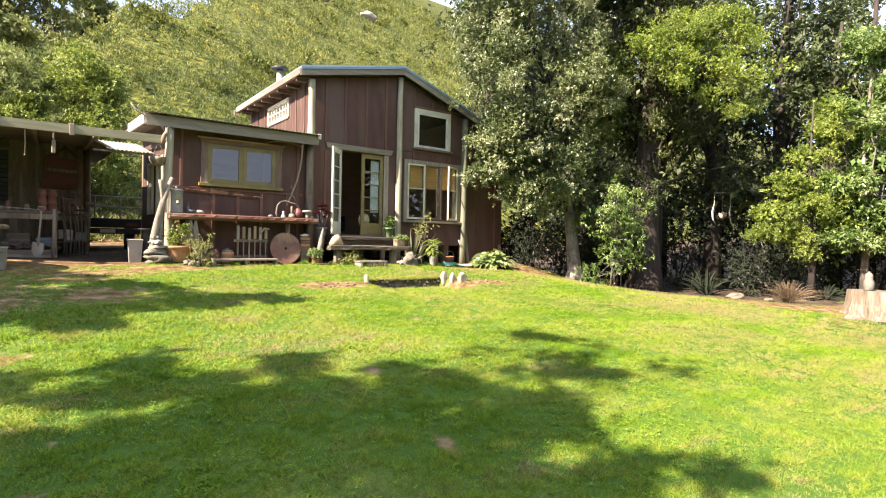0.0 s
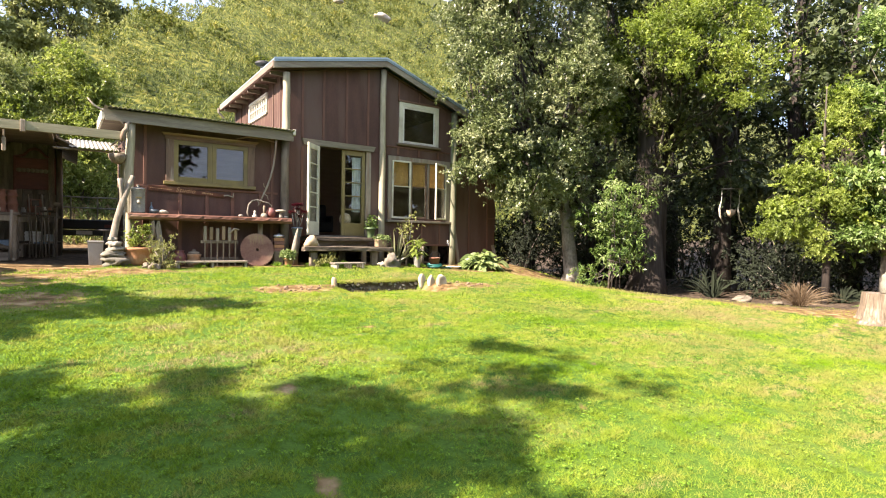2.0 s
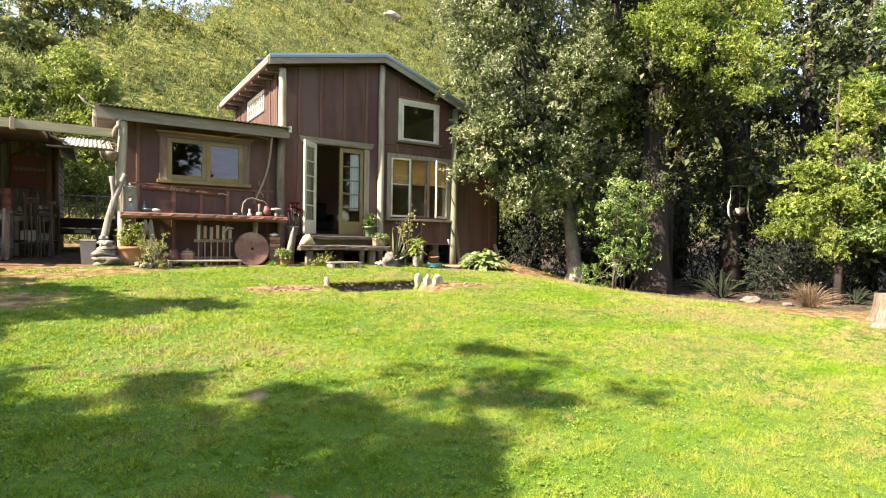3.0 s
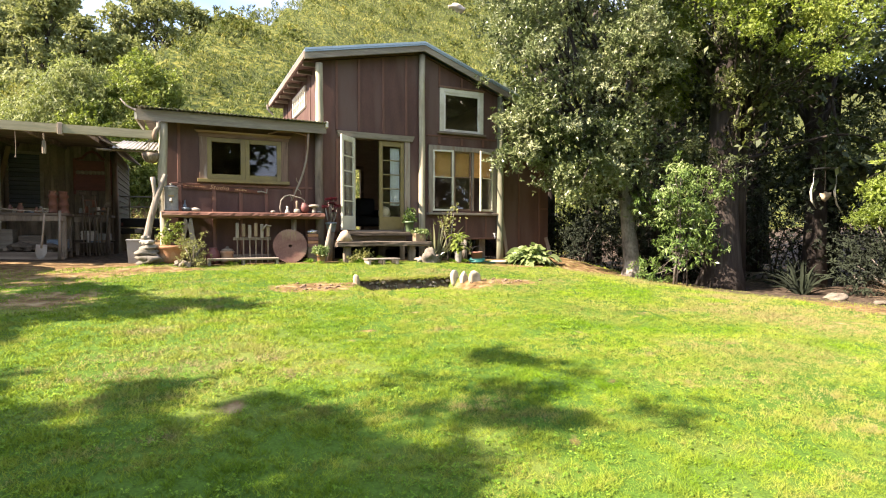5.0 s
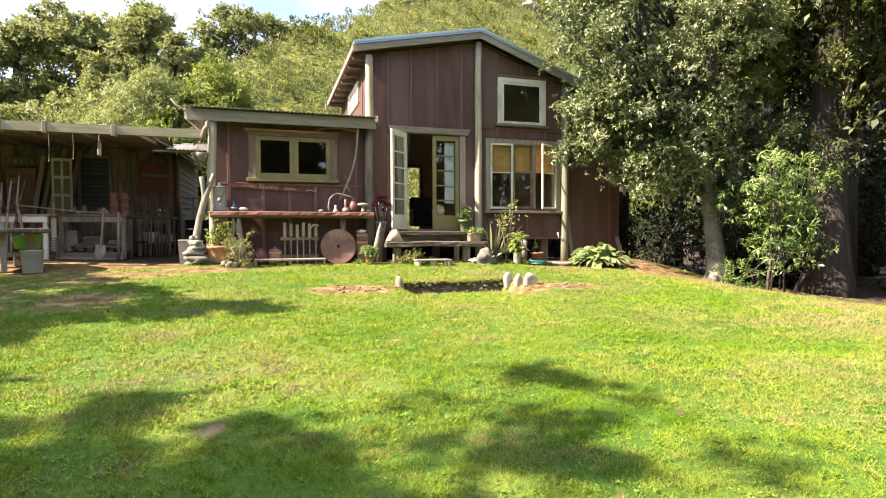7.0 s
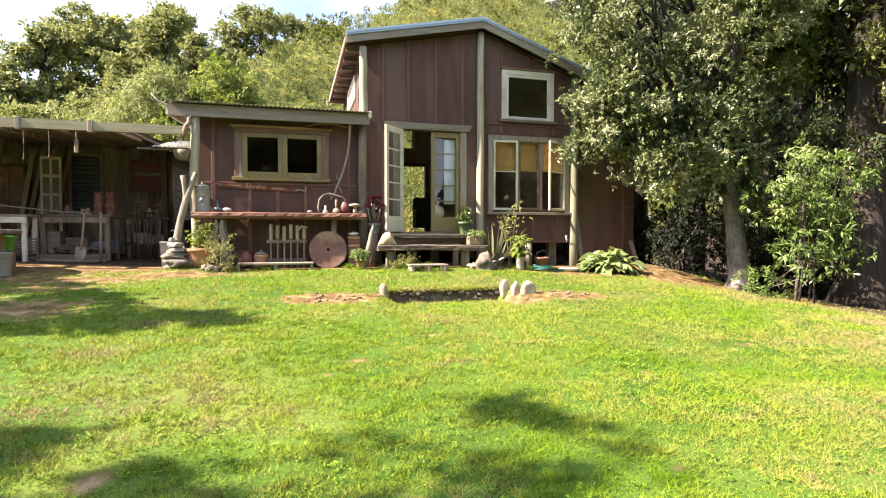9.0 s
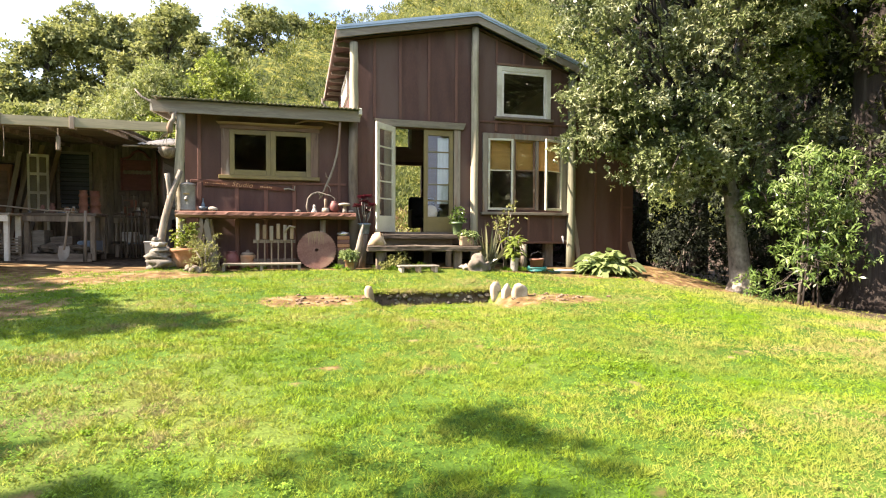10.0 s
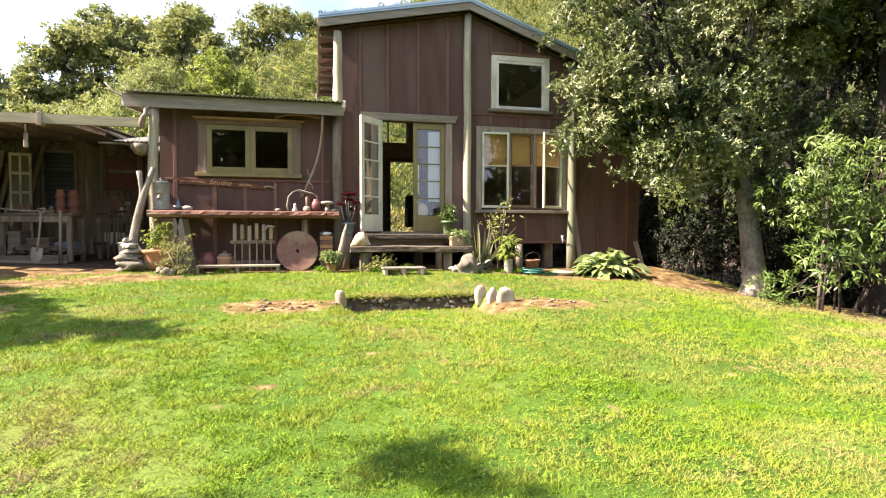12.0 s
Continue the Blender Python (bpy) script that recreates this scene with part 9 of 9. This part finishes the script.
for i in range(n + 1):
    x = x0 - 0.02 + (x1 - x0 + 0.04) * i / n
    top = float(ground_z(x, yb + 0.05, False))
    col = []
    for j in range(7):
        k = j / 6
        w = 0.030 * noise.noise(Vector((x * 4, k * 2.5, 1.7))) + 0.018 * noise.noise(Vector((x * 13, k * 7, 4.1)))
        col.append(bm.verts.new((x, yb - 0.055 + 0.03 * k + w - (0.02 if j == 6 else 0), zf - 0.03 + (top - zf + 0.035) * k)))
    col.append(bm.verts.new((x, yb + 0.06, top + 0.003)))
    cols.append(col)
for a, b in zip(cols, cols[1:]):
    for j in range(7):
        bm.faces.new((a[j], b[j], b[j + 1], a[j + 1]))
bank = tagged(part("earth_bank", bm, M_EARTHCUT, None, "", True), "low vertical cut of dark earth in the lawn", "earth bank", kind="structure")
rb = random.Random(31)
for k in range(46):
    s = rb.uniform(0.012, 0.034)
    st = stone(B(), (rb.uniform(x0 + 0.03, x1 - 0.03), yb - 0.045 + rb.uniform(-0.02, 0.01), zf + rb.uniform(0.0, 0.17)), (s * 1.5, s, s), 300 + k, 1, 0.6)
    part("stone", st, M_ROCK if k % 3 else M_CAIRN, bank)
for k, (x, y, w, h, tilt, turn) in enumerate(((4.0, 7.80, 0.085, 0.145, -5, 60), (5.87, 7.90, 0.088, 0.150, 8, 20), (5.99, 7.77, 0.078, 0.135, 12, 15), (6.13, 7.60, 0.125, 0.150, 14, 10))):
    bm = stone(B(), (0, 0, 0), (w * 1.12, 0.06, h * 1.1), 140 + k, 3, 0.2)
    for v in bm.verts:
        v.co = Vector((max(-w, min(w, v.co.x)), max(-0.04, min(0.045, v.co.y)), max(-h, v.co.z)))
    t = part("standing_stone", bm, M_PALE if k else M_SAND, None, "", True)
    t.matrix_world = pose(x, y, 0.62 + h * 0.85, -8, tilt, turn)
    tagged(t, "pale upright stone edging the sunken fire place", "stone", "fire place stones")
for k in range(54):
    r = random.Random(600 + k)
    cx, cy, sx = ((3.3, 7.55, 0.5), (6.7, 7.5, 0.5))[k % 2]
    x, y, s = cx + r.gauss(0, 0.6) * sx, cy + r.gauss(0, 0.14), r.uniform(0.008, 0.030)
    t = part("clod", stone(B(), (0, 0, 0), (s * 1.4, s, s * 0.7), 160 + k, 2, 0.7), M_CLOD, None, "", False)
    t.location = (x, y, gz(x, y) + s * 0.4)
    tagged(t, "small clod of dug earth on the lawn", "clod", "earth clods")

# ---- lawn grass ----
def lumps(x, y, cell, seed):
    """Smooth random values, 0 to 1, that change over about one cell."""
    lattice = np.random.default_rng(seed).random((256, 256))
    u, v = x / cell, y / cell
    i, j = np.floor(u).astype(int), np.floor(v).astype(int)
    a, b = u - i, v - j
    a, b = a * a * (3 - 2 * a), b * b * (3 - 2 * b)
    c = [[lattice[(i + p) % 256, (j + q) % 256] for q in (0, 1)] for p in (0, 1)]
    return (c[0][0] * (1 - a) + c[1][0] * a) * (1 - b) + (c[0][1] * (1 - a) + c[1][1] * a) * b


def lawn_grass():
    """Mown blades in small tufts, closest along the near side of the lawn, sparse where it runs out of the garden."""
    g = np.random.default_rng(5)
    n = 3000000
    x = g.uniform(-4.5, 13, n)
    y = -0.9 + 11.1 * g.random(n)
    along = np.clip(((x + 0.8) * 4.5 + (y + 1.1) * 2.0) / 24.25, 0, 1)
    near = np.hypot(x + 0.8 - 4.5 * along, y + 1.1 - 2.0 * along)
    tuft = 0.55 * lumps(x, y, 0.055, 1) + 0.45 * lumps(x, y, 0.16, 2)
    dense = np.clip(1.15 - 0.115 * near, 0.20, 1) * np.clip(0.12 + 1.8 * (tuft - 0.28), 0.05, 1)
    rim = np.minimum(np.minimum(0.59 * (x + 0.83) + 0.81 * (y + 1.1) - 2.7, x + 2.6), y - 0.26 * x + 1.6)
    keep = g.random(n) < dense * np.clip(1.0 + 0.8 * rim, 0.14, 1)
    e = earth_value(x, y)
    keep &= g.random(n) > np.clip((e - 0.33) * 1.9, 0, 0.84)
    keep &= ~((x > PIT[0] - 0.03) & (x < PIT[1] + 0.03) & (y > PIT[2] - 0.05) & (y < PIT[2] + 0.02))
    x, y, e, tuft, near = x[keep], y[keep], e[keep], tuft[keep], near[keep]
    z = ground_z(x, y) - 0.004
    m = len(x)
    ln = (0.014 + 0.020 * g.random(m) + 0.075 * tuft ** 2 * g.random(m)) * (1 - 0.5 * np.clip(e, 0, 1)) * (1 + 0.03 * near)
    way = np.stack([g.normal(0, 1.0, m), g.normal(0, 1.0, m), np.ones(m)], 1)
    way = unit(way)
    side = unit(np.cross(way, g.normal(size=(m, 3)))) * (0.0011 + 0.0012 * g.random(m) + 0.00040 * near)[:, None]
    base = np.stack([x, y, z], 1)
    lip = 5200
    lx = g.uniform(PIT[0] - 0.05, PIT[1] + 0.05, lip)
    ly = PIT[2] + g.uniform(-0.06, 0.10, lip)
    tuft = np.stack([lx, ly, ground_z(lx, ly + 0.06, False)], 1)
    hang = unit(np.stack([g.normal(0, 0.5, lip), g.normal(-0.75, 0.4, lip), -0.45 + 1.0 * g.random(lip)], 1))
    base, way = np.concatenate([base, tuft]), np.concatenate([way, hang])
    ln = np.concatenate([ln, 0.03 + 0.06 * g.random(lip)])
    side = np.concatenate([side, unit(np.cross(hang, g.normal(size=(lip, 3)))) * 0.0055])
    m += lip
    v = np.stack([base - side, base + side, base + way * ln[:, None]], 1).reshape(-1, 3)
    ob = np_part("lawn_grass", v, np.arange(m * 3).reshape(-1, 3), L_GRASS)
    return tagged(ob, "short sunlit mown lawn grass with worn patches", "grass", kind="stuff")


lawn_grass()


def lawn_weeds():
    """Low rosettes of darker weeds and clover in loose drifts through the turf."""
    g = np.random.default_rng(8)
    heart = np.stack([g.uniform(-2.0, 9, 260), 0.6 + 8.7 * g.random(260) ** 1.5], 1)
    n = 5200
    at = heart[g.integers(0, 260, n)] + g.normal(size=(n, 2)) * np.array([0.30, 0.22])
    e = earth_value(at[:, 0], at[:, 1])
    ok = (e < 0.45) & ~((at[:, 0] > PIT[0] - 0.1) & (at[:, 0] < PIT[1] + 0.1) & (np.abs(at[:, 1] - PIT[2]) < 0.12)) & (at[:, 1] < 9.5)
    at = at[ok]
    k = 8
    ci = np.repeat(np.arange(len(at)), k)
    q = len(ci)
    a = g.uniform(0, 2 * math.pi, q)
    way = np.stack([np.cos(a), np.sin(a), g.uniform(0.1, 0.6, q)], 1)
    base = np.stack([at[ci, 0] + g.normal(0, 0.012, q), at[ci, 1] + g.normal(0, 0.012, q), np.zeros(q)], 1)
    base[:, 2] = ground_z(base[:, 0], base[:, 1]) + g.uniform(0.008, 0.03, q)
    ln = g.uniform(0.010, 0.027, q)
    v, f = leaf_quads(base, way, g.normal(size=(q, 3)) * 0.25 + np.array([0, 0, 1.0]), ln, ln * g.uniform(0.35, 0.7, q))
    ob = np_part("lawn_weeds", v, f, L_WEED)
    return tagged(ob, "small dark clover and weed rosettes in the lawn", "weeds", kind="stuff")


lawn_weeds()
